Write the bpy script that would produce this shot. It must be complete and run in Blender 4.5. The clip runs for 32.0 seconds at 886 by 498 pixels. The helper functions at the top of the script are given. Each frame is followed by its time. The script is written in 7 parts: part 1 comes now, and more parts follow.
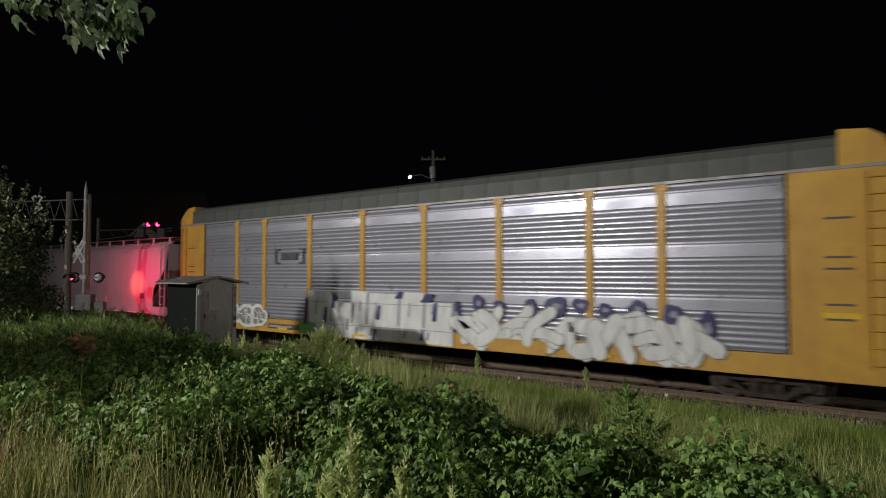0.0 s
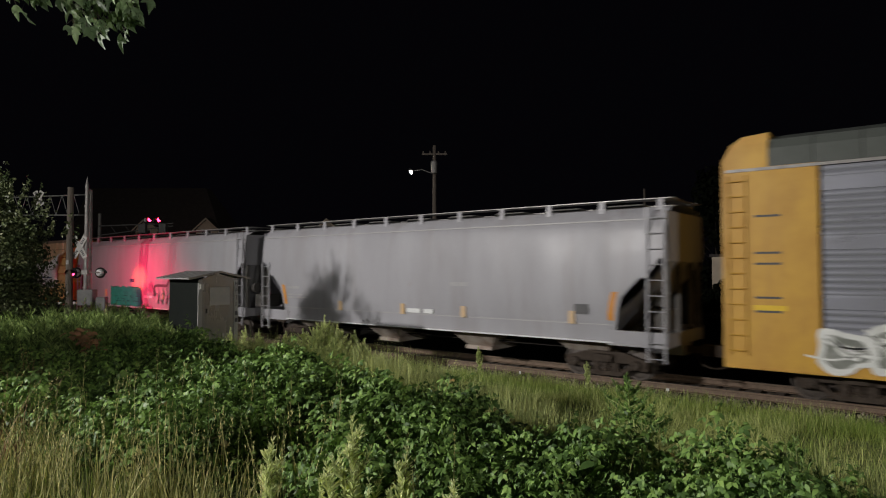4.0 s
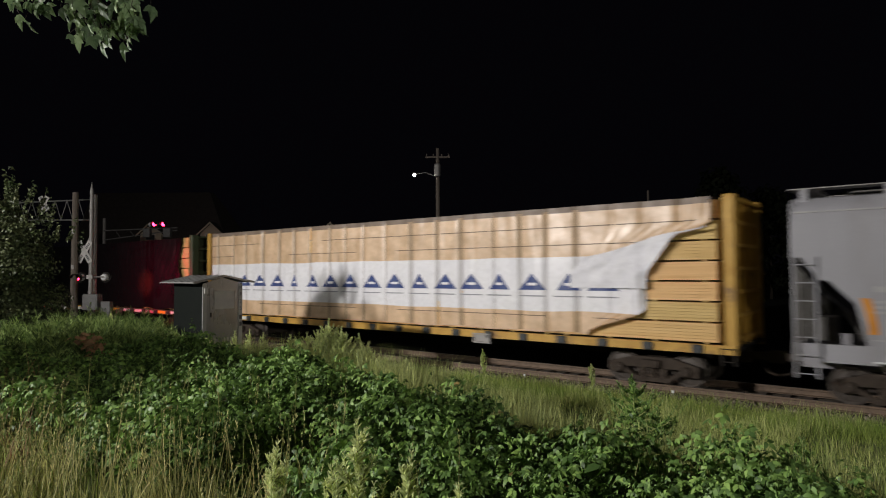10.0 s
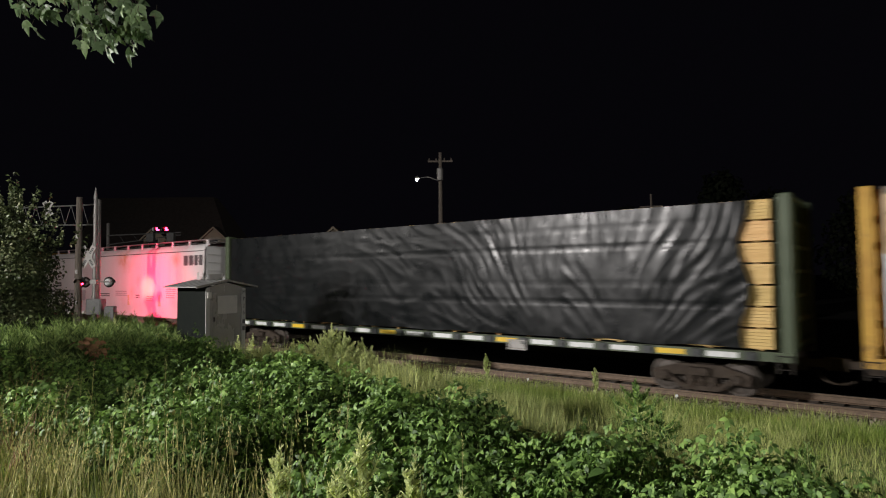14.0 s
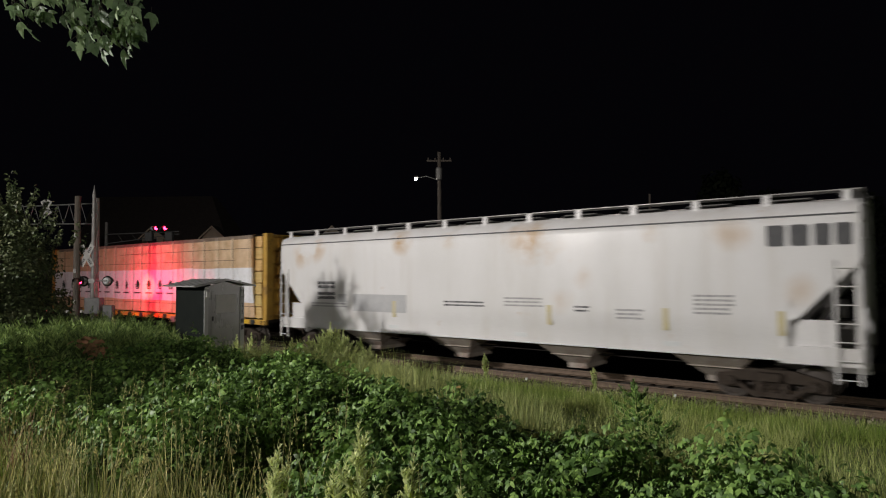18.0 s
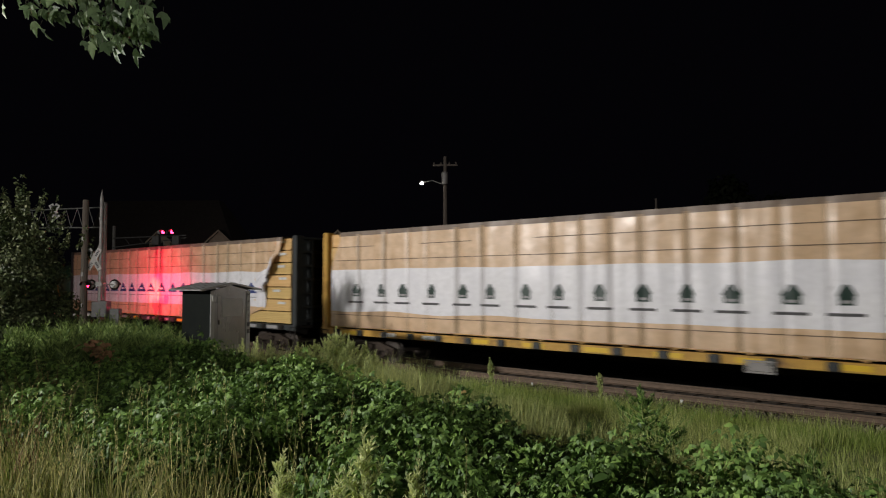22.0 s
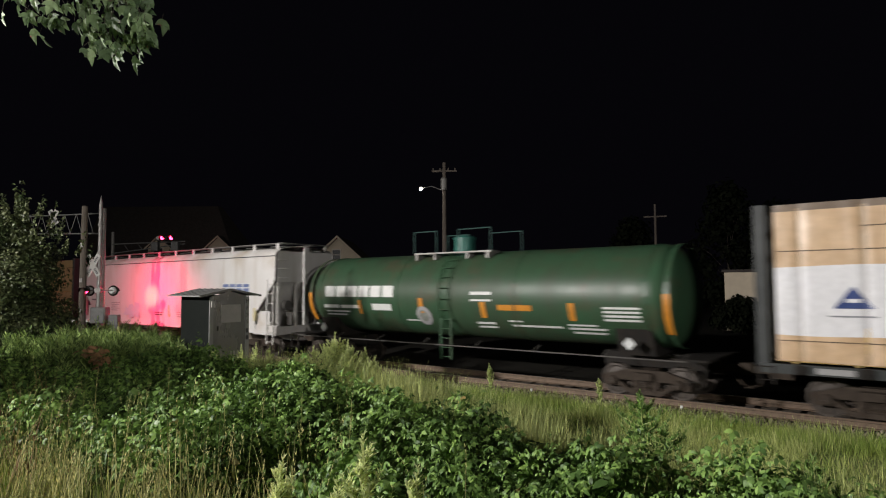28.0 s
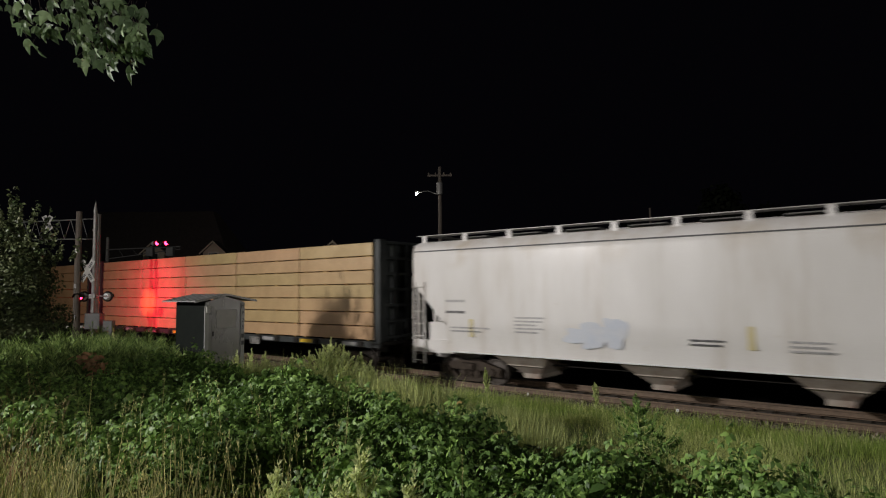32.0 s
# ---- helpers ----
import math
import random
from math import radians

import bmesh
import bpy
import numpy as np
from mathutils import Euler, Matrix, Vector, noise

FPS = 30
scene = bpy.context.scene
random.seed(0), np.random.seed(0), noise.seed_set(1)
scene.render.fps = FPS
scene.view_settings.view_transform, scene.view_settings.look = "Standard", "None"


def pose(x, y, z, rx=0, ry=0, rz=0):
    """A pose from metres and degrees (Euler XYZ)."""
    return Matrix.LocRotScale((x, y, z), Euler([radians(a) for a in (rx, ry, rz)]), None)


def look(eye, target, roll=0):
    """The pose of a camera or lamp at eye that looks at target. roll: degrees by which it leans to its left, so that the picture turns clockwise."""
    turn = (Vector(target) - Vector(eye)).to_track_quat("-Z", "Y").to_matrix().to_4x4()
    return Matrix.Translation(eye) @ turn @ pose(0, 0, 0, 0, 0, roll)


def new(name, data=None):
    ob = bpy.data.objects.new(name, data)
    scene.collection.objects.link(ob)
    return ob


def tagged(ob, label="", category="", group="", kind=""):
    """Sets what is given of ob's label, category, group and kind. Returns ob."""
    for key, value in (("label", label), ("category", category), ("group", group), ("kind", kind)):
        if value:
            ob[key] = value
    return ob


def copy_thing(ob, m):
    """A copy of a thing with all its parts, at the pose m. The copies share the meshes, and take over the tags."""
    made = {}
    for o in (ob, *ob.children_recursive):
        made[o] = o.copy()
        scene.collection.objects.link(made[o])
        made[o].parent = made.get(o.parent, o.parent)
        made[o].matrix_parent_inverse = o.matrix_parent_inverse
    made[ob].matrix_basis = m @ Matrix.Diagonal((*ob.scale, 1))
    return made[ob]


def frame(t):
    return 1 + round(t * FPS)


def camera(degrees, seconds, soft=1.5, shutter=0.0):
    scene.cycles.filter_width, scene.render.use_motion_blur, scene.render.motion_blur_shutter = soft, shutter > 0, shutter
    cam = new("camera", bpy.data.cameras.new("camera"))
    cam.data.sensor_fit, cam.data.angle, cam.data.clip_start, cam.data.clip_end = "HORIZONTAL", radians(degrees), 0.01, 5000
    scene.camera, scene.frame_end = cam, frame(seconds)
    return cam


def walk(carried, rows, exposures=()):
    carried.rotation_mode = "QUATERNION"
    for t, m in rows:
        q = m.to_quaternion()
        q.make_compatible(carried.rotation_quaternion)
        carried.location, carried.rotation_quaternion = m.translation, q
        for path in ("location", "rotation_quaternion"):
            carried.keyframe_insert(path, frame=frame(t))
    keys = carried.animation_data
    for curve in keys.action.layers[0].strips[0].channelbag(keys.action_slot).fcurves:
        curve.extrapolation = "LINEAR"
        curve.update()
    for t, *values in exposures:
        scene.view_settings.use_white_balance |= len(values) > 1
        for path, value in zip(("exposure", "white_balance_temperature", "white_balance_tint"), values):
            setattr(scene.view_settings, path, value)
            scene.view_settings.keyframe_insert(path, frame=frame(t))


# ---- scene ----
cam = camera(70.8, 32.0, soft=1.1, shutter=0.8)
EYE = (0, 0, 2.9)
RAIL = -0.1       # top of the rails
TRACK = 17.45     # middle of the track
# seconds, turn to the left of the track's normal, tilt up, lean, in degrees
TURNS = [
    (0, 37.70, 2.34, 0.00), (0.5, 37.68, 2.38, 0.07), (1, 37.58, 2.39, 0.04), (1.5, 37.67, 2.35, -0.12), (2, 37.74, 2.24, -0.00), (2.5, 37.70, 2.13, 0.07),
    (3, 37.73, 2.02, -0.00), (3.5, 37.79, 1.97, -0.06), (5.5, 37.84, 1.61, -0.02), (6, 37.90, 1.74, -0.18), (6.5, 37.91, 1.92, -0.16), (7, 38.03, 2.03, -0.08),
    (7.5, 38.14, 2.01, -0.28), (8, 38.15, 2.13, -0.38), (8.5, 38.08, 2.28, -0.48), (9, 37.97, 2.22, -0.29), (9.5, 38.04, 2.18, -0.29), (10, 38.15, 2.14, -0.34),
    (10.5, 38.31, 2.20, -0.17), (11, 38.37, 2.20, -0.26), (11.5, 38.37, 2.22, -0.26), (12, 38.47, 2.27, -0.36), (12.5, 38.46, 2.34, -0.31), (13, 38.58, 2.42, -0.21),
    (13.5, 38.49, 2.47, -0.19), (14, 38.41, 2.52, -0.45), (14.5, 38.35, 2.50, -0.32), (16.5, 38.31, 2.59, -0.17), (17, 38.27, 2.59, -0.18), (17.5, 38.25, 2.54, -0.30),
    (18, 38.30, 2.47, -0.37), (18.5, 38.39, 2.43, -0.20), (19, 38.45, 2.34, -0.21), (19.5, 38.42, 2.23, -0.27), (20, 38.40, 2.30, -0.30), (20.5, 38.34, 2.44, -0.23),
    (21, 38.40, 2.52, -0.28), (21.5, 38.70, 2.62, -0.22), (22, 38.82, 2.87, -0.23), (22.5, 38.82, 3.16, -0.40), (23, 38.79, 3.33, -0.56), (23.5, 38.77, 3.41, -0.59),
    (24, 38.70, 3.46, -0.59), (24.5, 38.76, 3.37, -0.63), (25, 38.81, 3.22, -0.56), (25.5, 38.96, 3.23, -0.40), (27.5, 38.68, 3.32, -0.41), (28, 38.74, 3.40, -0.28),
    (28.5, 38.75, 3.51, -0.34), (29, 38.65, 3.57, -0.54), (29.5, 38.55, 3.64, -0.52), (30, 38.53, 3.61, -0.48), (30.5, 38.35, 3.57, -0.41), (31, 38.31, 3.57, -0.44),
    (31.5, 38.29, 3.63, -0.58), (32, 38.35, 3.80, -0.50)]
walk(cam, [(t, pose(*EYE, 90 + tilt, 0, turn) @ pose(0, 0, 0, 0, 0, lean)) for t, turn, tilt, lean in TURNS],
     [(0, -.28), (1.5, -.2), (3, -.05), (6, .3), (8, .4), (9, .25), (10, .1), (11, -.1), (12, -.1), (13, .15), (14, .58), (14.5, .62), (17, .47), (18, .04), (19, -.2), (20, -.24),
      (21, -.1), (23, -.12), (25, -.08), (25.5, .02), (27.5, .55), (28, .55), (29, .7), (30, .58), (31, .2), (32, -.05)])
SWAY = [(0, 0, 0), (1, 2, -0), (2, 2, -3), (3, 0, -7), (6, -0, -10), (7, -2, -12), (8, 0, -10), (9, -3, -9), (10, -3, -3), (11, 0, -6), (12, -2, -1), (13, -1, -5), (14, 1, -4), (17, -2, -3), (18, -6, 2), (19, -7, 3), (20, -2, -4), (21, 0, -6), (22, 1, -9), (23, 2, -8), (24, 3, -6), (25, 2, -9), (28, 0, -8), (29, 0, -8), (30, -1, -6), (31, -2, -6), (32, -1, 1)]

# ---- light: a clear night, one street lamp behind the camera, the crossing's red flashers ----
world = bpy.data.worlds.new("night_sky")
scene.world = world
world.use_nodes = True
world.node_tree.nodes["Background"].inputs[0].default_value = (0.30, 0.27, 0.42, 1)
world.node_tree.nodes["Background"].inputs[1].default_value = 0.0036
LAMP = Vector((-21.5, -14.0, 10.0))
LAMP_TWO = Vector((42.0, -16.0, 9.5))
LAMP_THREE = Vector((-40.2, -9.5, 9.0))


def lamp(name, kind, energy, colour, place, aim=None, size=0.1, cone=1.0):
    data = bpy.data.lights.new(name, kind)
    data.energy, data.color = energy, colour
    data.shadow_soft_size = size
    if kind == "SPOT":
        data.spot_size, data.spot_blend = cone, 1.0
    ob = new(name, data)
    ob.matrix_world = look(place, aim) if aim else Matrix.Translation(place)
    return ob


lamp("street_lamp_light", "SPOT", 29500, (1.0, 0.95, 0.92), LAMP, (-4, 9, 1), 0.32, 2.5)
lamp("second_street_lamp_light", "SPOT", 18500, (1.0, 0.95, 0.90), LAMP_TWO, (-8, 14, 2), 0.22, 2.75)
lamp("third_street_lamp_light", "SPOT", 3600, (1.0, 0.95, 0.90), LAMP_THREE, (-22, 12, 0), 0.22, 2.6)
lamp("far_street_lamp_light", "POINT", 14, (1.0, 0.95, 0.88), (-29.4, 34.2, 9.8), None, 0.15)
lamp("flasher_light", "SPOT", 900, (1.0, 0.0, 0.09), (-30.82, 13.10, 2.75), (-32.0, 15.85, 2.6), 0.1, 3.08)
lamp("flasher_beam", "SPOT", 3300, (1.0, 0.06, 0.03), (-30.35, 13.35, 2.74), (-32.05, 15.85, 2.45), 0.10, 0.50)


# ---- materials ----
def mat(name, c1, c2=None, rough=0.6, metal=0.0, scale=3.0, bump=0.1, fine=40.0, stretch=(1, 1, 1), rust=None,
        rust_at=0.62, rust_scale=0.8, stains=(), island=0.0, rand=0.0, spec=0.5, translucent=0.0, glow=None, streaks=None):
    m = bpy.data.materials.new(name)
    m.use_nodes = True
    nt = m.node_tree
    bs = nt.nodes["Principled BSDF"]

    def node(kind, **values):
        n = nt.nodes.new(kind)
        for k, v in values.items():
            n.inputs[k].default_value = v
        return n

    def mix(fac, a, b, blend="MIX"):
        n = nt.nodes.new("ShaderNodeMix")
        n.data_type, n.blend_type = "RGBA", blend
        for slot, v in ((0, fac), (6, a), (7, b)):
            if isinstance(v, (int, float)):
                n.inputs[slot].default_value = v
            elif isinstance(v, tuple):
                n.inputs[slot].default_value = (*v, 1)
            else:
                nt.links.new(v, n.inputs[slot])
        return n.outputs[2]

    def span(v, lo, hi, a, b):
        n = node("ShaderNodeMapRange")
        nt.links.new(v, n.inputs[0])
        for i, x in enumerate((lo, hi, a, b)):
            n.inputs[i + 1].default_value = x
        return n.outputs[0]

    c2 = c2 or tuple(0.72 * v for v in c1)
    co = node("ShaderNodeTexCoord")
    mp = node("ShaderNodeMapping")
    mp.inputs["Scale"].default_value = stretch
    nt.links.new(co.outputs["Object"], mp.inputs[0])
    big = node("ShaderNodeTexNoise", Scale=scale, Detail=5.0, Roughness=0.6)
    small = node("ShaderNodeTexNoise", Scale=fine, Detail=3.0)
    nt.links.new(mp.outputs[0], big.inputs[0])
    nt.links.new(co.outputs["Object"], small.inputs[0])
    colour = mix(span(big.outputs[0], 0.35, 0.68, 0, 1), c1, c2)
    colour = mix(span(small.outputs[0], 0.3, 0.7, 0, 0.28), colour, tuple(0.55 * v for v in c1))
    if rust:
        spots = node("ShaderNodeTexNoise", Scale=rust_scale, Detail=7.0, Roughness=0.68)
        nt.links.new(co.outputs["Object"], spots.inputs[0])
        colour = mix(span(spots.outputs[0], rust_at, rust_at + 0.14, 0, 0.85), colour, rust)
    for sx, sz, sr, amount in stains:
        warp = nt.nodes.new("ShaderNodeVectorMath")
        warp.operation = "MULTIPLY_ADD"
        warp.inputs[1].default_value = (sr * 3.4, 0, sr * 1.8)
        nt.links.new(big.outputs["Color"], warp.inputs[0])
        nt.links.new(co.outputs["Object"], warp.inputs[2])
        far = nt.nodes.new("ShaderNodeVectorMath")
        far.operation = "DISTANCE"
        far.inputs[1].default_value = (sx + 1.7 * sr, -1.6, sz + .9 * sr)
        nt.links.new(warp.outputs[0], far.inputs[0])
        broken = nt.nodes.new("ShaderNodeMath")
        broken.operation = "MULTIPLY"
        nt.links.new(span(far.outputs["Value"], 0.15 * sr, 1.15 * sr, amount, 0), broken.inputs[0])
        nt.links.new(span(spots.outputs[0], 0.37, 0.54, 0, 1), broken.inputs[1])
        colour = mix(broken.outputs[0], colour, rust)
    if streaks:
        runs = node("ShaderNodeMapping")
        runs.inputs["Scale"].default_value = (1.1, 1, .14)
        nt.links.new(co.outputs["Object"], runs.inputs[0])
        dirt = node("ShaderNodeTexNoise", Scale=1.3, Detail=6.0, Roughness=0.62)
        nt.links.new(runs.outputs[0], dirt.inputs[0])
        colour = mix(span(dirt.outputs[0], 0.50, 0.80, 0, streaks[3]), colour, streaks[:3])
    if island or rand:
        if island:
            source = node("ShaderNodeNewGeometry").outputs["Random Per Island"]
        else:
            source = node("ShaderNodeObjectInfo").outputs["Random"]
        hsv = node("ShaderNodeHueSaturation")
        nt.links.new(span(source, 0, 1, 1 - (island or rand), 1 + (island or rand)), hsv.inputs["Value"])
        nt.links.new(span(source, 0, 1, 0.515, 0.485), hsv.inputs["Hue"])
        nt.links.new(colour, hsv.inputs["Color"])
        colour = hsv.outputs[0]
    nt.links.new(colour, bs.inputs["Base Color"])
    nt.links.new(span(big.outputs[0], 0.3, 0.7, max(0.04, rough - 0.1), min(1, rough + 0.1)), bs.inputs["Roughness"])
    bs.inputs["Metallic"].default_value = metal
    bs.inputs["Specular IOR Level"].default_value = spec
    if bump:
        bp = node("ShaderNodeBump", Strength=bump, Distance=0.02)
        nt.links.new(small.outputs[0], bp.inputs["Height"])
        nt.links.new(bp.outputs[0], bs.inputs["Normal"])
    if translucent:
        tr = node("ShaderNodeBsdfTranslucent")
        nt.links.new(colour, tr.inputs[0])
        sh = node("ShaderNodeMixShader", Fac=translucent)
        nt.links.new(bs.outputs[0], sh.inputs[1])
        nt.links.new(tr.outputs[0], sh.inputs[2])
        nt.links.new(sh.outputs[0], nt.nodes["Material Output"].inputs[0])
    if glow:
        bs.inputs["Emission Color"].default_value = (*glow[:3], 1)
        bs.inputs["Emission Strength"].default_value = glow[3]
    return m


M = {}
M["galv"] = mat("galvanised_panel", (.40, .41, .46), (.31, .32, .37), rough=.35, metal=.5, scale=1.2, bump=.05, stretch=(.5, 1, 1.5))
M["rack_yellow"] = mat("rack_yellow_paint", (.62, .36, .05), (.50, .27, .04), rough=.5, streaks=(.30, .15, .05, .5), scale=1.5, rust=(.18, .07, .03), rust_at=.66)
M["rack_roof"] = mat("rack_roof_grey", (.095, .105, .095), (.07, .08, .07), rough=.6, scale=.8)
M["hop_grey"] = mat("hopper_grey_paint", streaks=(.22, .20, .185, .55), c1=(.38, .38, .405), c2=(.31, .31, .33), spec=.25, rough=.40, scale=.7, bump=.04, stretch=(1, 1, .25), rust=(.30, .27, .25), rust_at=.64)
M["hop_white"] = mat("hopper_cream_paint", (.78, .77, .765), (.70, .69, .675), rough=.40, streaks=(.44, .38, .30, .4), scale=.7, bump=.04, stretch=(1, 1, .3), rust=(.46, .26, .075), rust_at=.65, rust_scale=1.1,
                     stains=((1.95, 4.0, .75, 1.0), (-3.4, 4.22, .5, .9), (-8.5, 3.9, .6, .7), (-7.6, 4.0, .5, .65), (-1.2, 4.06, .35, .4), (2.8, 2.3, .4, .3), (3.5, 2.9, .35, .3), (7.2, 3.9, .4, .5), (5.4, 4.1, .3, .5), (8.6, 2.6, .4, .35)))
M["hop_pale"] = mat("hopper_pale_paint", (.76, .745, .73), (.66, .64, .615), rough=.42, streaks=(.38, .31, .23, .6), scale=.6, bump=.04, stretch=(1, 1, .3), rust=(.40, .31, .19), rust_at=.66, rust_scale=1.1,
                    stains=((-7.5, 4.45, .7, .55), (-5.0, 4.5, .6, .4), (-2.2, 4.5, .8, .5), (1.0, 4.5, .7, .4), (3.8, 4.5, .8, .5), (6.8, 4.45, .7, .5), (8.9, 4.2, .6, .5), (8.4, 1.6, .4, .5), (-3.4, 1.4, .5, .35)))
M["hop_dark"] = mat("grimy_frame_paint", (.13, .125, .115), (.07, .065, .06), rough=.7, spec=.25, scale=2, rust=(.11, .06, .04))
M["hop_gate"] = mat("outlet_gate_paint", (.40, .36, .31), (.26, .21, .17), rough=.6, scale=3, rust=(.16, .08, .05), rust_at=.55)
M["black"] = mat("dark_underframe", (.020, .019, .018), (.034, .029, .024), rough=.85, scale=4, spec=.15)
M["iron"] = mat("truck_cast_iron", (.065, .050, .038), (.038, .030, .024), rough=.8, spec=.2, scale=8, bump=.3, rust=(.08, .04, .02), rust_at=.6, rust_scale=4)
M["steel"] = mat("wheel_steel", (.085, .070, .058), (.05, .042, .035), rough=.55, metal=.3, scale=10)
M["cb_yellow"] = mat("flatcar_yellow_paint", (.60, .36, .06), (.44, .24, .04), rough=.55, scale=2, rust=(.13, .065, .03), rust_at=.53, rust_scale=1.7)
M["cb_green"] = mat("flatcar_green_paint", (.07, .095, .05), (.05, .07, .035), rough=.5, scale=2, rust=(.10, .06, .03))
M["cb_dark"] = mat("flatcar_dark_paint", (.04, .045, .045), (.025, .03, .03), rough=.5, scale=2, rust=(.10, .06, .03), rust_at=.66)
M["lumber"] = mat("fresh_sawn_lumber", (.78, .53, .215), (.66, .42, .155), rough=.65, scale=2, bump=.2, fine=30, stretch=(.3, 1, 8), rand=.12)
M["wrap_edge"] = mat("dusty_brown_fold", (.24, .18, .13), (.16, .12, .09), rough=.5, scale=2, bump=.1)
M["kraft"] = mat("tan_lumber_wrap", (.78, .56, .36), (.54, .355, .195), rough=.40, scale=1.9, bump=.06, fine=7, spec=.7)
M["kraft_pkg"] = mat("tan_wrapped_package", (.52, .36, .19), (.42, .28, .14), rough=.4, scale=1.2, bump=.1, fine=14, rand=.06)
M["flap"] = mat("torn_white_wrap", (.86, .86, .89), (.74, .74, .79), rough=.6, scale=2.5, bump=.15, fine=12, spec=.3)
M["white_wrap"] = mat("white_lumber_wrap", (.90, .90, .92), (.80, .80, .84), rough=.30, scale=1.1, bump=.05, fine=8)
M["black_wrap"] = mat("black_lumber_wrap", (.006, .0072, .0078), (.004, .0052, .0056), rough=.33, scale=1.5, bump=.06, fine=6, spec=.26)
M["logo_blue"] = mat("blue_print", (.03, .065, .24), (.022, .045, .17), rough=.45, bump=0)
M["logo_faded"] = mat("faded_blue_print", (.12, .17, .36), (.20, .25, .42), rough=.45, bump=0)
M["logo_green"] = mat("dark_green_print", (.02, .05, .035), (.015, .035, .03), rough=.45, bump=0)
M["print_grey"] = mat("grey_print", (.30, .31, .34), (.25, .26, .28), rough=.5, bump=0)
M["print_dark"] = mat("dark_stencil", (.06, .06, .065), (.10, .10, .10), rough=.6, bump=0)
M["print_pale"] = mat("faded_stencil", (.33, .33, .34), (.40, .39, .38), rough=.5, bump=0)
M["print_white"] = mat("white_stencil", (.78, .78, .76), (.62, .64, .62), rough=.5, bump=0)
M["package_gap"] = mat("dark_package_gap", (.17, .115, .07), (.12, .08, .05), rough=.5, bump=0)
# darker wrap tones that paint the shading in the creases: core and soft rim
M["crease_shade"] = mat("wrap_crease_shade", (.34, .24, .145), (.28, .19, .11), rough=.5, bump=0)
M["crease_shade_white"] = mat("white_wrap_crease_shade", (.54, .53, .53), (.46, .45, .46), rough=.5, bump=0)
M["soft_crease_shade"] = mat("wrap_soft_crease_shade", (.48, .345, .21), (.40, .28, .16), rough=.4, bump=0)
M["soft_crease_shade_white"] = mat("white_wrap_soft_crease_shade", (.69, .68, .69), (.63, .62, .64), rough=.4, bump=0)
M["tank_green"] = mat("tank_green_paint", streaks=(.06, .058, .035, .6), c1=(.044, .105, .055), c2=(.040, .068, .038), rough=.40, scale=.8, bump=.08, stretch=(1, 1, .3), rust=(.070, .068, .040), rust_at=.52, rust_scale=.7, spec=.4)
M["rail_teal"] = mat("dull_teal_rail", (.022, .07, .06), (.02, .05, .045), rough=.6)
M["teal"] = mat("teal_dome_paint", (.03, .15, .12), (.024, .12, .095), rough=.45)
M["orange"] = mat("orange_stripe", (.65, .27, .03), (.52, .2, .02), rough=.5)
M["yellow"] = mat("yellow_reflective_tape", (.80, .55, .04), (.7, .45, .03), rough=.4)
M["faded_strip"] = mat("faded_yellow_strip", (.60, .52, .26), (.56, .50, .34), rough=.5)
M["faded_orange"] = mat("faded_orange_strip", (.58, .40, .20), (.52, .38, .24), rough=.5)
M["white_tape"] = mat("white_reflective_tape", (.75, .77, .76), (.6, .62, .62), rough=.4)
M["g_white"] = mat("white_spray", (.80, .82, .79), (.58, .60, .57), rough=.55, bump=0, scale=2.2, stretch=(1.6, 1, .6))
M["g_grey"] = mat("grey_spray", (.26, .27, .30), (.36, .37, .40), rough=.5, bump=0)
M["g_swirl"] = mat("dark_grey_green_spray", (.16, .175, .15), (.30, .31, .28), rough=.5, bump=0)
M["g_blue"] = mat("blue_spray", (.025, .03, .15), (.02, .022, .10), rough=.5, bump=0)
M["g_dark"] = mat("dark_spray", (.05, .05, .055), (.09, .09, .09), rough=.5, bump=0)
M["g_teal"] = mat("teal_spray", (.02, .34, .22), (.015, .26, .17), rough=.5, bump=0, scale=3)
M["g_tealdark"] = mat("dark_teal_spray", (.008, .12, .085), None, rough=.5, bump=0)
M["g_lime"] = mat("lime_spray", (.16, .42, .06), None, rough=.5, bump=0)
M["g_faint"] = mat("faint_grey_spray", (.43, .43, .44), (.36, .36, .37), rough=.5, bump=0)
M["g_sky"] = mat("pale_blue_spray", (.52, .57, .66), (.60, .62, .66), rough=.5, bump=0)
M["patch"] = mat("grey_paint_patch", (.50, .50, .50), (.44, .44, .45), rough=.5, bump=0)
M["rail"] = mat("rusty_rail", (.17, .115, .075), (.11, .08, .055), rough=.7, scale=6, bump=.2)
M["rail_top"] = mat("polished_railhead", (.42, .40, .38), (.30, .28, .26), rough=.3, metal=.9, scale=6)
M["tie"] = mat("weathered_tie", (.125, .10, .075), (.075, .060, .048), rough=.9, scale=5, stretch=(6, .6, 2), bump=.5, rand=.25)
M["ballast"] = mat("ballast_bed", (.17, .14, .10), (.105, .085, .065), rough=.9, scale=14, bump=1.0, fine=30)
M["stone"] = mat("ballast_stone", (.27, .23, .175), (.16, .135, .105), rough=.85, scale=9, island=.5)
M["soil"] = mat("mossy_soil", (.15, .205, .058), (.175, .20, .07), rough=.95, scale=3, bump=.8, fine=20)
M["asphalt"] = mat("asphalt", (.05, .05, .052), (.035, .035, .037), rough=.85, scale=6, bump=.5, fine=120)
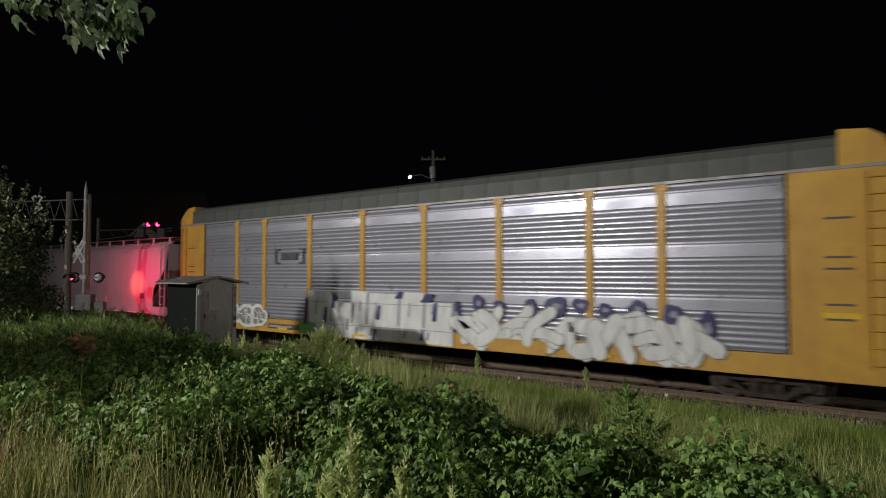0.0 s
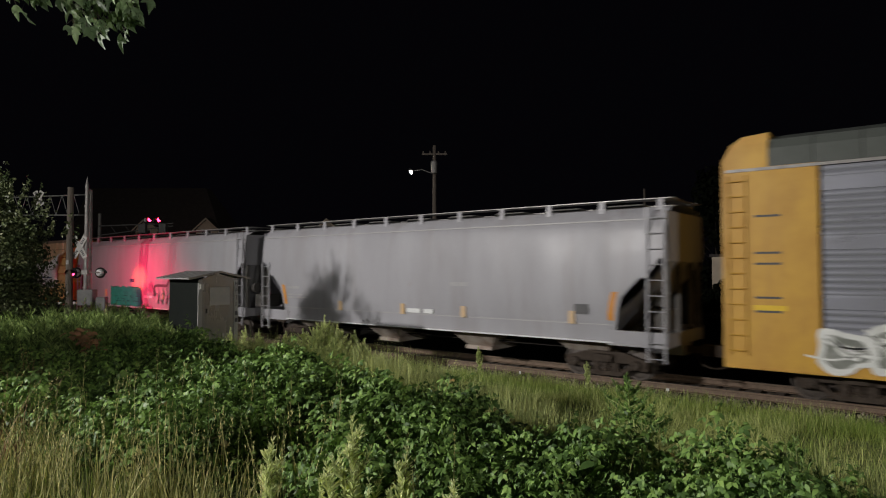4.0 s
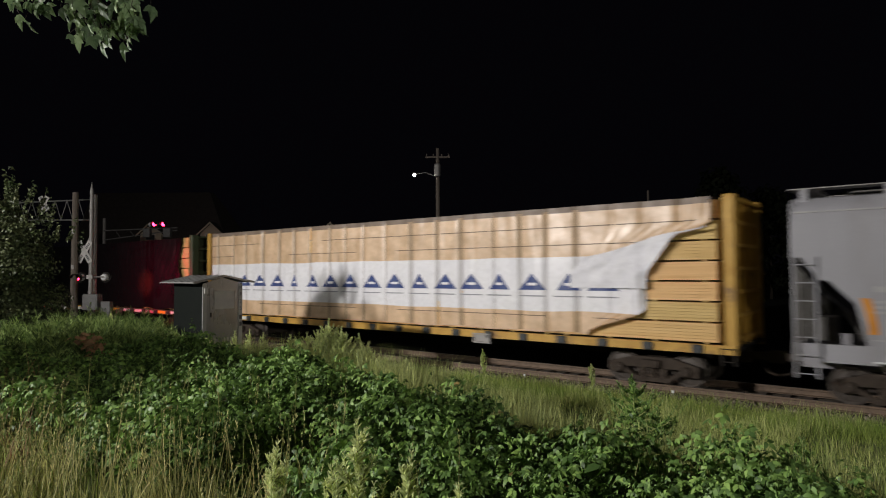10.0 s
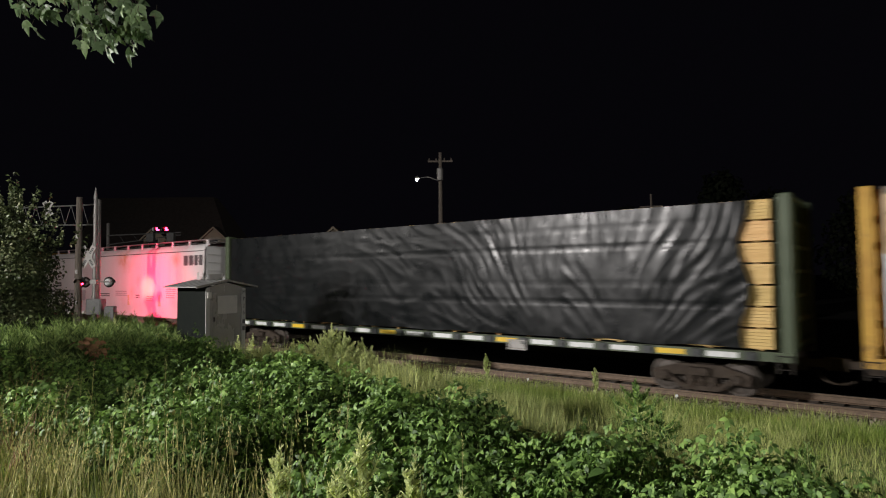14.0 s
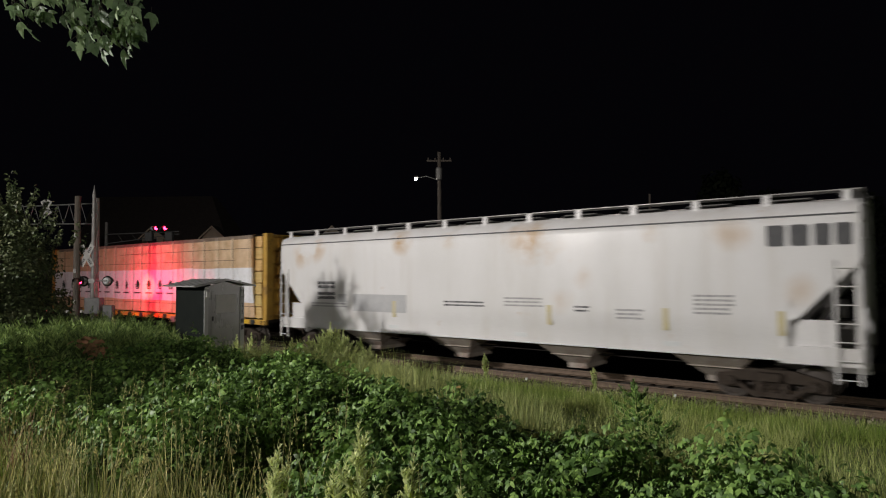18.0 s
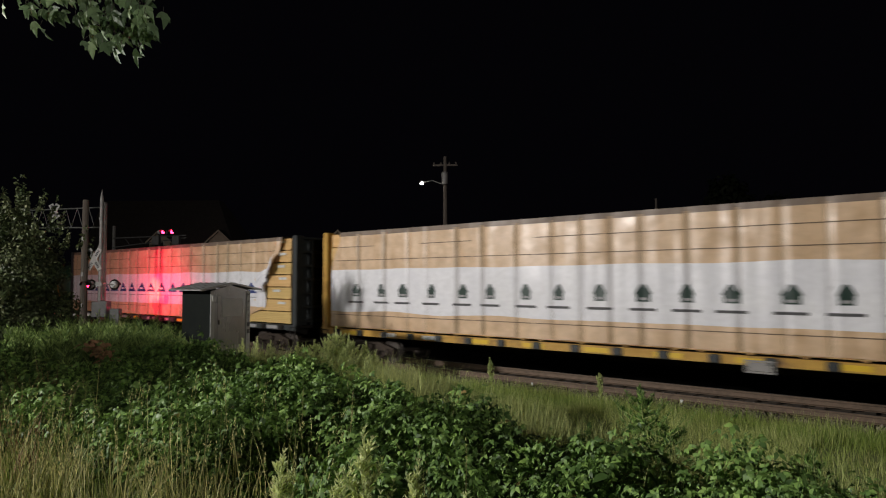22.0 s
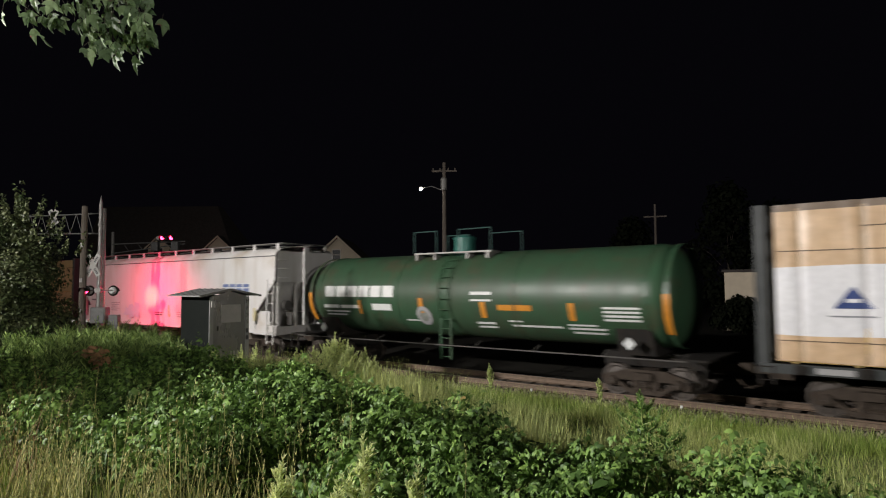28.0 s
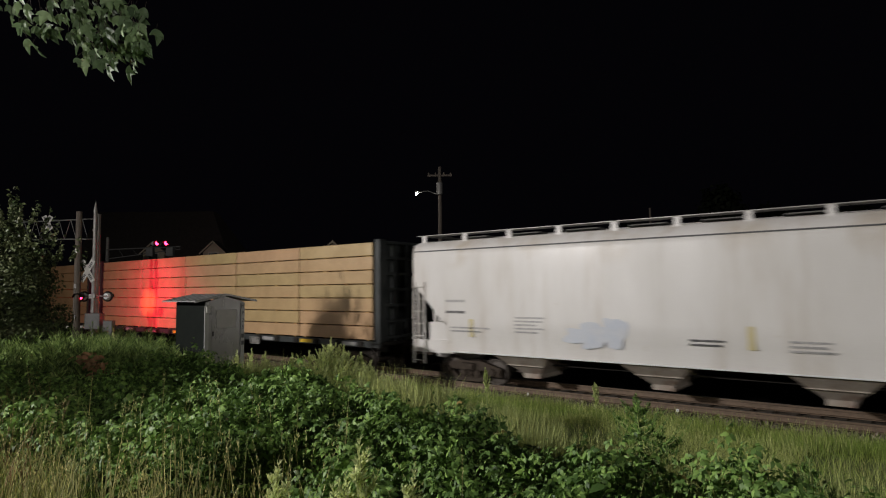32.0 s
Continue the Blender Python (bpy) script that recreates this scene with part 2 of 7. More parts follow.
M["leaf"] = mat("bramble_leaf", (.22, .37, .090), (.112, .21, .054), rough=.52, scale=1.4, spec=.35, bump=.0, island=.65, translucent=.15)
# near-black ground colour that stands in for the dark beyond the track
M["darkened_ground"] = mat("darkened_far_ground", (.020, .019, .017), (.028, .026, .020), rough=.95, scale=3, bump=.6, fine=20, spec=.1)
M["gable_metal"] = mat("glossy_sheet_metal", (.34, .335, .325), (.25, .245, .24), rough=.28, metal=.5, scale=1.5, bump=.03, stretch=(1, 1, .4))
M["panel_pale"] = mat("pale_plate", (.50, .48, .45), (.40, .39, .37), rough=.45, metal=.1, scale=3, bump=.05)
M["tan_siding"] = mat("tan_house_siding", (.62, .53, .40), (.54, .46, .35), rough=.7, scale=2)
M["leaf_pale"] = mat("yellowed_leaf", (.36, .33, .10), (.34, .24, .08), rough=.5, scale=2, bump=0, island=.4, translucent=.15)
M["dead_leaf"] = mat("dead_brown_leaf", (.34, .19, .095), (.42, .25, .13), rough=.7, scale=2, bump=0, island=.5)
M["mugwort"] = mat("silvery_green_weed", (.74, .80, .40), (.62, .70, .32), rough=.6, spec=.25, scale=2, bump=0, island=.3, translucent=.3)
M["weed"] = mat("grey_green_weed", (.52, .59, .25), (.40, .49, .18), rough=.6, spec=.2, scale=2, bump=0, island=.4, translucent=.15)
M["maple"] = mat("maple_leaf", (.32, .43, .24), (.16, .26, .12), rough=.5, scale=2, bump=0, island=.6, translucent=.2)
M["tree_leaf"] = mat("apple_tree_leaf", (.065, .095, .038), (.115, .125, .06), spec=.25, rough=.5, scale=2, bump=0, island=.6, translucent=.15)
M["grass"] = mat("green_grass", (.24, .36, .07), (.34, .40, .11), rough=.55, spec=.2, scale=.55, bump=0, island=.4, translucent=.15)
M["lime_grass"] = mat("lime_grass", (.33, .46, .075), (.27, .39, .06), rough=.55, scale=.8, bump=0, island=.35, translucent=.15)
M["verge"] = mat("lush_verge_grass", (.19, .29, .085), (.26, .35, .12), rough=.6, spec=.2, scale=.8, bump=0, island=.6, translucent=.15)
M["pale_grass"] = mat("pale_green_grass", (.50, .58, .21), (.56, .60, .23), rough=.55, spec=.2, scale=.8, bump=0, island=.4, translucent=.15)
M["straw"] = mat("dry_grass", (.64, .60, .27), (.42, .44, .16), rough=.6, scale=.8, spec=.2, bump=0, island=.6, translucent=.15)
M["bark"] = mat("bark", (.10, .08, .06), (.05, .042, .034), rough=.9, scale=8, stretch=(1, 1, .3), bump=.8)
M["pole_wood"] = mat("weathered_pole_wood", (.17, .14, .115), (.10, .085, .07), rough=.85, scale=4, stretch=(4, 4, .3), bump=.4)
M["alu"] = mat("dull_aluminium", (.34, .33, .31), (.25, .24, .23), rough=.5, metal=.4, scale=4)
M["gear_grey"] = mat("grimy_grey_enamel", (.16, .16, .155), (.11, .11, .105), rough=.55, scale=4)
M["white_paint"] = mat("white_sign_paint", (.55, .54, .51), (.44, .42, .39), rough=.5, scale=6)
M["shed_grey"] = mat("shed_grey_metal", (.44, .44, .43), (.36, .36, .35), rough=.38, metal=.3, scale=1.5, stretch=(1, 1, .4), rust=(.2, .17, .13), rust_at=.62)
# side and rear walls coloured near black, so lamplight leaves them dark
M["shed_darkened"] = mat("shed_darkened_side", (.006, .008, .0065), (.004, .006, .005), rough=.6, scale=1.5, spec=.12)
M["shed_roof"] = mat("shed_roof_metal", (.34, .34, .33), (.26, .26, .25), rough=.5, metal=.3, scale=3)
M["lens_red"] = mat("red_flasher_lens", (.6, .01, .02), None, rough=.2, bump=0, glow=(1, .015, .05, 22))
M["lens_dim"] = mat("red_gate_lamp", (.6, .01, .02), None, rough=.2, bump=0, glow=(1, .01, .02, 3.5))
M["red_stripe"] = mat("red_stripe", (.45, .03, .03), None, rough=.4)
M["bulb"] = mat("street_lamp_bulb", (.9, .9, .88), None, rough=.3, bump=0, glow=(1, .95, .86, 45))
M["siding"] = mat("house_siding", (.22, .18, .15), (.17, .14, .12), rough=.7, scale=2)
M["trim_white"] = mat("house_trim", (.76, .70, .60), (.62, .57, .50), rough=.6, scale=3)
M["shingle"] = mat("roof_shingle", (.060, .050, .045), (.042, .036, .033), rough=.9, scale=4, bump=.6)
M["glass"] = mat("dark_window_glass", (.012, .013, .016), None, rough=.3, bump=0, spec=.3)
# night's darkness is put into this leaf colour, as the lamps reach the far trees
M["darkened_far_leaf"] = mat("darkened_far_tree_leaf", (.012, .015, .009), (.009, .011, .006), rough=.9, spec=.03, scale=1, bump=0, island=.4)


# ---- building tools ----
class Shape:
    """Collects vertices and faces of one mesh."""

    def __init__(self):
        self.v, self.f, self.m = [], [], []

    def add(self, verts, faces, slot=0):
        n = len(self.v)
        self.v.extend(tuple(p) for p in verts)
        self.f.extend(tuple(i + n for i in f) for f in faces)
        self.m.extend([slot] * len(faces))
        return self

    def box(self, x0, x1, y0, y1, z0, z1, slot=0):
        v = [(x, y, z) for x in (x0, x1) for y in (y0, y1) for z in (z0, z1)]
        return self.add(v, [(0, 1, 3, 2), (4, 6, 7, 5), (0, 4, 5, 1), (2, 3, 7, 6), (0, 2, 6, 4), (1, 5, 7, 3)], slot)

    def cbox(self, x0, x1, y0, y1, z0, z1, c=0.01, slot=0):
        """A box whose edges along z and round the top and bottom are chamfered."""
        def ring(z, d):
            return [(x0 + c + d, y0 + d, z), (x1 - c - d, y0 + d, z), (x1 - d, y0 + c + d, z), (x1 - d, y1 - c - d, z),
                    (x1 - c - d, y1 - d, z), (x0 + c + d, y1 - d, z), (x0 + d, y1 - c - d, z), (x0 + d, y0 + c + d, z)]
        v = ring(z0, c) + ring(z0 + c, 0) + ring(z1 - c, 0) + ring(z1, c)
        f = [tuple(range(7, -1, -1)), tuple(range(24, 32))]
        for k in range(3):
            for i in range(8):
                j = (i + 1) % 8
                f.append((8 * k + i, 8 * k + j, 8 * k + 8 + j, 8 * k + 8 + i))
        return self.add(v, f, slot)

    def prism(self, outline, a0, a1, axis="y", slot=0):
        """An outline, counter-clockwise, drawn out along an axis. y: outline in x, z; x: in y, z; z: in x, y."""
        def put(p, a):
            return {"y": (p[0], a, p[1]), "x": (a, p[0], p[1]), "z": (p[0], p[1], a)}[axis]
        n = len(outline)
        v = [put(p, a0) for p in outline] + [put(p, a1) for p in outline]
        f = [tuple(range(n)), tuple(range(2 * n - 1, n - 1, -1))]
        f += [(i, i + n, (i + 1) % n + n, (i + 1) % n) for i in range(n)]
        return self.add(v, f, slot)

    def tube(self, p0, p1, r0, r1=None, n=10, caps=True, slot=0):
        p0, p1 = Vector(p0), Vector(p1)
        r1 = r0 if r1 is None else r1
        d = (p1 - p0).normalized()
        a = d.orthogonal().normalized()
        b = d.cross(a)
        v, f = [], []
        for p, r in ((p0, r0), (p1, r1)):
            v += [p + r * (math.cos(2 * math.pi * i / n) * a + math.sin(2 * math.pi * i / n) * b) for i in range(n)]
        f = [(i, (i + 1) % n, (i + 1) % n + n, i + n) for i in range(n)]
        if caps:
            f += [tuple(range(n - 1, -1, -1)), tuple(range(n, 2 * n))]
        return self.add(v, f, slot)

    def lathe(self, profile, origin, axis="z", n=24, slot=0):
        """Profile of (radius, along) turned about an axis through origin."""
        v, f = [], []
        for r, h in profile:
            for i in range(n):
                c, s = r * math.cos(2 * math.pi * i / n), r * math.sin(2 * math.pi * i / n)
                p = {"z": (c, s, h), "y": (c, h, s), "x": (h, c, s)}[axis]
                v.append(tuple(a + b for a, b in zip(p, origin)))
        for k in range(len(profile) - 1):
            f += [(k * n + i, k * n + (i + 1) % n, (k + 1) * n + (i + 1) % n, (k + 1) * n + i) for i in range(n)]
        return self.add(v, f, slot)

    def grid(self, us, vs, at, slot=0):
        """A sheet of points at(u, v); slot may be a function of u, v."""
        n, w = len(self.v), len(vs)
        self.v.extend(tuple(at(u, v)) for u in us for v in vs)
        for i in range(len(us) - 1):
            for j in range(w - 1):
                self.f.append((n + i * w + j, n + (i + 1) * w + j, n + (i + 1) * w + j + 1, n + i * w + j + 1))
                self.m.append(slot(us[i], vs[j]) if callable(slot) else slot)
        return self

    def mesh(self, name, mats, smooth=False):
        me = bpy.data.meshes.new(name)
        me.from_pydata(self.v, [], self.f)
        for m in mats if isinstance(mats, (list, tuple)) else [mats]:
            me.materials.append(m)
        if max(self.m, default=0):
            me.polygons.foreach_set("material_index", self.m)
        if smooth:
            me.polygons.foreach_set("use_smooth", [True] * len(self.f))
        me.update()
        return me


def part(name, shape, mats, parent=None, label="", smooth=False, at=None):
    """One mesh object, under a thing or a part when parent is given."""
    me = shape if isinstance(shape, bpy.types.Mesh) else shape.mesh(name, mats, smooth)
    ob = new(name, me)
    if parent:
        ob.parent = parent
    if at is not None:
        ob.matrix_basis = at if isinstance(at, Matrix) else Matrix.Translation(at)
    if label:
        tagged(ob, label)
    return ob


def thing(name, label, category, at=None, group="", kind=""):
    ob = new(name)
    ob.empty_display_size = 0.3
    if at is not None:
        ob.matrix_basis = at if isinstance(at, Matrix) else Matrix.Translation(at)
    return tagged(ob, label, category, group, kind)


def frange(a, b, step):
    n = max(1, round((b - a) / step))
    return [a + (b - a) * i / n for i in range(n + 1)]


def nz(x, y=0.0, z=0.0):
    return noise.noise((x, y, z))


def smooth01(x, a, b):
    t = min(1, max(0, (x - a) / (b - a)))
    return t * t * (3 - 2 * t)


def lettering(body, size, depth=0.004):
    """Flat letters of the built-in font as a mesh, standing in the x, z plane and facing -y."""
    cu = bpy.data.curves.new("letters", "FONT")
    cu.body, cu.size, cu.extrude, cu.align_x, cu.align_y = body, size, depth, "CENTER", "CENTER"
    ob = bpy.data.objects.new("letters", cu)
    me = bpy.data.meshes.new_from_object(ob)
    me.transform(pose(0, 0, 0, 90))
    bpy.data.objects.remove(ob)
    return me


# ---- the train ----
moving, wheels = [], []      # things with their place along the track at 0 s; wheelsets


def railcar(name, label, middle, category="railcar"):
    ob = thing(name, label, category, (middle, TRACK, RAIL), "railcars of the freight train")
    moving.append((ob, middle))
    return ob


def make_wheelset():
    s = Shape()
    s.tube((0, -1.12, 0), (0, 1.12, 0), .075, n=12)
    for side in (-1, 1):
        w = [(.08, .09), (.13, .10), (.16, .045), (.33, .03), (.37, .065), (.42, .065), (.425, -.045), (.455, -.06), (.455, -.085), (.37, -.085), (.33, -.01), (.16, -.02), (.08, -.04)]
        s.lathe([(r, side * (.76 + h)) for r, h in (w if side > 0 else w[::-1])], (0, 0, 0), "y", 28)
        for k in range(3):
            a = 2 * math.pi * k / 3
            s.tube((.05 * math.cos(a), side * 1.11, .05 * math.sin(a)), (.05 * math.cos(a), side * 1.16, .05 * math.sin(a)), .02, n=6)
    return s.mesh("wheelset", M["steel"])


def make_truck():
    s = Shape()
    top = [(-1.17, .45), (1.17, .45), (1.18, .55), (.92, .62), (.5, .74), (-.5, .74), (-.92, .62), (-1.18, .55)]
    for y in (-1.06, .92):
        s.prism(top, y, y + .14)
        s.prism([(-.44, .09), (.44, .09), (.40, .20), (-.40, .20)], y + .003, y + .137)
        for d in (-1, 1):
            s.prism([(d * .44, .09), (d * .92, .45), (d * .76, .45), (d * .40, .20)][::d], y + .006, y + .134)
            s.prism([(d * .70, .28), (d * 1.16, .28), (d * 1.16, .45), (d * .70, .45)][::d], y + .012, y + .128)
            s.prism([(d * .26, .19), (d * .36, .19), (d * .36, .46), (d * .26, .46)][::d], y + .009, y + .131)
        for x in (-.88, .88):
            s.lathe([(0, y - .09), (.10, y - .09), (.13, y - .05), (.13, y + .2)], (x, 0, .42), "y", 14)
        for x in (-.2, 0, .2):
            s.lathe([(.07, .14), (.085, .2), (.07, .26), (.085, .32), (.07, .38), (.085, .44), (.07, .5)], (x, y + .07, 0), "z", 8)
    s.prism([(-1.2, .48), (-.6, .4), (.6, .4), (1.2, .48), (1.2, .66), (.6, .74), (-.6, .74), (-1.2, .66)], -.22, .22, "x")
    for x in (-1.0, 1.0):
        s.box(x * .44 - .04, x * .44 + .04, -.85, .85, .34, .44)
    return s.mesh("truck", M["iron"])


WHEELSET, TRUCK = make_wheelset(), make_truck()


def make_coupler(s, x, d, z=.85):
    """Draft gear, shank and knuckle that stick out at x in the direction d."""
    s.box(min(x, x - .5 * d), max(x, x - .5 * d), -.2, .2, z - .18, z + .18)
    s.box(min(x, x + .45 * d), max(x, x + .45 * d), -.07, .07, z - .09, z + .09)
    s.prism([(x + .40 * d, -.13), (x + .60 * d, -.15), (x + .68 * d, -.02), (x + .58 * d, .05), (x + .60 * d, .14), (x + .40 * d, .13)][::1 if d > 0 else -1], z - .15, z + .15, "z")
    s.tube((x + .1 * d, .3, z - .1), (x + .35 * d, .28, z - .45), .025, n=6)
    s.tube((x + .35 * d, .28, z - .45), (x + .62 * d, .1, z - .5), .025, n=6)


def running_gear(car, half, inset):
    for d in (-1, 1):
        tr = part("truck", TRUCK, None, car, at=(d * (half - inset), 0, 0))
        for x in (-.88, .88):
            wheels.append(part("wheelset", WHEELSET, None, tr, at=(x, 0, .42)))
        s = Shape()
        make_coupler(s, d * half, d)
        part("coupler", s, M["iron"], car)


def ladder(car, x0, x1, z0, z1, y=-1.6, step=.38, mats=None, name="ladder"):
    s = Shape()
    for x in (x0, x1):
        s.box(x - .025, x + .025, y - .05, y, z0, z1)
    z = z0 + .1
    while z < z1:
        s.tube((x0, y - .06, z), (x1, y - .06, z), .014, n=6)
        z += step
    return part(name, s, mats or M["hop_pale"], car)


def stencil(car, x, z, w, rows, mats, h=.055, gap=.055, y=-1.612, name="stencil", seed=1):
    """Unreadable writing: rows of bars."""
    rng = random.Random(seed)
    s = Shape()
    for k in range(rows):
        zz, ww, xx = z - k * (h + gap), w * rng.uniform(.7, 1), x
        while xx < x + ww - .02:
            b = min(rng.uniform(.10, .3), x + ww - xx)
            s.box(xx, xx + b, y, y + .006, zz - h, zz)
            xx += b + .035
    return tagged(part(name, s, mats, car), kind="stuff")


def blob(s, cx, cz, rx, rz, y, seed, wob=.14, n=28, slot=0, power=.7):
    rng = random.Random(seed)
    a, b = rng.uniform(0, 6), rng.uniform(0, 6)
    v = [(cx, y, cz)]
    for i in range(n):
        t = 2 * math.pi * i / n
        r = 1 + wob * math.sin(3 * t + a) + .5 * wob * math.sin(5 * t + b)
        c, q = math.cos(t), math.sin(t)
        v.append((cx + rx * r * math.copysign(abs(c) ** power, c), y, cz + rz * r * math.copysign(abs(q) ** power, q)))
    s.add(v, [(0, i + 1, (i + 1) % n + 1) for i in range(n)], slot)


def graffiti(car, x0, x1, z0, z1, letters, fill, line, y, seed, label, halo=None, strokes=2, core=.86, power=.7):
    """Bubble shapes in a row, outlined and crossed by short strokes, with no writing in them."""
    rng = random.Random(seed)
    s = Shape()
    w = (x1 - x0) / letters
    for k in range(letters):
        cx, cz = x0 + w * (k + .5), (z0 + z1) / 2 + rng.uniform(-.09, .09)
        rx, rz = w * rng.uniform(.50, .66), (z1 - z0) * rng.uniform(.40, .50)
        if halo:
            blob(s, cx + .12, cz + .16, rx * 1.12, rz * 1.12, y, seed + k, slot=2, power=power)
        blob(s, cx, cz, rx, rz, y - .003, seed + k, slot=1, power=power)
        blob(s, cx, cz, rx * core, rz * (core - .02), y - .006, seed + k, slot=0, power=power)
        for j in range(strokes):
            a = rng.uniform(-.6, .6) + (math.pi / 2 if rng.random() < .55 else 0)
            px, pz = cx + rng.uniform(-.35, .35) * rx, cz + rng.uniform(-.4, .4) * rz
            ln, th = rng.uniform(.3, .8) * min(rx, rz) * 1.6, rng.uniform(.014, .045)
            c, q = math.cos(a), math.sin(a)
            arc = [(px + t * ln * c - .25 * ln * q * (t * t), pz + t * ln * q + .25 * ln * c * (t * t)) for t in (-1, -.5, 0, .5, 1)]
            v = [(u - th * q * e, y - .009, z + th * c * e) for u, z in arc for e in (-1, 1)]
            s.add(v, [(2 * i, 2 * i + 1, 2 * i + 3, 2 * i + 2) for i in range(4)], 1)
    return tagged(part("graffiti", s, [fill, line, halo or line], car), label, kind="stuff")


def ribbon(s, path, width, y, slot=0):
    """A sprayed line of even width through points in x, z, with blunt rounded ends."""
    (ax, az), (bx, bz) = path[0], path[1]
    (cx, cz), (dx, dz) = path[-2], path[-1]
    la, lb = math.hypot(bx - ax, bz - az) or 1, math.hypot(dx - cx, dz - cz) or 1
    r = width * .4
    line = [(ax - (bx - ax) / la * r, az - (bz - az) / la * r)] + list(path) + [(dx + (dx - cx) / lb * r, dz + (dz - cz) / lb * r)]
    v = []
    for i, (x, z) in enumerate(line):
        (x0, z0), (x1, z1) = line[max(i - 1, 0)], line[min(i + 1, len(line) - 1)]
        ln = math.hypot(x1 - x0, z1 - z0) or 1
        h = width / 2 * (.45 if i in (0, len(line) - 1) else 1)
        ox, oz = -(z1 - z0) / ln * h, (x1 - x0) / ln * h
        v += [(x + ox, y, z + oz), (x - ox, y, z - oz)]
    s.add(v, [(2 * i, 2 * i + 1, 2 * i + 3, 2 * i + 2) for i in range(len(line) - 1)], slot)


def bend(points, n=5):
    """A smooth line through the given points."""
    out = []
    for i in range(len(points) - 1):
        a, b, c, d = points[max(i - 1, 0)], points[i], points[i + 1], points[min(i + 2, len(points) - 1)]
        for k in range(n):
            u = k / n
            out.append(tuple(.5 * (2 * b[j] + (c[j] - a[j]) * u + (2 * a[j] - 5 * b[j] + 4 * c[j] - d[j]) * u * u + (3 * b[j] - a[j] - 3 * c[j] + d[j]) * u ** 3) for j in (0, 1)))
    return out + [points[-1]]


def swirls(car, x0, x1, z0, z1, count, fill, line, y, seed, label):
    """Fat bent sprayed bands, edged in a darker colour, that tangle along a row; no writing."""
    rng = random.Random(seed)
    s = Shape()
    w, h = (x1 - x0) / count, z1 - z0
    for k in range(count):
        cx = x0 + w * (k + .5)
        for j in range(3):
            a = [(cx + w * rng.uniform(-.6, .6), z0 + h * f) for f in (rng.uniform(.05, .3), rng.uniform(.3, .7), rng.uniform(.6, 1.0))]
            if j == 1:
                a = [(cx - w * .7, z0 + h * rng.uniform(.1, .9)), (cx, z0 + h * rng.uniform(.2, .8)), (cx + w * .7, z0 + h * rng.uniform(.1, .9))]
            path = bend(a)
            fat = h * rng.uniform(.22, .34)
            yy = y - .005 * ((3 * k + j) % 6)
            ribbon(s, path, fat + .045, yy, 1)
            ribbon(s, path, fat, yy - .0025, 0)
    return tagged(part("graffiti", s, [fill, line], car), label, kind="stuff")


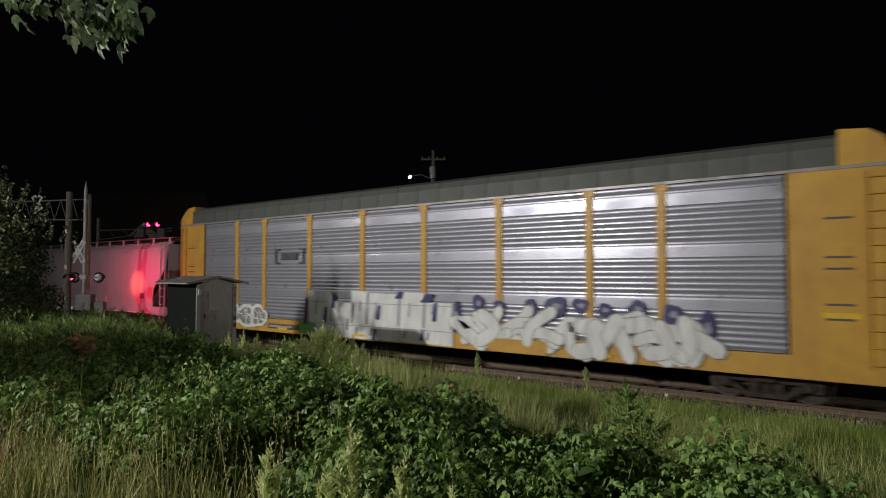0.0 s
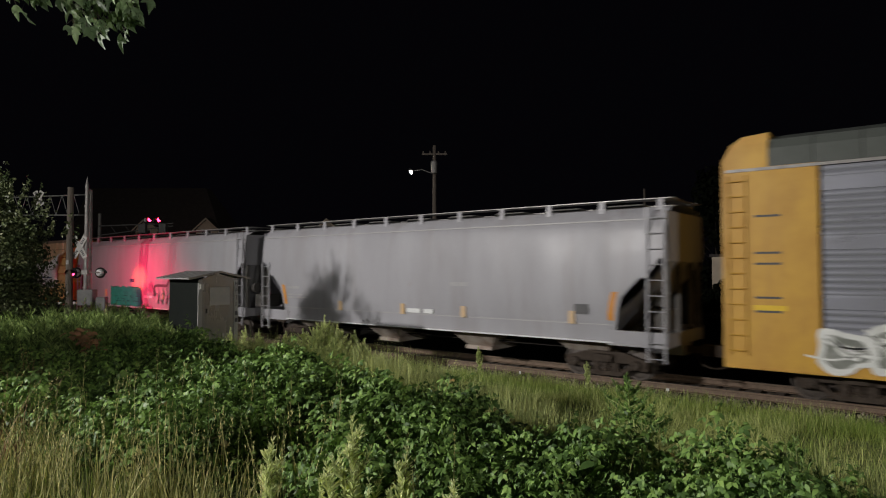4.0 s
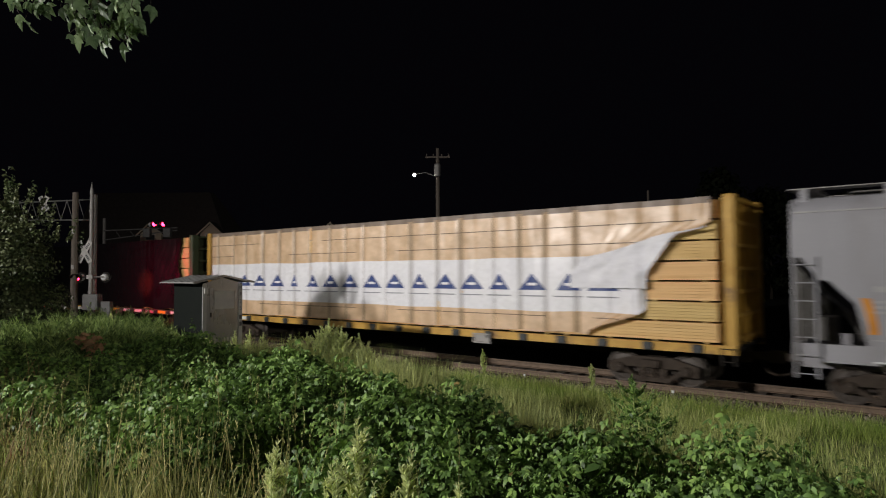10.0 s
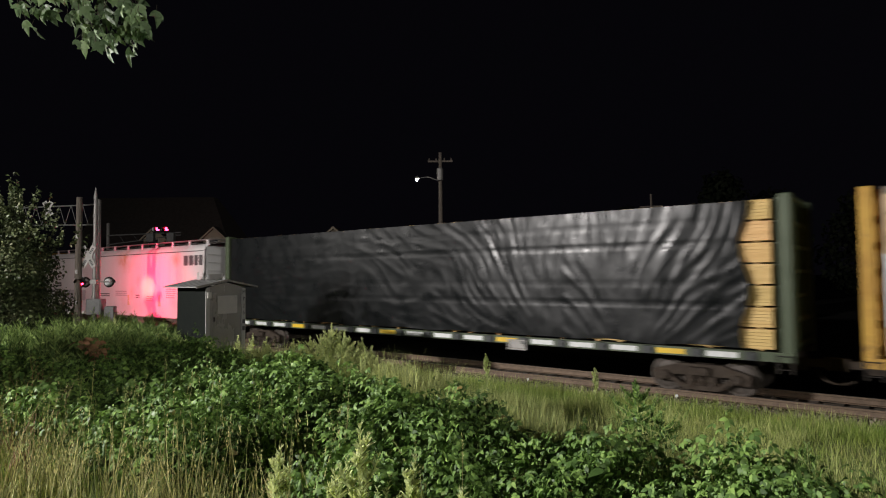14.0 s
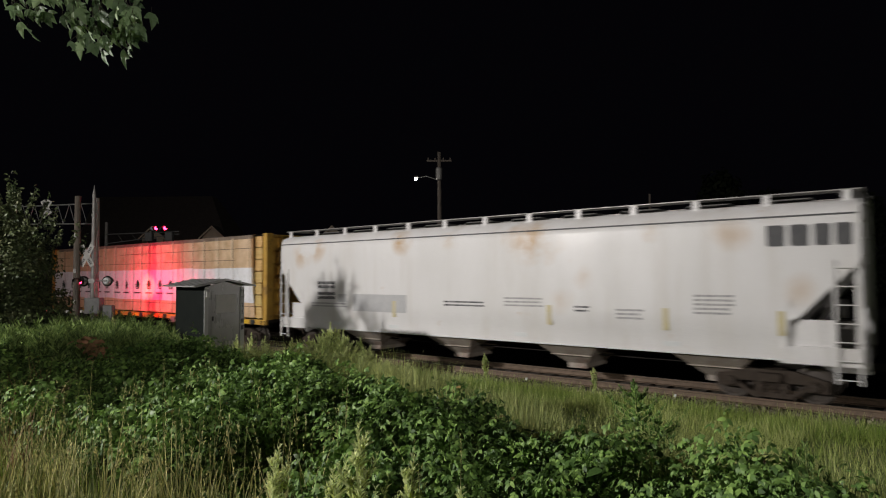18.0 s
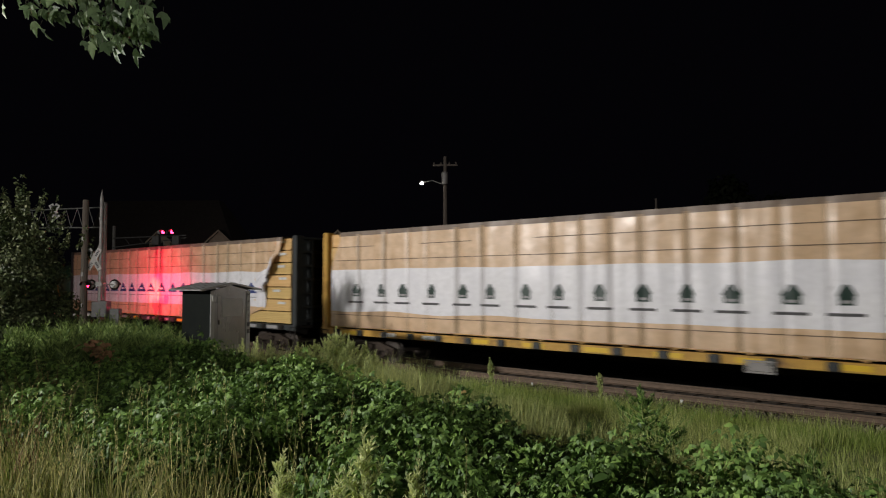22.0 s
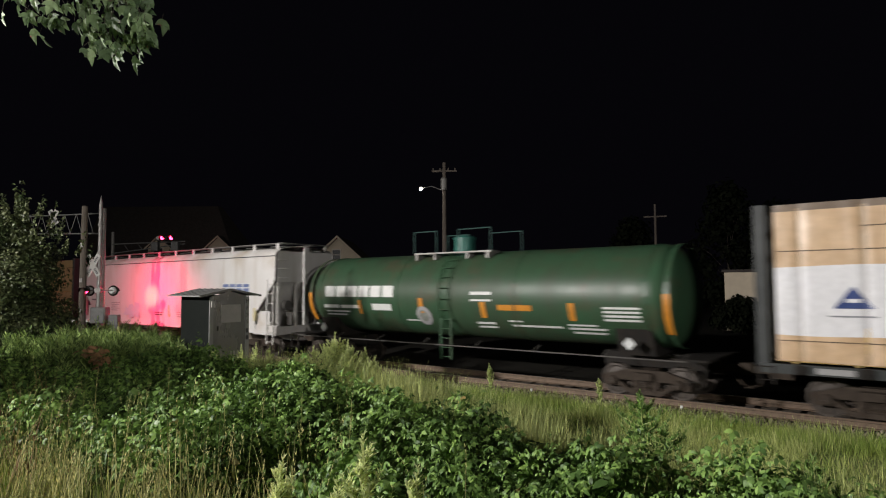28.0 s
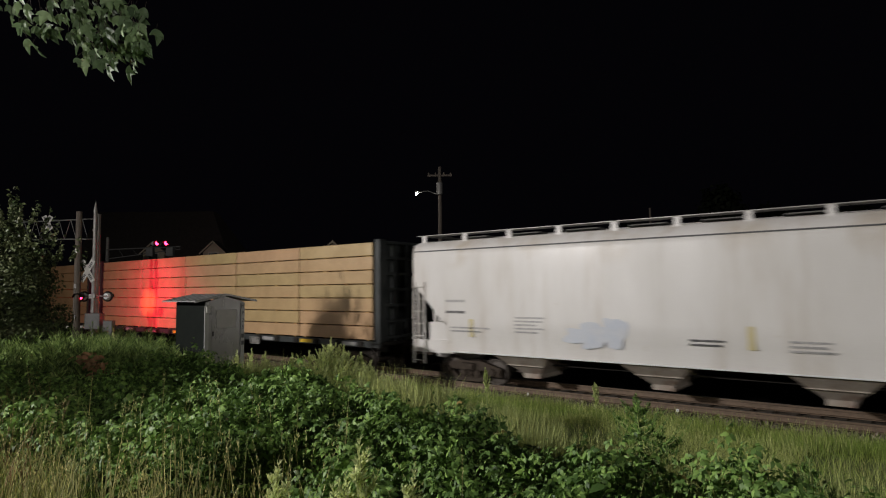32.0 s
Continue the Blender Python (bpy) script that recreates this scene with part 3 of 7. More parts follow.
# -- the autorack
def build_autorack(middle, half):
    car = railcar("autorack_car", "yellow-framed autorack railcar with corrugated galvanised panels and graffiti", middle)
    posts = [-26.05, -23.5, -21.59, -18.77, -15.91, -13.07, -10.14, -7.23, -5.27, -2.43]
    posts = [p - middle for p in posts]
    s = Shape()
    for y in (-1.58, 1.46):
        s.box(-half, half, y, y + .12, .68, 1.20)
    s.box(-half, half, -1.46, 1.46, 1.02, 1.16)
    part("side_sill", s, M["rack_yellow"], car)
    s = Shape()
    s.box(-half + 3, half - 3, -.35, .35, .45, 1.02)
    for x in frange(-half + 4, half - 4, 2.4):
        s.box(x - .06, x + .06, -1.4, 1.4, .8, 1.02)
    part("underframe", s, M["black"], car)
    roof = [(1.60, 5.36), (1.58, 5.78), (1.48, 5.99), (1.1, 6.13), (.5, 6.20), (0, 6.22)]
    outline = roof + [(-y, z) for y, z in roof[-2::-1]]
    s = Shape()
    n = len(outline)
    xs = frange(-half + 1.0, half - 1.0, .9)
    s.prism(outline, 0, xs[1] - xs[0] - .02, "x")
    panel = s.mesh("roof_panel", M["rack_roof"])
    for x in xs[:-1]:
        part("roof_panel", panel, None, car, at=(x, 0, 0))
    s = Shape()
    s.box(-half + .1, half - .1, -1.63, -1.60, 5.28, 5.35)
    s.box(-half + .1, half - .1, 1.60, 1.63, 5.28, 5.35)
    part("roof_rail", s, M["alu"], car)
    # end sections: closed yellow corner panels, hood and doors
    for d in (-1, 1):
        inner = posts[0] if d < 0 else posts[-1]
        lo, hi = min(inner, d * half), max(inner, d * half)
        for y in (-1.60, 1.54):
            s = Shape()
            s.box(lo, hi, y, y + .06, .7, 5.36)
            part("end_panel", s, M["rack_yellow"], car)
        e, f = d * half, d * (half - 1.0)
        side = [(e, 5.36), (e, 5.62), (d * (half - .18), 5.94), (d * (half - .45), 6.12), (f, 6.17), (f, 5.36)]
        s = Shape()
        s.prism(side if d < 0 else side[::-1], -1.5, 1.5)
        s.prism([(a, 5.36 + (b - 5.36) * .72) for a, b in (side if d < 0 else side[::-1])], -1.605, 1.605)
        part("roof_hood", s, M["rack_yellow"], car)
        s = Shape()
        for y0 in (-1.5, 0.01):
            s.box(min(e, e - .08 * d), max(e, e - .08 * d), y0, y0 + 1.49, .8, 5.4)
            for z in frange(1.2, 5.0, .48):
                s.box(min(e, e + .04 * d), max(e, e + .04 * d), y0 + .05, y0 + 1.44, z, z + .1)
        part("end_door", s, M["rack_yellow"], car)
        s = Shape()
        x = (lo + hi) / 2
        for z in (2.0, 2.32, 3.1, 3.35, 4.2):
            s.box(x - .3, x + .25, -1.606, -1.6, z, z + .05)
        tagged(part("stencil", s, M["print_dark"], car), kind="stuff")
        s = Shape()
        s.box(x - .35, x + .35, -1.607, -1.6, 2.05, 2.17)
        part("reflective_strip", s, M["yellow"], car)
        ladder(car, e - d * .12, e - d * .5, 1.0, 5.2, -1.6, .36, M["rack_yellow"])
    # corrugated side panels: bands of ribs with plain joints between
    zs, ys = [], []
    z = 1.22
    while z < 5.28:
        k = (z - 1.10) % 1.30
        zs.append(z)
        ys.append(.02 if k > 1.02 else .024 * abs(math.sin(math.pi * k / .1457)) ** .7)
        z += .0182 if k <= 1.02 else .05
    shapes = {}
    for a, b in zip(posts, posts[1:]):
        w = round(b - a - .14, 2)
        if w not in shapes:
            q = Shape()
            q.grid([0, w], list(range(len(zs))), lambda u, j: (u, -.0 - ys[j], zs[j]))
            shapes[w] = q.mesh("side_panel", M["galv"])
        for side in (-1, 1):
            at = pose(a + .07, side * 1.54, 0) if side < 0 else pose(a + .07 + w, side * 1.54, 0, 0, 0, 180)
            part("side_panel", shapes[w], None, car, at=at)
    post = Shape()
    post.cbox(-.115, .115, -.035, .05, .95, 5.30, .012)
    post.box(-.17, .17, -.045, .03, 5.12, 5.30)
    post = post.mesh("side_post", M["rack_yellow"])
    for p in posts[1:-1]:
        for side in (-1, 1):
            part("side_post", post, None, car, at=(p, side * 1.575, 0))
    inner = Shape()
    for z in (2.3, 3.9):
        inner.box(-half + 1, half - 1, -1.5, 1.5, z, z + .06)
    part("inner_deck", inner, M["black"], car)
    o = middle
    graffiti(car, -26.1 - o, -21.4 - o, .74, 1.80, 5, M["g_swirl"], M["g_white"], -1.625, 3, "white-edged sprayed lettering shapes", strokes=5, core=.74, power=.8)
    # square white block shapes that reach down over the sill, with dark notches between
    s = Shape()
    tops = ((-18.75, -17.45, 2.38), (-17.5, -16.35, 2.02), (-16.4, -15.6, 2.42), (-15.65, -14.1, 2.36), (-14.1, -13.0, 2.41), (-13.1, -11.85, 2.10))
    for k, (x0, x1, zt) in enumerate(tops):
        y = -1.63 - .001 * k
        s.add([(x0 - o + .05, y, .74), (x1 - o + .02, y, .72), (x1 - o, y, zt - .03), (x0 - o, y, zt)], [(0, 1, 2, 3)])
    tagged(part("graffiti", s, M["g_white"], car, "white sprayed block shapes"), kind="stuff")
    s = Shape()
    for x, z, w, h in ((-17.8, 1.5, .13, .3), (-18.9, 1.6, .12, .5), (-17.36, 2.0, .12, .25), (-15.07, 1.68, .12, .25), (-14.1, 2.3, .22, .12), (-15.26, .9, .13, .2), (-13.1, 1.02, .10, .18), (-12.56, 1.78, .12, .3), (-12.9, 2.22, .3, .14), (-16.6, 1.2, .05, .2)):
        s.add([(x - o - w, -1.642, z - h), (x - o + w * .6, -1.642, z - h), (x - o + w, -1.642, z + h), (x - o - w * .1, -1.642, z + h)], [(0, 1, 2, 3)])
    tagged(part("graffiti_notch", s, M["g_blue"], car), kind="stuff")
    s = Shape()
    for k, (x0, x1, zt) in enumerate(tops):
        for x, z0, z1, w in ((x1 - o, 1.25, zt - .05, .09), (x0 - o + .45, 1.5 + .1 * (k % 3), 2.05, .06), (x0 - o + .25, .86, 1.12, .10)):
            s.add([(x - w, -1.6405, z0), (x + .3 * w, -1.6405, z0), (x + w, -1.6405, z1), (x - .2 * w, -1.6405, z1)], [(0, 1, 2, 3)])
    tagged(part("graffiti_gap", s, M["g_grey"], car), kind="stuff")
    s = Shape()
    s.box(-18.7 - o, -11.9 - o, -1.644, -1.64, 1.97, 1.99)
    s.box(-18.7 - o, -9.2 - o, -1.644, -1.64, 1.16, 1.18)
    part("panel_edge", s, M["g_grey"], car)
    swirls(car, -11.6 - o, -4.1 - o, .74, 1.98, 9, M["g_white"], M["g_swirl"], -1.635, 40, "white sprayed shapes with dark swirls")
    s = Shape()
    s.box(-10.5 - o, -8.5 - o, -1.662, -1.60, .70, 1.10)
    part("bare_sill", s, M["rack_yellow"], car)
    s = Shape()
    s.box(-21.3 - o, -19.2 - o, -1.589, -1.57, .82, 1.02)
    part("marking_plate", s, M["print_dark"], car, "dark plate with pale unreadable writing")
    stencil(car, -21.2 - o, .96, 1.9, 1, M["print_pale"], .08, y=-1.594)
    s = Shape()
    for x, z, rx, rz in ((-11.73, 1.69, .22, .48), (-10.88, 2.12, .24, .26), (-10.12, 2.05, .22, .18), (-9.05, 2.05, .26, .24), (-8.24, 2.1, .42, .28), (-7.49, 2.15, .3, .2), (-6.79, 2.05, .25, .18), (-5.9, 2.1, .3, .22), (-5.0, 2.0, .3, .25), (-4.2, 1.7, .25, .4)):
        blob(s, x - o, z, rx * .85, rz, -1.634, int(-x * 9), .10, power=1.0)
        blob(s, x - o + .03, z, rx * .3, rz * .35, -1.6345, int(-x * 7), .10, slot=1, power=1.0)
    tagged(part("graffiti_cloud", s, [M["g_blue"], M["g_grey"]], car), kind="stuff")
    s = Shape()
    blob(s, -18.8 - o, .98, .5, .24, -1.64, 8, .05)
    part("graffiti_spot", s, M["g_lime"], car)
    x0, x1 = -20.85 - o, -19.07 - o
    for x, d in ((x0, 1), (x1, -1)):
        s = Shape()
        outline = [(x, 3.42), (x + .3 * d, 3.42), (x + .3 * d, 3.48), (x + .07 * d, 3.48), (x + .07 * d, 3.96), (x + .3 * d, 3.96), (x + .3 * d, 4.02), (x, 4.02)]
        s.prism(outline[::d], -1.625, -1.60)
        part("emblem_bracket", s, M["g_dark"], car)
    s = Shape()
    s.prism([(x0 + .36, 3.58), (x1 - .44, 3.58), (x1 - .36, 3.86), (x0 + .42, 3.86)], -1.625, -1.60)
    part("emblem", s, M["g_dark"], car, "dark slanted emblem block")
    for x in (-23.9, -20.3, -16.0, -9.0, -6.9):
        s = Shape()
        s.box(x - o - .3, x - o + .3, -1.654, -1.58, .80, .88)
        part("reflective_strip", s, M["yellow"], car)
    running_gear(car, half, 2.6)
    return car


# -- covered hoppers
def build_hopper(middle, half, label, paint, style, bays, seed, shift=0.0):
    car = railcar("covered_hopper", label, middle + shift)
    sill, top = 1.06, 4.62
    prof = [(1.50, sill), (1.50, 1.45), (1.56, 1.62), (1.60, 2.2), (1.605, 2.9), (1.59, 3.5), (1.54, 4.10), (1.44, 4.44), (1.20, 4.62), (.6, 4.70), (0, 4.72)]
    if style == "angular":
        prof = [(1.52, sill), (1.52, 1.5), (1.60, 1.66), (1.60, 2.4), (1.60, 3.2), (1.60, 4.0), (1.58, 4.36), (1.52, 4.50), (1.25, 4.62), (.6, 4.70), (0, 4.72)]

    def across(z):
        for (y0, z0), (y1, z1) in zip(prof, prof[1:]):
            if z <= z1:
                return y0 + (y1 - y0) * max(0, z - z0) / (z1 - z0)
        return 0

    def edge(d):
        """Height of the side sheet's lower edge, d metres from the car's end."""
        if style == "round":
            return float(np.interp(d, (.2, .54, .74, 1.21, 1.38), (3.28, 2.79, 2.75, 2.26, 1.5))) if d < 1.39 else sill
        if d > 1.45:
            return sill
        return max(1.95, 3.22 - 1.05 * max(0, d - .05)) if d < 1.4 else sill

    ds = [.0, .06, .2, .38, .54, .74, .9, 1.05, 1.21, 1.3, 1.3799, 1.4001]
    if style != "round":
        ds = [.0, .05, .3, .6, .9, 1.2, 1.3901, 1.4501]
    xs = [-half + d for d in ds] + frange(-half + 1.7, half - 1.7, 1.3) + [half - d for d in ds[::-1]]
    s = Shape()
    fr = [j / 14 for j in range(15)]

    def at(side):
        def put(x, f):
            zb = edge(half - abs(x))
            z = zb + (top - zb) * f
            return (x, side * across(z), z)
        return put
    s.grid(xs, fr[::-1], at(-1))
    s.grid(xs, fr, at(1))
    s.grid([-half, half], [1.20, .6, 0, -.6, -1.20], lambda x, y: (x, y, across_top(y)))
    part("side_body", s, paint, car, smooth=True)
    # sloped end sheets behind the cut-outs, and end walls above them
    for d in (-1, 1):
        s = Shape()
        pts = [(d * half, 3.22), (d * (half - .6), 2.5), (d * (half - 2.2), sill)]
        s.grid([0, 1, 2], [-1.5, 1.5] if d > 0 else [1.5, -1.5], lambda k, y: (pts[k][0] - d * .02, y, pts[k][1]))
        s.box(min(d * half, d * (half - .05)), max(d * half, d * (half - .05)), -1.50, 1.50, 3.2, 4.5)
        part("end_sheet", s, paint, car)
        s = Shape()
        s.box(min(d * half, d * (half - 1.6)), max(d * half, d * (half - 1.6)), -1.52, -1.40, .98, 1.38)
        s.box(min(d * half, d * (half - 1.6)), max(d * half, d * (half - 1.6)), 1.40, 1.52, .98, 1.38)
        s.box(min(d * half, d * (half - .12)), max(d * half, d * (half - .12)), -1.40, 1.40, 1.0, 1.34)
        s.box(min(d * half, d * (half - 1.9)), max(d * half, d * (half - 1.9)), -.35, .35, .7, 1.06)
        part("end_sill", s, paint, car)
        s = Shape()
        for y in (-1.42, -.55, .55, 1.30):
            s.box(min(d * (half - .02), d * (half - .14)), max(d * (half - .02), d * (half - .14)), y, y + .12, 1.3, 3.3)
        s.prism([(d * (half - 1.3), 1.36), (d * (half - 1.2), 1.36), (d * (half - .2), 3.2), (d * (half - .3), 3.2)][::d], -.06, .06)
        part("end_post", s, paint if style == "angular" else M["hop_dark"], car)
        if style == "angular":
            # bolster web below the cut-out, a tall post up the end wall and corner grab irons
            s = Shape()
            s.box(min(d * (half - 1.46), d * (half - .55)), max(d * (half - 1.46), d * (half - .55)), -1.44, -1.40, 1.36, 1.97)
            part("bolster_web", s, paint, car)
            s = Shape()
            s.cbox(min(d * (half + .002), d * (half + .10)), max(d * (half + .002), d * (half + .10)), -.16, .12, 1.36, 4.70, .015)
            part("center_post", s, paint, car)
            for z in frange(3.38, 4.5, .34):
                s = Shape()
                s.tube((d * (half + .06), -1.46, z), (d * (half + .06), -1.02, z), .014, n=6)
                for y in (-1.46, -1.02):
                    s.tube((d * (half - .01), y, z), (d * (half + .06), y, z), .014, n=6)
                part("grab_iron", s, paint, car)
        ladder(car, d * (half - .06), d * (half - .5), .62, 4.6 if d > 0 and style == "round" else 3.3, -1.60, .4, paint)
        if style == "round":
            s = Shape()
            s.grid([1.43, 1.60], [1.5, 1.8, 2.1, 2.4], lambda u, z: (d * (half - u + .25 * max(0, z - 1.9)), -across(z) - .008, z))
            part("corner_stripe", s, M["orange"], car)
        s = Shape()
        s.box(min(d * (half - .7), d * (half - .3)), max(d * (half - .7), d * (half - .3)), -.5, .5, 1.36, 1.9)
        s.lathe([(.0, -.1), (.22, -.1), (.22, .1), (0, .1)], (d * (half - .5), -.6, 2.2), "x", 14)
        part("brake_gear", s, M["hop_dark"], car)
    # a drip seam along the roof, running boards on brackets, hatch covers
    s = Shape()
    for side in (-1, 1):
        s.box(-half + .05, half - .05, min(side * across(4.3), side * (across(4.3) + .03)), max(side * across(4.3), side * (across(4.3) + .03)), 4.28, 4.315)
    part("roof_seam", s, M["print_pale"] if style == "round" else M["print_dark"], car)
    s = Shape()
    for side in (-1, 1):
        a = side * (across(1.52) + .012)
        s.box(-half + 1.5, half - 1.5, min(a, a - side * .03), max(a, a - side * .03), 1.50, 1.53)
    part("sill_seam", s, M["print_pale"], car)
    s = Shape()
    for y in (-1.30, .78):
        s.box(-half - .05, half + .05, y, y + .52, 4.835, 4.857)
    for d in (-1, 1):
        s.box(min(d * half, d * (half - .5)), max(d * half, d * (half - .5)), -.78, .78, 4.835, 4.857)
    part("running_board", s, M["alu"], car)
    br = Shape()
    br.prism([(-.085, 4.50), (.085, 4.50), (.07, 4.835), (-.07, 4.835)], -.02, .02)
    br = br.mesh("board_bracket", paint)
    for x in frange(-half + .25, half - .25, 1.66):
        for y in (-1.28, 1.28):
            part("board_bracket", br, None, car, at=(x, y, 0))
    hatch = Shape()
    hatch.cbox(-.55, .55, -.35, .35, 4.69, 4.82, .04)
    hatch = hatch.mesh("roof_hatch", M["alu"])
    for x in frange(-half + 1.6, half - 1.6, 1.9):
        part("roof_hatch", hatch, None, car, at=(x, 0, 0))
    s = Shape()
    for y in (-1.535, 1.5):
        s.box(-half + 1.5, half - 1.5, y, y + .035, 1.03, 1.066)
    part("sill_lip", s, M["white_tape"], car)
    # outlets under the sill
    gate = Shape()
    if style == "round":
        gate.add([(-.9, -1.2, 1.06), (.9, -1.2, 1.06), (.9, 1.2, 1.06), (-.9, 1.2, 1.06), (-.45, -.6, .50), (.45, -.6, .50), (.45, .6, .50), (-.45, .6, .50)],
                 [(0, 4, 5, 1), (1, 5, 6, 2), (2, 6, 7, 3), (3, 7, 4, 0), (4, 7, 6, 5)])
        gate.box(-.5, .5, -.75, .75, .42, .54)
    else:
        gate.add([(-.98, -1.46, 1.06), (.98, -1.46, 1.06), (.98, 1.46, 1.06), (-.98, 1.46, 1.06), (-.26, -.62, .40), (.26, -.62, .40), (.26, .62, .40), (-.26, .62, .40)],
                 [(0, 4, 5, 1), (1, 5, 6, 2), (2, 6, 7, 3), (3, 7, 4, 0), (4, 7, 6, 5)])
        gate.box(-.28, .28, -.7, .7, .30, .44)
        gate.box(-.62, .62, -1.10, -1.05, .70, .73)
    gate = gate.mesh("outlet_gate", M["hop_gate"])
    for x in bays:
        part("outlet_gate", gate, None, car, at=(x - middle, 0, 0))
    s = Shape()
    s.box(-half + 1.8, half - 1.8, -.2, .2, .75, 1.06)
    s.tube((-half + 2, -.5, .72), (half - 2, -.5, .72), .03, n=6)
    part("center_sill", s, M["black"], car)
    running_gear(car, half, 1.9)
    return car


def across_top(y):
    return 4.72 if abs(y) < .3 else (4.70 if abs(y) < .9 else 4.62)


# -- centre-beam flatcars
def build_flatcar(middle, half, label, paint, pocket_mats, tape, seed):
    car = railcar("centerbeam_flatcar", label, middle)
    s = Shape()
    for y in (-1.50, 1.40):
        s.box(-half, half, y, y + .10, .98, 1.20)
    part("side_sill", s, paint, car)
    s = Shape()
    s.box(-half, half, -1.40, 1.40, 1.06, 1.18)
    s.box(-half + 2, half - 2, -.25, .25, .65, 1.06)
    for x in frange(-half + 1, half - 1, 1.25):
        s.prism([(-1.38, 1.06), (-.25, .7), (.25, .7), (1.38, 1.06)], x - .05, x + .05, "x")
    part("deck", s, M["black"], car)
    pk = Shape()
    pk.cbox(-.13, .13, -.07, .03, .98, 1.19, .015)
    pk.box(-.05, .05, -.09, -.05, 1.0, 1.12)
    pk = pk.mesh("stake_pocket", pocket_mats)
    for x in frange(-half + .9, half - .9, 1.26):
        part("stake_pocket", pk, None, car, at=(x, -1.5, 0))
    for d in (-1, 1):
        e = d * half
        for y in (-1.48, 1.14):
            s = Shape()
            s.cbox(min(e, e - d * .26), max(e, e - d * .26), y, y + .34, 1.18, 4.86, .02)
            part("end_post", s, paint, car)
        s = Shape()
        s.box(min(e - d * .3, e - d * .36), max(e - d * .3, e - d * .36), -1.2, 1.2, 1.18, 4.8)
        bulk = part("bulkhead", s, paint, car)
        for z in frange(1.3, 4.72, .56):
            s = Shape()
            s.box(min(e - d * .02, e - d * .3), max(e - d * .02, e - d * .3), -1.14, 1.14, z, z + .09)
            part("rib", s, paint, bulk)
        for y in (-.6, 0, .6):
            s = Shape()
            s.box(min(e - d * .04, e - d * .3), max(e - d * .04, e - d * .3), y - .06, y + .06, 1.18, 4.8)
            part("stiffener", s, paint, bulk)
        ladder(car, e - d * .05, e - d * .34, .72, 1.15, -1.46, .3, M["black"], "step")
    s = Shape()
    s.box(-half + .3, half - .3, -.25, .25, 4.62, 4.82)
    for x in frange(-half + 1.2, half - 1.2, 1.26):
        s.box(x - .09, x + .09, -.1, .1, 1.18, 4.65)
    part("center_beam", s, paint, car)
    for k, (x, m) in enumerate(tape):
        s = Shape()
        s.box(x - .36, x + .36, -1.512, -1.49, 1.02, 1.15)
        part("reflective_strip", s, m, car)
    s = Shape()
    for a, b in (((-.32, -.28), (.82, 1.12)), ((.28, .32), (.82, 1.12)), ((-.32, .32), (1.08, 1.12)), ((-.32, .32), (.82, .86))):
        s.box(half * .36 + a[0], half * .36 + a[1], -1.60, -1.57, b[0], b[1])
    s.box(half * .36 - .25, half * .36 + .25, -1.585, -1.575, .87, 1.07)
    s.box(half * .36 - .03, half * .36 + .03, -1.58, -1.5, .9, 1.05)
    part("placard_frame", s, M["alu"], car)
    running_gear(car, half, 2.2)
    return car


ROWS = 7
Z0, Z1 = 1.21, 4.76


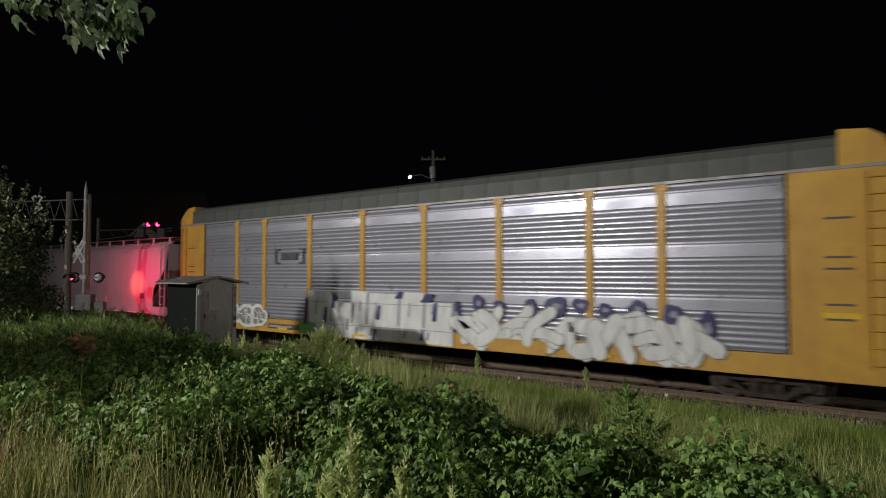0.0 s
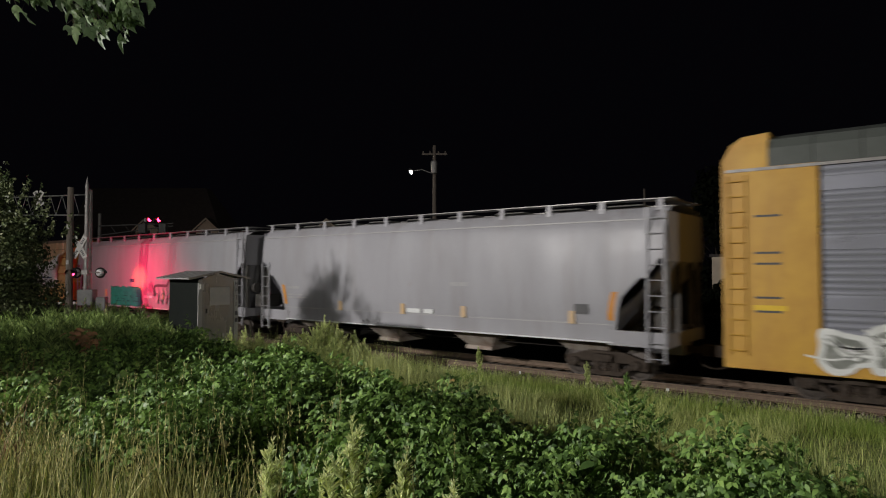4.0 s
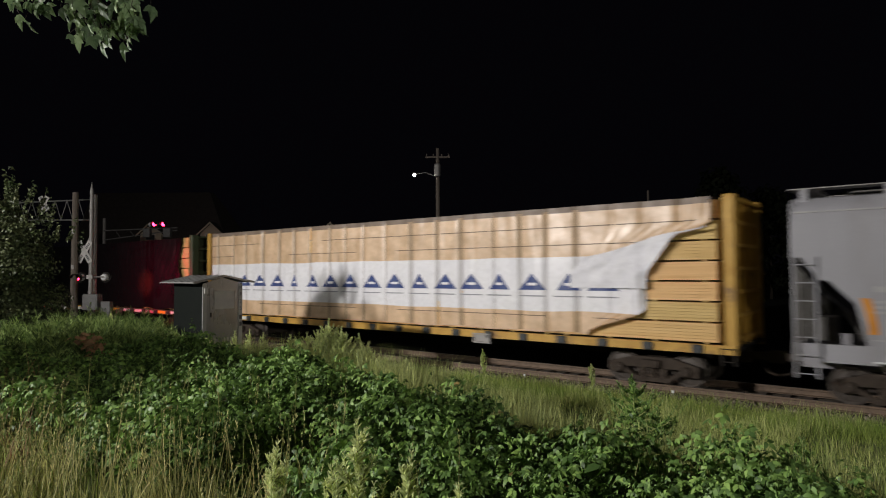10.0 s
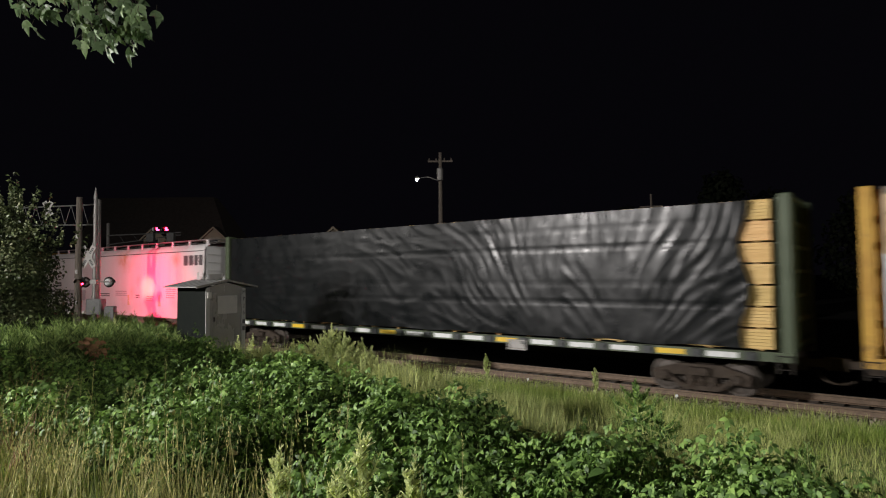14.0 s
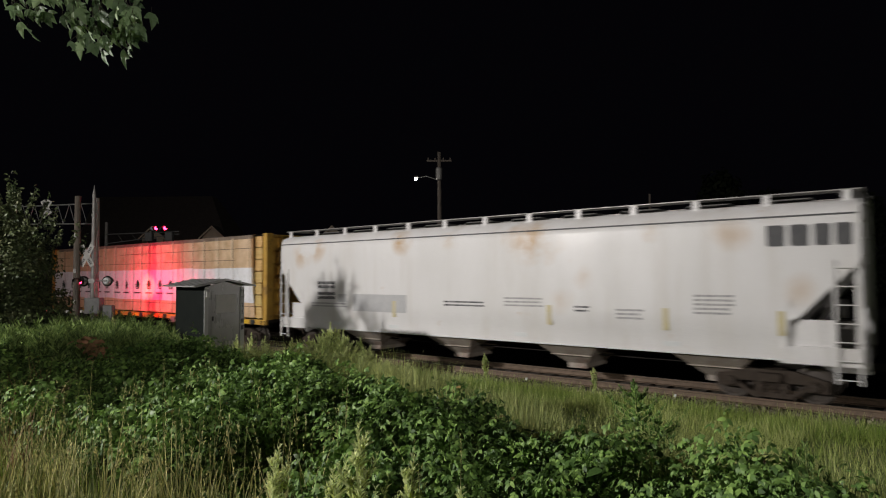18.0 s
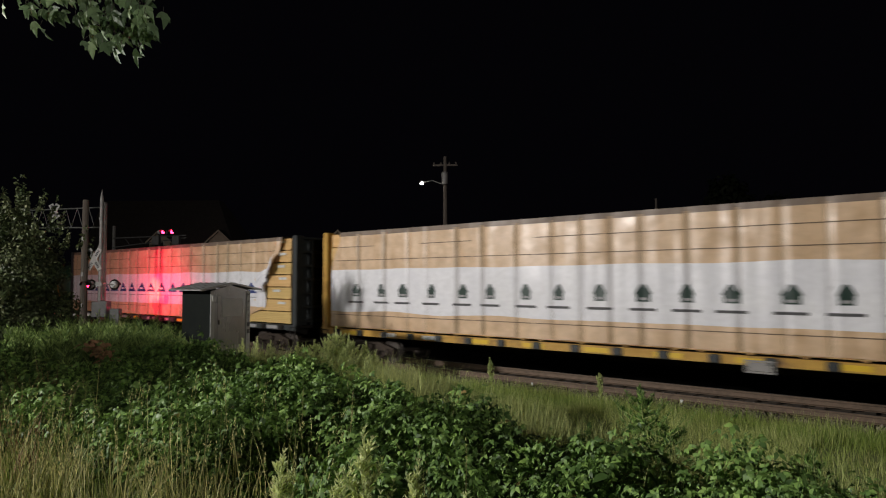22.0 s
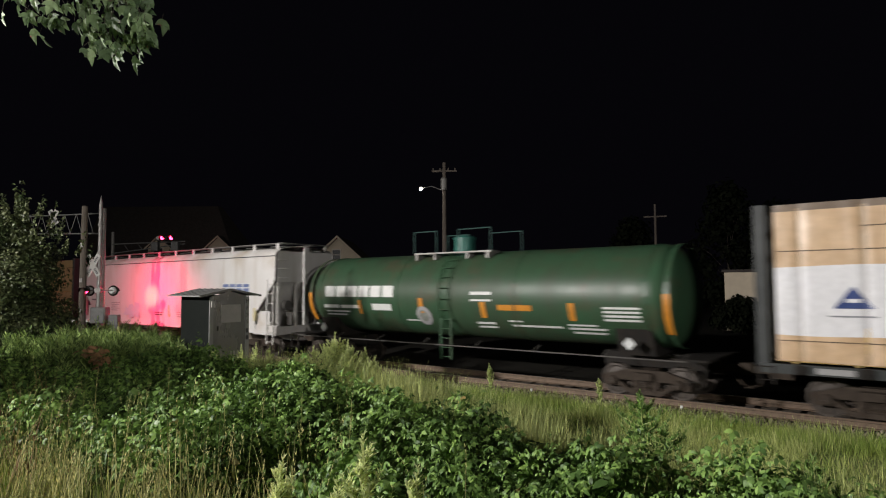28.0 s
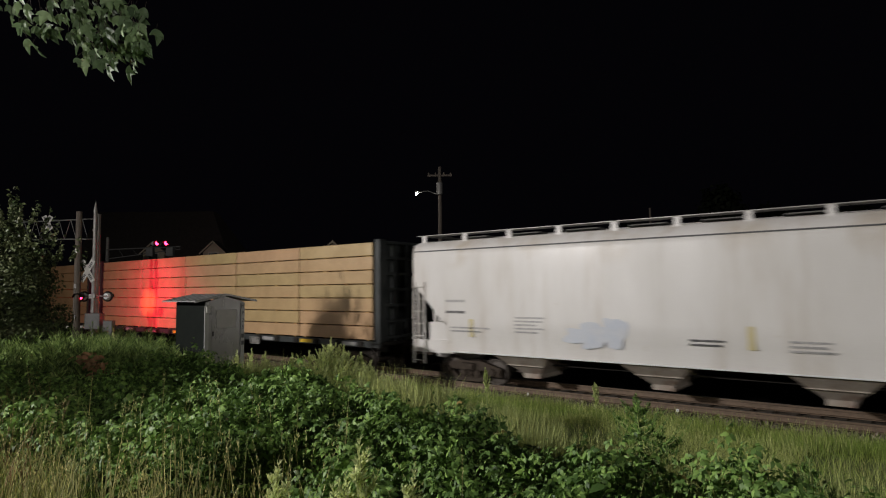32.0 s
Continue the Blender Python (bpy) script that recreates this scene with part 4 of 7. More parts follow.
def build_load(middle, half, label, pkg, cover=None, seed=0, edge=None, logo=None, start=None):
    """Stacked packages of lumber on a flatcar, with or without a printed cover sheet on the side that shows."""
    load = thing("lumber_load", label, "lumber", (middle, TRACK, RAIL), "lumber loads of the freight train")
    moving.append((load, middle))
    rng = random.Random(seed)
    lo, hi = -half + .42, half - .42
    cuts = [lo] + [lo + (hi - lo) * k / 5 + rng.uniform(-.3, .3) for k in range(1, 5)] + [hi]
    h = (Z1 - Z0) / ROWS
    for j in range(ROWS):
        z = Z0 + j * h
        s = Shape()
        for k in range(5):
            a, b = cuts[k] + .02, cuts[k + 1] - .02
            q = Shape()
            dy = rng.uniform(0, .03)
            if cover == "print" and k < 3 or pkg is M["kraft_pkg"]:
                q.cbox(a, b, -1.42 + dy, -.28, z + .035, z + h, .015)
            else:
                n = 6
                hh = (h - .05) / n
                outline = [(-.28, z + h - .01), (-.28, z + .04)]
                for i in range(n):
                    e, zb = -1.42 + dy + rng.uniform(0, .02), z + .04 + i * hh
                    outline += [(e, zb), (e, zb + .92 * hh), (-1.36, zb + .93 * hh), (-1.36, zb + .99 * hh)]
                outline[-1] = (e, z + h - .01)
                outline[-2] = (e, z + h - .012)
                q.prism(outline, a, b, "x")
            part("lumber_package", q, pkg, load)
            q = Shape()
            for x in frange(a + .3, b - .3, 1.2):
                q.box(x - .04, x + .04, -1.36, -.3, z, z + .04)
            tagged(part("spacer_stick", q, M["lumber"], load), kind="stuff")
            s.cbox(a, b, .28, 1.42, z + .035, z + h, .015)
        if seed == 44 and 0 < j:
            q = Shape()
            xt = hi - .95 + rng.uniform(-.25, .25)
            q.box(xt, xt + .5, -1.432, -1.425, z + h - .19, z + h - .09)
            part("paper_tag", q, M["print_white"], load, "white paper tag")
        part("far_side_package", s, pkg, load)
    if cover is None:
        return load

    def fold(x, z):
        if cover == "black":
            # wrinkles that fan out from points along the lower edge
            c, b = (-11.6, 2.6) if x < -3 else ((4.9, .75) if x < 5.6 else (7.3, .6))
            ang = 1.5 * math.atan2(z - b, x - c) + .25 * nz(x * .4, z * .4, seed)
            far = math.hypot(z - b, x - c)
            a = .020 * nz(x * .33, z * .4, seed) + .010 * nz(x * 1.3, z * .9, seed + 2)
            a -= .012 * (1 - min(1, 6 * abs(nz(ang * 6.5, far * .3, seed + 9)))) * min(1, far / 1.5)
            a -= .009 * (1 - min(1, 4 * abs(nz(ang * 9.5 + 3, far * .7, seed + 5)))) * min(1, far / 2.5)
            a += .012 * math.exp(-(((z - Z0) % ((Z1 - Z0) / ROWS)) / .04) ** 2)
            return (a + .006 * nz(x * 3 + z, z * 2.2, seed)) * (.5 + .5 * smooth01(x, -5, .5))
        a = .045 * nz(x * .55, z * .35, seed) + .034 * nz(x * 2.6, z * .35, seed + 4) + .012 * nz(x * 6, z * 1.5, seed)
        for sx in seams:
            if abs(x - sx) < .25:
                a += .045 * math.exp(-((x - sx) / .07) ** 2)
        return a
    seams = []
    x = lo + .5
    while x < hi:
        seams.append(x)
        x += rng.uniform(.85, 1.28)
    begin = start or (lambda z: lo + .02)
    us = [i / 330 for i in range(331)] if cover != "black" else [i / 620 for i in range(621)]
    zs = frange(1.26, 4.74, .075) if cover == "black" else [1.28, 1.4, 1.55, 1.70, 1.86, 1.87, 2.0, 2.2, 2.4, 2.6, 2.8, 3.0, 3.2, 3.40, 3.41, 3.6, 3.8, 4.0, 4.2, 4.4, 4.6, 4.66, 4.82]

    inner0 = max(begin(z) for z in zs) + .15
    inner1 = min(edge(z) for z in zs) - .15

    def at(u, z):
        if u < .03:
            x = begin(z) + (inner0 - begin(z)) * u / .03
        elif u < .86:
            x = inner0 + (inner1 - inner0) * (u - .03) / .83
        else:
            x = inner1 + (edge(z) - inner1) * (u - .86) / .14
        loose = .10 * max(0, u - .97) / .03
        sag = .06 * math.exp(-((z - 1.26) / .12) ** 2) * nz(x * .8, 7, seed)
        sag += .07 * nz(x * .45, 9, seed) * math.exp(-((z - 1.87) / .28) ** 2) + .05 * nz(x * .5, 12, seed) * math.exp(-((z - 3.4) / .28) ** 2)
        return (x, -1.475 + fold(x, z) * (1 + 3 * max(0, u - .96) / .04) - loose, z + sag)
    s = Shape()
    if cover == "black":
        s.grid(us, zs, at)
        s.grid(us, [0, 1], lambda u, k: (at(u, 4.74)[0], -1.475 + k * 1.2, 4.74 + .06 * k + .04 * nz(u * 20, k)))
        part("wrap", s, M["black_wrap"], load, "wrinkled black plastic wrap", smooth=True)
    else:
        s.grid(us, zs, at, lambda u, z: 1 if 1.865 < z < 3.405 else (2 if z > 4.65 else 0))
        part("wrap", s, [M["kraft"], M["white_wrap"], M["wrap_edge"]], load, "tan plastic wrap with a printed white band", smooth=True)
        s = Shape()
        s.grid(us, [0, 1], lambda u, k: (at(u, 4.82)[0], at(u, 4.82)[1] + k * 1.2, 4.82 + .07 * k + .03 * nz(u * 25, k) * k))
        part("wrap_top", s, M["print_pale"], load, "dusty grey top fold of the wrap")
        def on(x, z):
            if x < inner1:
                return at(.03 + .83 * max(0, x - inner0) / (inner1 - inner0), z)
            return at(min(.999, .86 + .14 * (x - inner1) / (edge(z) - inner1)), z)
        # crease shading painted on as dark strips, a narrow core over a soft band
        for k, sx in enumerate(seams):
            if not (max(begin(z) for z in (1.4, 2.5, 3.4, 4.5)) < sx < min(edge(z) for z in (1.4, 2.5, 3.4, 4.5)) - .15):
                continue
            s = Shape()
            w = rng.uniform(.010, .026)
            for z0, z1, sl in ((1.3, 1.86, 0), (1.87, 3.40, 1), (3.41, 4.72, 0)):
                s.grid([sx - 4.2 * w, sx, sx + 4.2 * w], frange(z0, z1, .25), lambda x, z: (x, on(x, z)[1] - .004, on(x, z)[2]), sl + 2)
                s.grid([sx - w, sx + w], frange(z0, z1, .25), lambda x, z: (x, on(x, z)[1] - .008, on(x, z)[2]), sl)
            part("crease", s, [M["crease_shade"], M["crease_shade_white"], M["soft_crease_shade"], M["soft_crease_shade_white"]], load)
        if seed in (11, 44):
            # the torn corner of the band, crumpled and lifted
            s = Shape()
            wide = 2.1 if seed == 11 else .8
            def flap(u, v):
                z = 2.55 + v * (.85 + .75 * u ** 1.5)
                x = edge(z) - wide + (wide + .06) * u
                lift = .05 + .10 * u * u + .06 * nz(u * 5, v * 4, 3) + .03 * nz(u * 13, v * 9, 5)
                return (x, on(min(x, edge(z) - .02), min(z, 4.7))[1] - lift, z)
            s.grid([i / 24 for i in range(25)], [i / 14 for i in range(15)], flap)
            part("loose_flap", s, M["flap"], load, "crumpled torn white flap of the wrap", smooth=True)
        # row lines where packages press through, and the printed marks
        s = Shape()
        for z in (1.72, 3.74, 4.24):
            for u0 in frange(.01, .9, .09):
                if rng.random() < .85:
                    s.grid(frange(u0, u0 + .086, .0030), [z, z + .024], lambda u, v: (at(u, z)[0], at(u, z)[1] - .016, v))
        tagged(part("package_line", s, M["package_gap"], load), kind="stuff")
        x = lo + .35
        while x < hi:
            w = .46 if logo == "blue" else .24
            if x - w > begin(2.6) + .1 and x + w < edge(2.5) - .5:
                wf = w * rng.choice((1, 1, 1, .8, .45))
                s = Shape()
                if logo == "blue":
                    for f0, f1, sl in ((0, .34, 0), (.34, .42, 0), (.42, .58, 1), (.58, 1, 0)):
                        if sl == 0:
                            s.grid(frange(-1, 1, .2), [f0, f1], lambda u, f: (x + u * wf * (1 - .96 * f), on(x + u * wf * (1 - .96 * f), 2.7)[1] - .014, 2.47 + .47 * f), 0)
                        else:
                            s.grid(frange(-1, 1, .2), [f0, f1], lambda u, f: (x + u * wf * (1 - .96 * f), on(x + u * wf * (1 - .96 * f), 2.7)[1] - .014, 2.47 + .47 * f), 0)
                            s.grid(frange(-.36, .36, .12), [2.60, 2.68], lambda u, z: (x + u * wf, on(x + u * wf, 2.7)[1] - .022, z), 1)
                    part("printed_mark", s, [M["logo_blue"], M["white_wrap"]], load)
                else:
                    for w0, w1, b0, b1 in ((.8, .8, 0, .2), (1, .3, .2, .45)):
                        s.grid(frange(-1, 1, .25), [0, 1], lambda u, f: (x + u * wf * (w0 + (w1 - w0) * f), on(x + u * wf * w0, 2.6)[1] - .014, 2.42 + b0 + (b1 - b0) * f), 0)
                    s.grid(frange(-.5, .5, .2), [2.46, 2.53], lambda u, z: (x + u * wf, on(x + u * wf, 2.6)[1] - .022, z), 1)
                    part("printed_mark", s, [M["logo_green"], M["print_pale"]], load)
                s = Shape()
                zl = 2.28 if logo == "blue" else 2.18
                ww = (.46 if logo == "blue" else .38)
                s.grid(frange(-1, .9, .2), [zl, zl + (.035 if logo == "blue" else .07)], lambda u, z: (x + u * ww, on(x + u * ww, zl)[1] - .014, z))
                part("printed_line", s, M["print_grey"] if logo == "blue" else M["print_dark"], load)
            x += rng.uniform(.98, 1.2) if logo == "blue" else rng.uniform(1.0, 1.32)
    return load


# -- the tank car
def build_tank(middle, half):
    car = railcar("tank_car", "dark green cylindrical tank car with white lettering blocks", middle + .16)
    R, zc, hl = 1.44, 2.70, 7.35
    o = .1
    s = Shape()
    pr = []
    for k in range(9):
        a = k / 8 * math.pi / 2
        pr.append((R * math.sin(a), -hl - .0 + .75 * (1 - math.cos(a)) - .0))
    full = pr + [(R, x) for x in frange(-hl + 1.3, hl - 1.3, 1.2)] + [(r, -x) for r, x in pr[::-1]]
    s.lathe(full[::-1], (o, 0, zc), "x", 48)
    part("tank_shell", s, M["tank_green"], car, smooth=True)
    for x in (-hl + .9, -2.4, 2.4, hl - .9):
        s = Shape()
        s.lathe([(R + .004, x - .03), (R + .018, x - .03), (R + .018, x + .03), (R + .004, x + .03)], (o, 0, zc), "x", 48)
        part("weld_band", s, M["tank_green"], car)

    def patch(name, x0, x1, z0, z1, m, label="", lift=.012):
        q = Shape()
        a0, a1 = math.asin((z0 - zc) / R), math.asin((z1 - zc) / R)
        q.grid([x0, x1], frange(a0, a1, .08), lambda x, a: (x - middle, -(R + lift) * math.cos(a), zc + (R + lift) * math.sin(a)))
        return part(name, q, m, car, label)
    def shifted(z):
        return z + .1
    # the maker's name as plain white blocks
    x, w = -196.33, .52
    for k in range(6):
        patch("name_bar", x, x + w, shifted(2.52), shifted(2.92), M["print_white"])
        x += w + .09
    for x0, x1, z0, z1 in ((-196.45, -195.6, 2.2, 2.32), (-195.5, -194.5, 2.2, 2.32), (-193.85, -192.9, 2.15, 2.38), (-196.4, -195.1, 2.05, 2.10), (-196.4, -195.3, 1.93, 1.98),
                           (-192.3, -191.7, 1.82, 1.86), (-189.4, -188.6, 2.72, 2.82), (-189.4, -188.6, 2.52, 2.58), (-189.3, -188.6, 1.80, 1.87), (-189.3, -188.6, 1.68, 1.74),
                           (-188.1, -187.6, 1.9, 1.95), (-188.0, -186.3, 1.76, 1.82), (-186.1, -185.2, 1.85, 1.9), (-186.1, -184.95, 1.74, 1.8), (-186.0, -185.0, 1.62, 1.68)):
        patch("stencil", x0, x1, z0, z1, M["print_white"])
    for k in range(4):
        patch("stencil", -184.95, -183.9, 2.02 + k * .11, 2.08 + k * .11, M["print_white"])
    for x0, x1, z0, z1 in ((-194.55, -194.4, 2.0, 2.5), (-191.6, -191.42, 2.1, 2.6), (-189.05, -188.85, 2.0, 2.5), (-186.0, -185.8, 2.0, 2.5), (-188.4, -187.2, 2.25, 2.42)):
        patch("reflective_strip", x0, x1, z0, z1, M["orange"])
    q = Shape()
    for r0, r1, slot in ((0, .2, 1), (.2, .32, 0)):
        q.grid([r0, r1], frange(0, 2 * math.pi, .26), lambda r, a: (-191.45 - middle + r * math.cos(a), -math.sqrt((R + .014) ** 2 - (2.0 + r * math.sin(a) - zc) ** 2), 2.0 + r * math.sin(a)), slot)
    part("emblem", q, [M["print_pale"], M["g_swirl"]], car, "pale round emblem")
    for x, d in ((-hl + .35, -1), (hl - .35, 1)):
        q = Shape()
        q.lathe([(R * .985, x - .07), (R * .985 + .02, x - .07), (R * .985 + .02, x + .07), (R * .985, x + .07)], (o, 0, zc), "x", 48)
        ob = part("end_band", q, M["tank_green"], car)
        a0 = -.62
        q = Shape()
        q.grid([x - .09, x + .09], frange(-.75, .05, .1), lambda u, a: (u + o, -(R + .02) * math.cos(a), zc + (R + .02) * math.sin(a)))
        part("reflective_strip", q, M["orange"], car)
    # dome, platform and rails on top
    o -= .37
    q = Shape()
    q.lathe([(.36, 4.08), (.36, 4.62), (.39, 4.62), (.39, 4.68), (.3, 4.74), (0, 4.76)], (o - .1, 0, 0), "z", 20)
    part("valve_housing", q, M["teal"], car)
    q = Shape()
    q.box(o - 1.6, o + 1.65, -.95, -.55, 4.10, 4.15)
    q.box(o - 1.6, o + 1.65, .55, .95, 4.10, 4.15)
    for x in (-1.5, -.7, .7, 1.5):
        q.box(o + x - .04, o + x + .04, -.95, .95, 3.9, 4.12)
    part("platform", q, M["alu"], car)
    for x0, x1 in ((-1.6, -.6), (.35, 1.65)):
        for y in (-.95, .95):
            q = Shape()
            for x in (x0, x1):
                q.tube((o + x, y, 4.12), (o + x, y, 4.88), .022, n=6)
            q.tube((o + x0, y, 4.88), (o + x1, y, 4.88), .022, n=6)
            part("hand_rail", q, M["rail_teal"], car)
    q = Shape()
    for x in (o - .1, o + .32):
        for a, b in zip(frange(-.55, 1.15, .17), frange(-.55, 1.15, .17)[1:]):
            q.tube((x, -(R + .1) * math.cos(a), zc + (R + .1) * math.sin(a)), (x, -(R + .1) * math.cos(b), zc + (R + .1) * math.sin(b)), .022, n=5)
    for a in frange(-.55, 1.1, .235):
        q.tube((o - .1, -(R + .1) * math.cos(a), zc + (R + .1) * math.sin(a)), (o + .32, -(R + .1) * math.cos(a), zc + (R + .1) * math.sin(a)), .016, n=5)
    for x in (o - .1, o + .32):
        q.box(x - .03, x + .03, -1.36, -1.31, .62, 1.95)
    for z in (.7, 1.0, 1.3, 1.6):
        q.tube((o - .1, -1.36, z), (o + .32, -1.36, z), .016, n=5)
    part("ladder", q, M["tank_green"], car)
    o += .37
    q = Shape()
    q.tube((-half + .5, -1.48, 1.08), (half - .5, -1.48, 1.08), .022, n=6)
    for x in frange(-half + .6, half - .6, 2.3):
        q.tube((x, -1.48, 1.08), (x, -1.1, 1.25), .018, n=5)
    part("side_rail", q, M["hop_dark"], car)
    for d in (-1, 1):
        q = Shape()
        q.box(min(d * half, d * (half - 3.2)), max(d * half, d * (half - 3.2)), -.3, .3, .7, 1.12)
        q.box(min(d * half, d * (half - .9)), max(d * half, d * (half - .9)), -1.45, 1.45, 1.08, 1.14)
        part("stub_sill", q, M["black"], car)
        q = Shape()
        x = d * (half - 2.0) + .0
        q.prism([(-1.2, 2.0), (-.9, 1.10), (.9, 1.10), (1.2, 2.0), (.8, 1.6), (0, 1.3), (-.8, 1.6)], x - .5, x + .5, "x")
        part("saddle", q, M["black"], car)
        ladder(car, d * (half - .1), d * (half - .5), .5, 1.1, -1.45, .3, M["black"], "step")
        q = Shape()
        q.lathe([(0, -.02), (.17, -.02), (.17, .02)], (d * (half - 2.0), -1.45, 1.45), "y", 4)
        part("placard", q, M["white_tape"], car)
    running_gear(car, half, 1.75)
    return car


def travel(t):
    """How far the train has rolled by t seconds."""
    return 6.0 * t + .0121 * t * t


build_autorack(-14.24, 13.8)

h1 = build_hopper(-37.67, 8.31, "grey covered hopper railcar with rounded end openings", M["hop_grey"], "round", (-43.4, -39.6, -35.7, -31.9), 1)
stencil(h1, -36.2 + 37.67, 2.6, .9, 1, M["print_pale"], .12)
stencil(h1, -44.3 + 37.67, 2.35, .9, 1, M["print_pale"], .1, seed=3)
stencil(h1, -44.3 + 37.67, 2.05, 1.2, 2, M["print_pale"], seed=4)
for x in (-32.0, -41.3, -38.24, -35.71):
    s = Shape()
    s.box(x + 37.67 - .09, x + 37.67 + .09, -1.60, -1.55, 1.5, 1.85)
    part("reflective_strip", s, M["faded_orange"], h1)
for x0, x1 in ((-.4, .2), (.35, .73)):
    s = Shape()
    s.box(x0, x1, -1.585, -1.55, 1.56, 1.70)
    part("white_tape", s, M["white_tape"], h1)
s = Shape()
s.box(-31.9 + 37.67, -31.5 + 37.67, -1.615, -1.6, 1.78, 2.05)
part("label_plate", s, M["print_dark"], h1)

h2 = build_hopper(-55.50, 8.235, "grey covered hopper railcar with teal and outlined graffiti", M["hop_grey"], "round", (-61.4, -57.5, -53.6, -49.8), 2)
o = -55.50
s = Shape()
s.grid(frange(-3.95, -.65, .066), [0, 1], lambda x, f: (x, -1.622, (1.12 + .05 * nz(x * 2.1, 3)) * (1 - f) + f * (2.08 + .045 * abs(math.sin(x * 4.4)) + .03 * nz(x * 3, 5))))
part("graffiti", s, M["g_teal"], h2, "solid teal sprayed block")
s = Shape()
rng = random.Random(6)
for k in range(26):
    x, z = rng.uniform(-3.85, -.95), rng.choice((2.08, 1.62, 1.48, 1.35)) + rng.uniform(-.04, .04)
    ribbon(s, [(x, z), (x + rng.uniform(.12, .35), z + rng.uniform(-.03, .03))], rng.uniform(.025, .05), -1.627)
tagged(part("graffiti_stroke", s, M["g_tealdark"], h2), kind="stuff")
s = Shape()
cap = bend([(.70, 1.72), (.72, 2.10), (.95, 2.20), (1.5, 2.21), (1.92, 2.22), (2.1, 2.42), (2.3, 2.43), (2.5, 2.24), (2.9, 2.21), (3.6, 2.22), (3.95, 2.12), (4.05, 1.75)])
ribbon(s, cap, .13, -1.623)
for x, z, w in ((.85, 1.78, .3), (1.45, 1.80, .35), (2.5, 1.98, .35), (3.0, 1.80, .4), (3.5, 1.78, .3), (1.9, 1.58, .25), (2.75, 1.52, .35), (1.1, 1.5, .3)):
    ribbon(s, bend([(x, z - .06), (x + w / 2, z + .03), (x + w, z - .06)]), .04, -1.626)
tagged(part("graffiti", s, M["g_dark"], h2, "dark sprayed cap line over faint shapes"), kind="stuff")
s = Shape()
for k, x in enumerate((.9, 1.3, 1.72, 2.16, 2.62, 3.1, 3.55)):
    ribbon(s, bend([(x, 1.40), (x + .18, 1.72 + .1 * (k % 2)), (x + .05, 2.1)]), .16, -1.6185)
tagged(part("graffiti_fill", s, M["g_faint"], h2), kind="stuff")
for x0, x1 in ((-.34, .0), (.12, .47)):
    s = Shape()
    s.box(x0, x1, -1.585, -1.55, 1.56, 1.68)
    part("white_tape", s, M["white_tape"], h2)
stencil(h2, -57.3 - o, 2.52, .6, 1, M["g_blue"], .16)
stencil(h2, -62.2 - o, 2.65, .7, 1, M["print_pale"], .12)
stencil(h2, -62.2 - o, 2.35, .8, 3, M["print_pale"], seed=6)
stencil(h2, -51.0 - o, 2.5, 1.3, 4, M["print_pale"], seed=7)
for x in (-60.1, -54.0, -51.2):
    s = Shape()
    s.box(x - o - .09, x - o + .09, -1.612, -1.55, 1.55, 1.95)
    part("reflective_strip", s, M["faded_orange"], h2)
s = Shape()
s.box(-50.0 - o, -49.55 - o, -1.615, -1.6, 1.8, 2.05)
part("label_plate", s, M["print_dark"], h2)


def tape(half, first, second, step, every):
    return [(x, second if k % every == every - 1 else first) for k, x in enumerate(frange(-half + 1.55, half - 1.55, step))]


build_flatcar(-76.29, 11.38, "yellow centerbeam flatcar with dark stake pockets", M["cb_yellow"], M["cb_dark"], [(-9.6, M["white_tape"]), (-8.6, M["white_tape"])], 1)
build_load(-76.29, 11.38, "stacked lumber in torn tan and white wrap with blue triangle prints", M["lumber"], "print", 11,
           lambda z: (-68.7 + 1.6 * smooth01(z, 1.3, 2.0) if z < 2.9 else (-67.1 + .75 * (z - 2.9) if z < 3.9 else -66.3 + .85 * smooth01(z, 3.9, 4.1))) + 76.29, "blue")
build_flatcar(-100.28, 11.33, "dark green centerbeam flatcar with reflective strips", M["cb_green"], M["cb_dark"], tape(11.33, M["white_tape"], M["yellow"], 1.26, 4), 2)
build_load(-100.28, 11.33, "stacked lumber in wrinkled black plastic wrap", M["lumber"], "black", 22, lambda z: -89.95 + .12 * math.sin(3 * z) + 100.28)

h3 = build_hopper(-123.0, 9.85, "rust-stained cream covered hopper railcar with four outlets", M["hop_white"], "angular", (-128.4, -124.4, -120.2, -116.3), 3)
o = -123.0
for k, (x, w) in enumerate(((-114.95, .42), (-114.48, .42), (-114.0, .36), (-113.6, .36))):
    s = Shape()
    s.prism([(x - o, 3.66), (x - o + .05, 3.62), (x - o + w - .06, 3.62), (x - o + w - .04, 4.06), (x - o + w - .1, 4.1), (x - o, 4.1)], -1.612, -1.6)
    part("marking_bar", s, M["print_dark"], h3)
for z0, z1, count in ((2.56, 2.82, 4), (2.15, 2.42, 6)):
    w = .98 / count
    for k in range(count):
        s = Shape()
        x = -130.56 - o + k * w
        for c, d in ((0, .42), (.58, 1)):
            s.box(x, x + .8 * w, -1.612, -1.6, z0 + c * (z1 - z0), z0 + d * (z1 - z0))
        part("marking_bar", s, M["print_dark"], h3)
s = Shape()
s.box(-129.42 - o, -128.98 - o, -1.611, -1.6, 2.06, 2.35)
part("label_plate", s, M["patch"], h3)
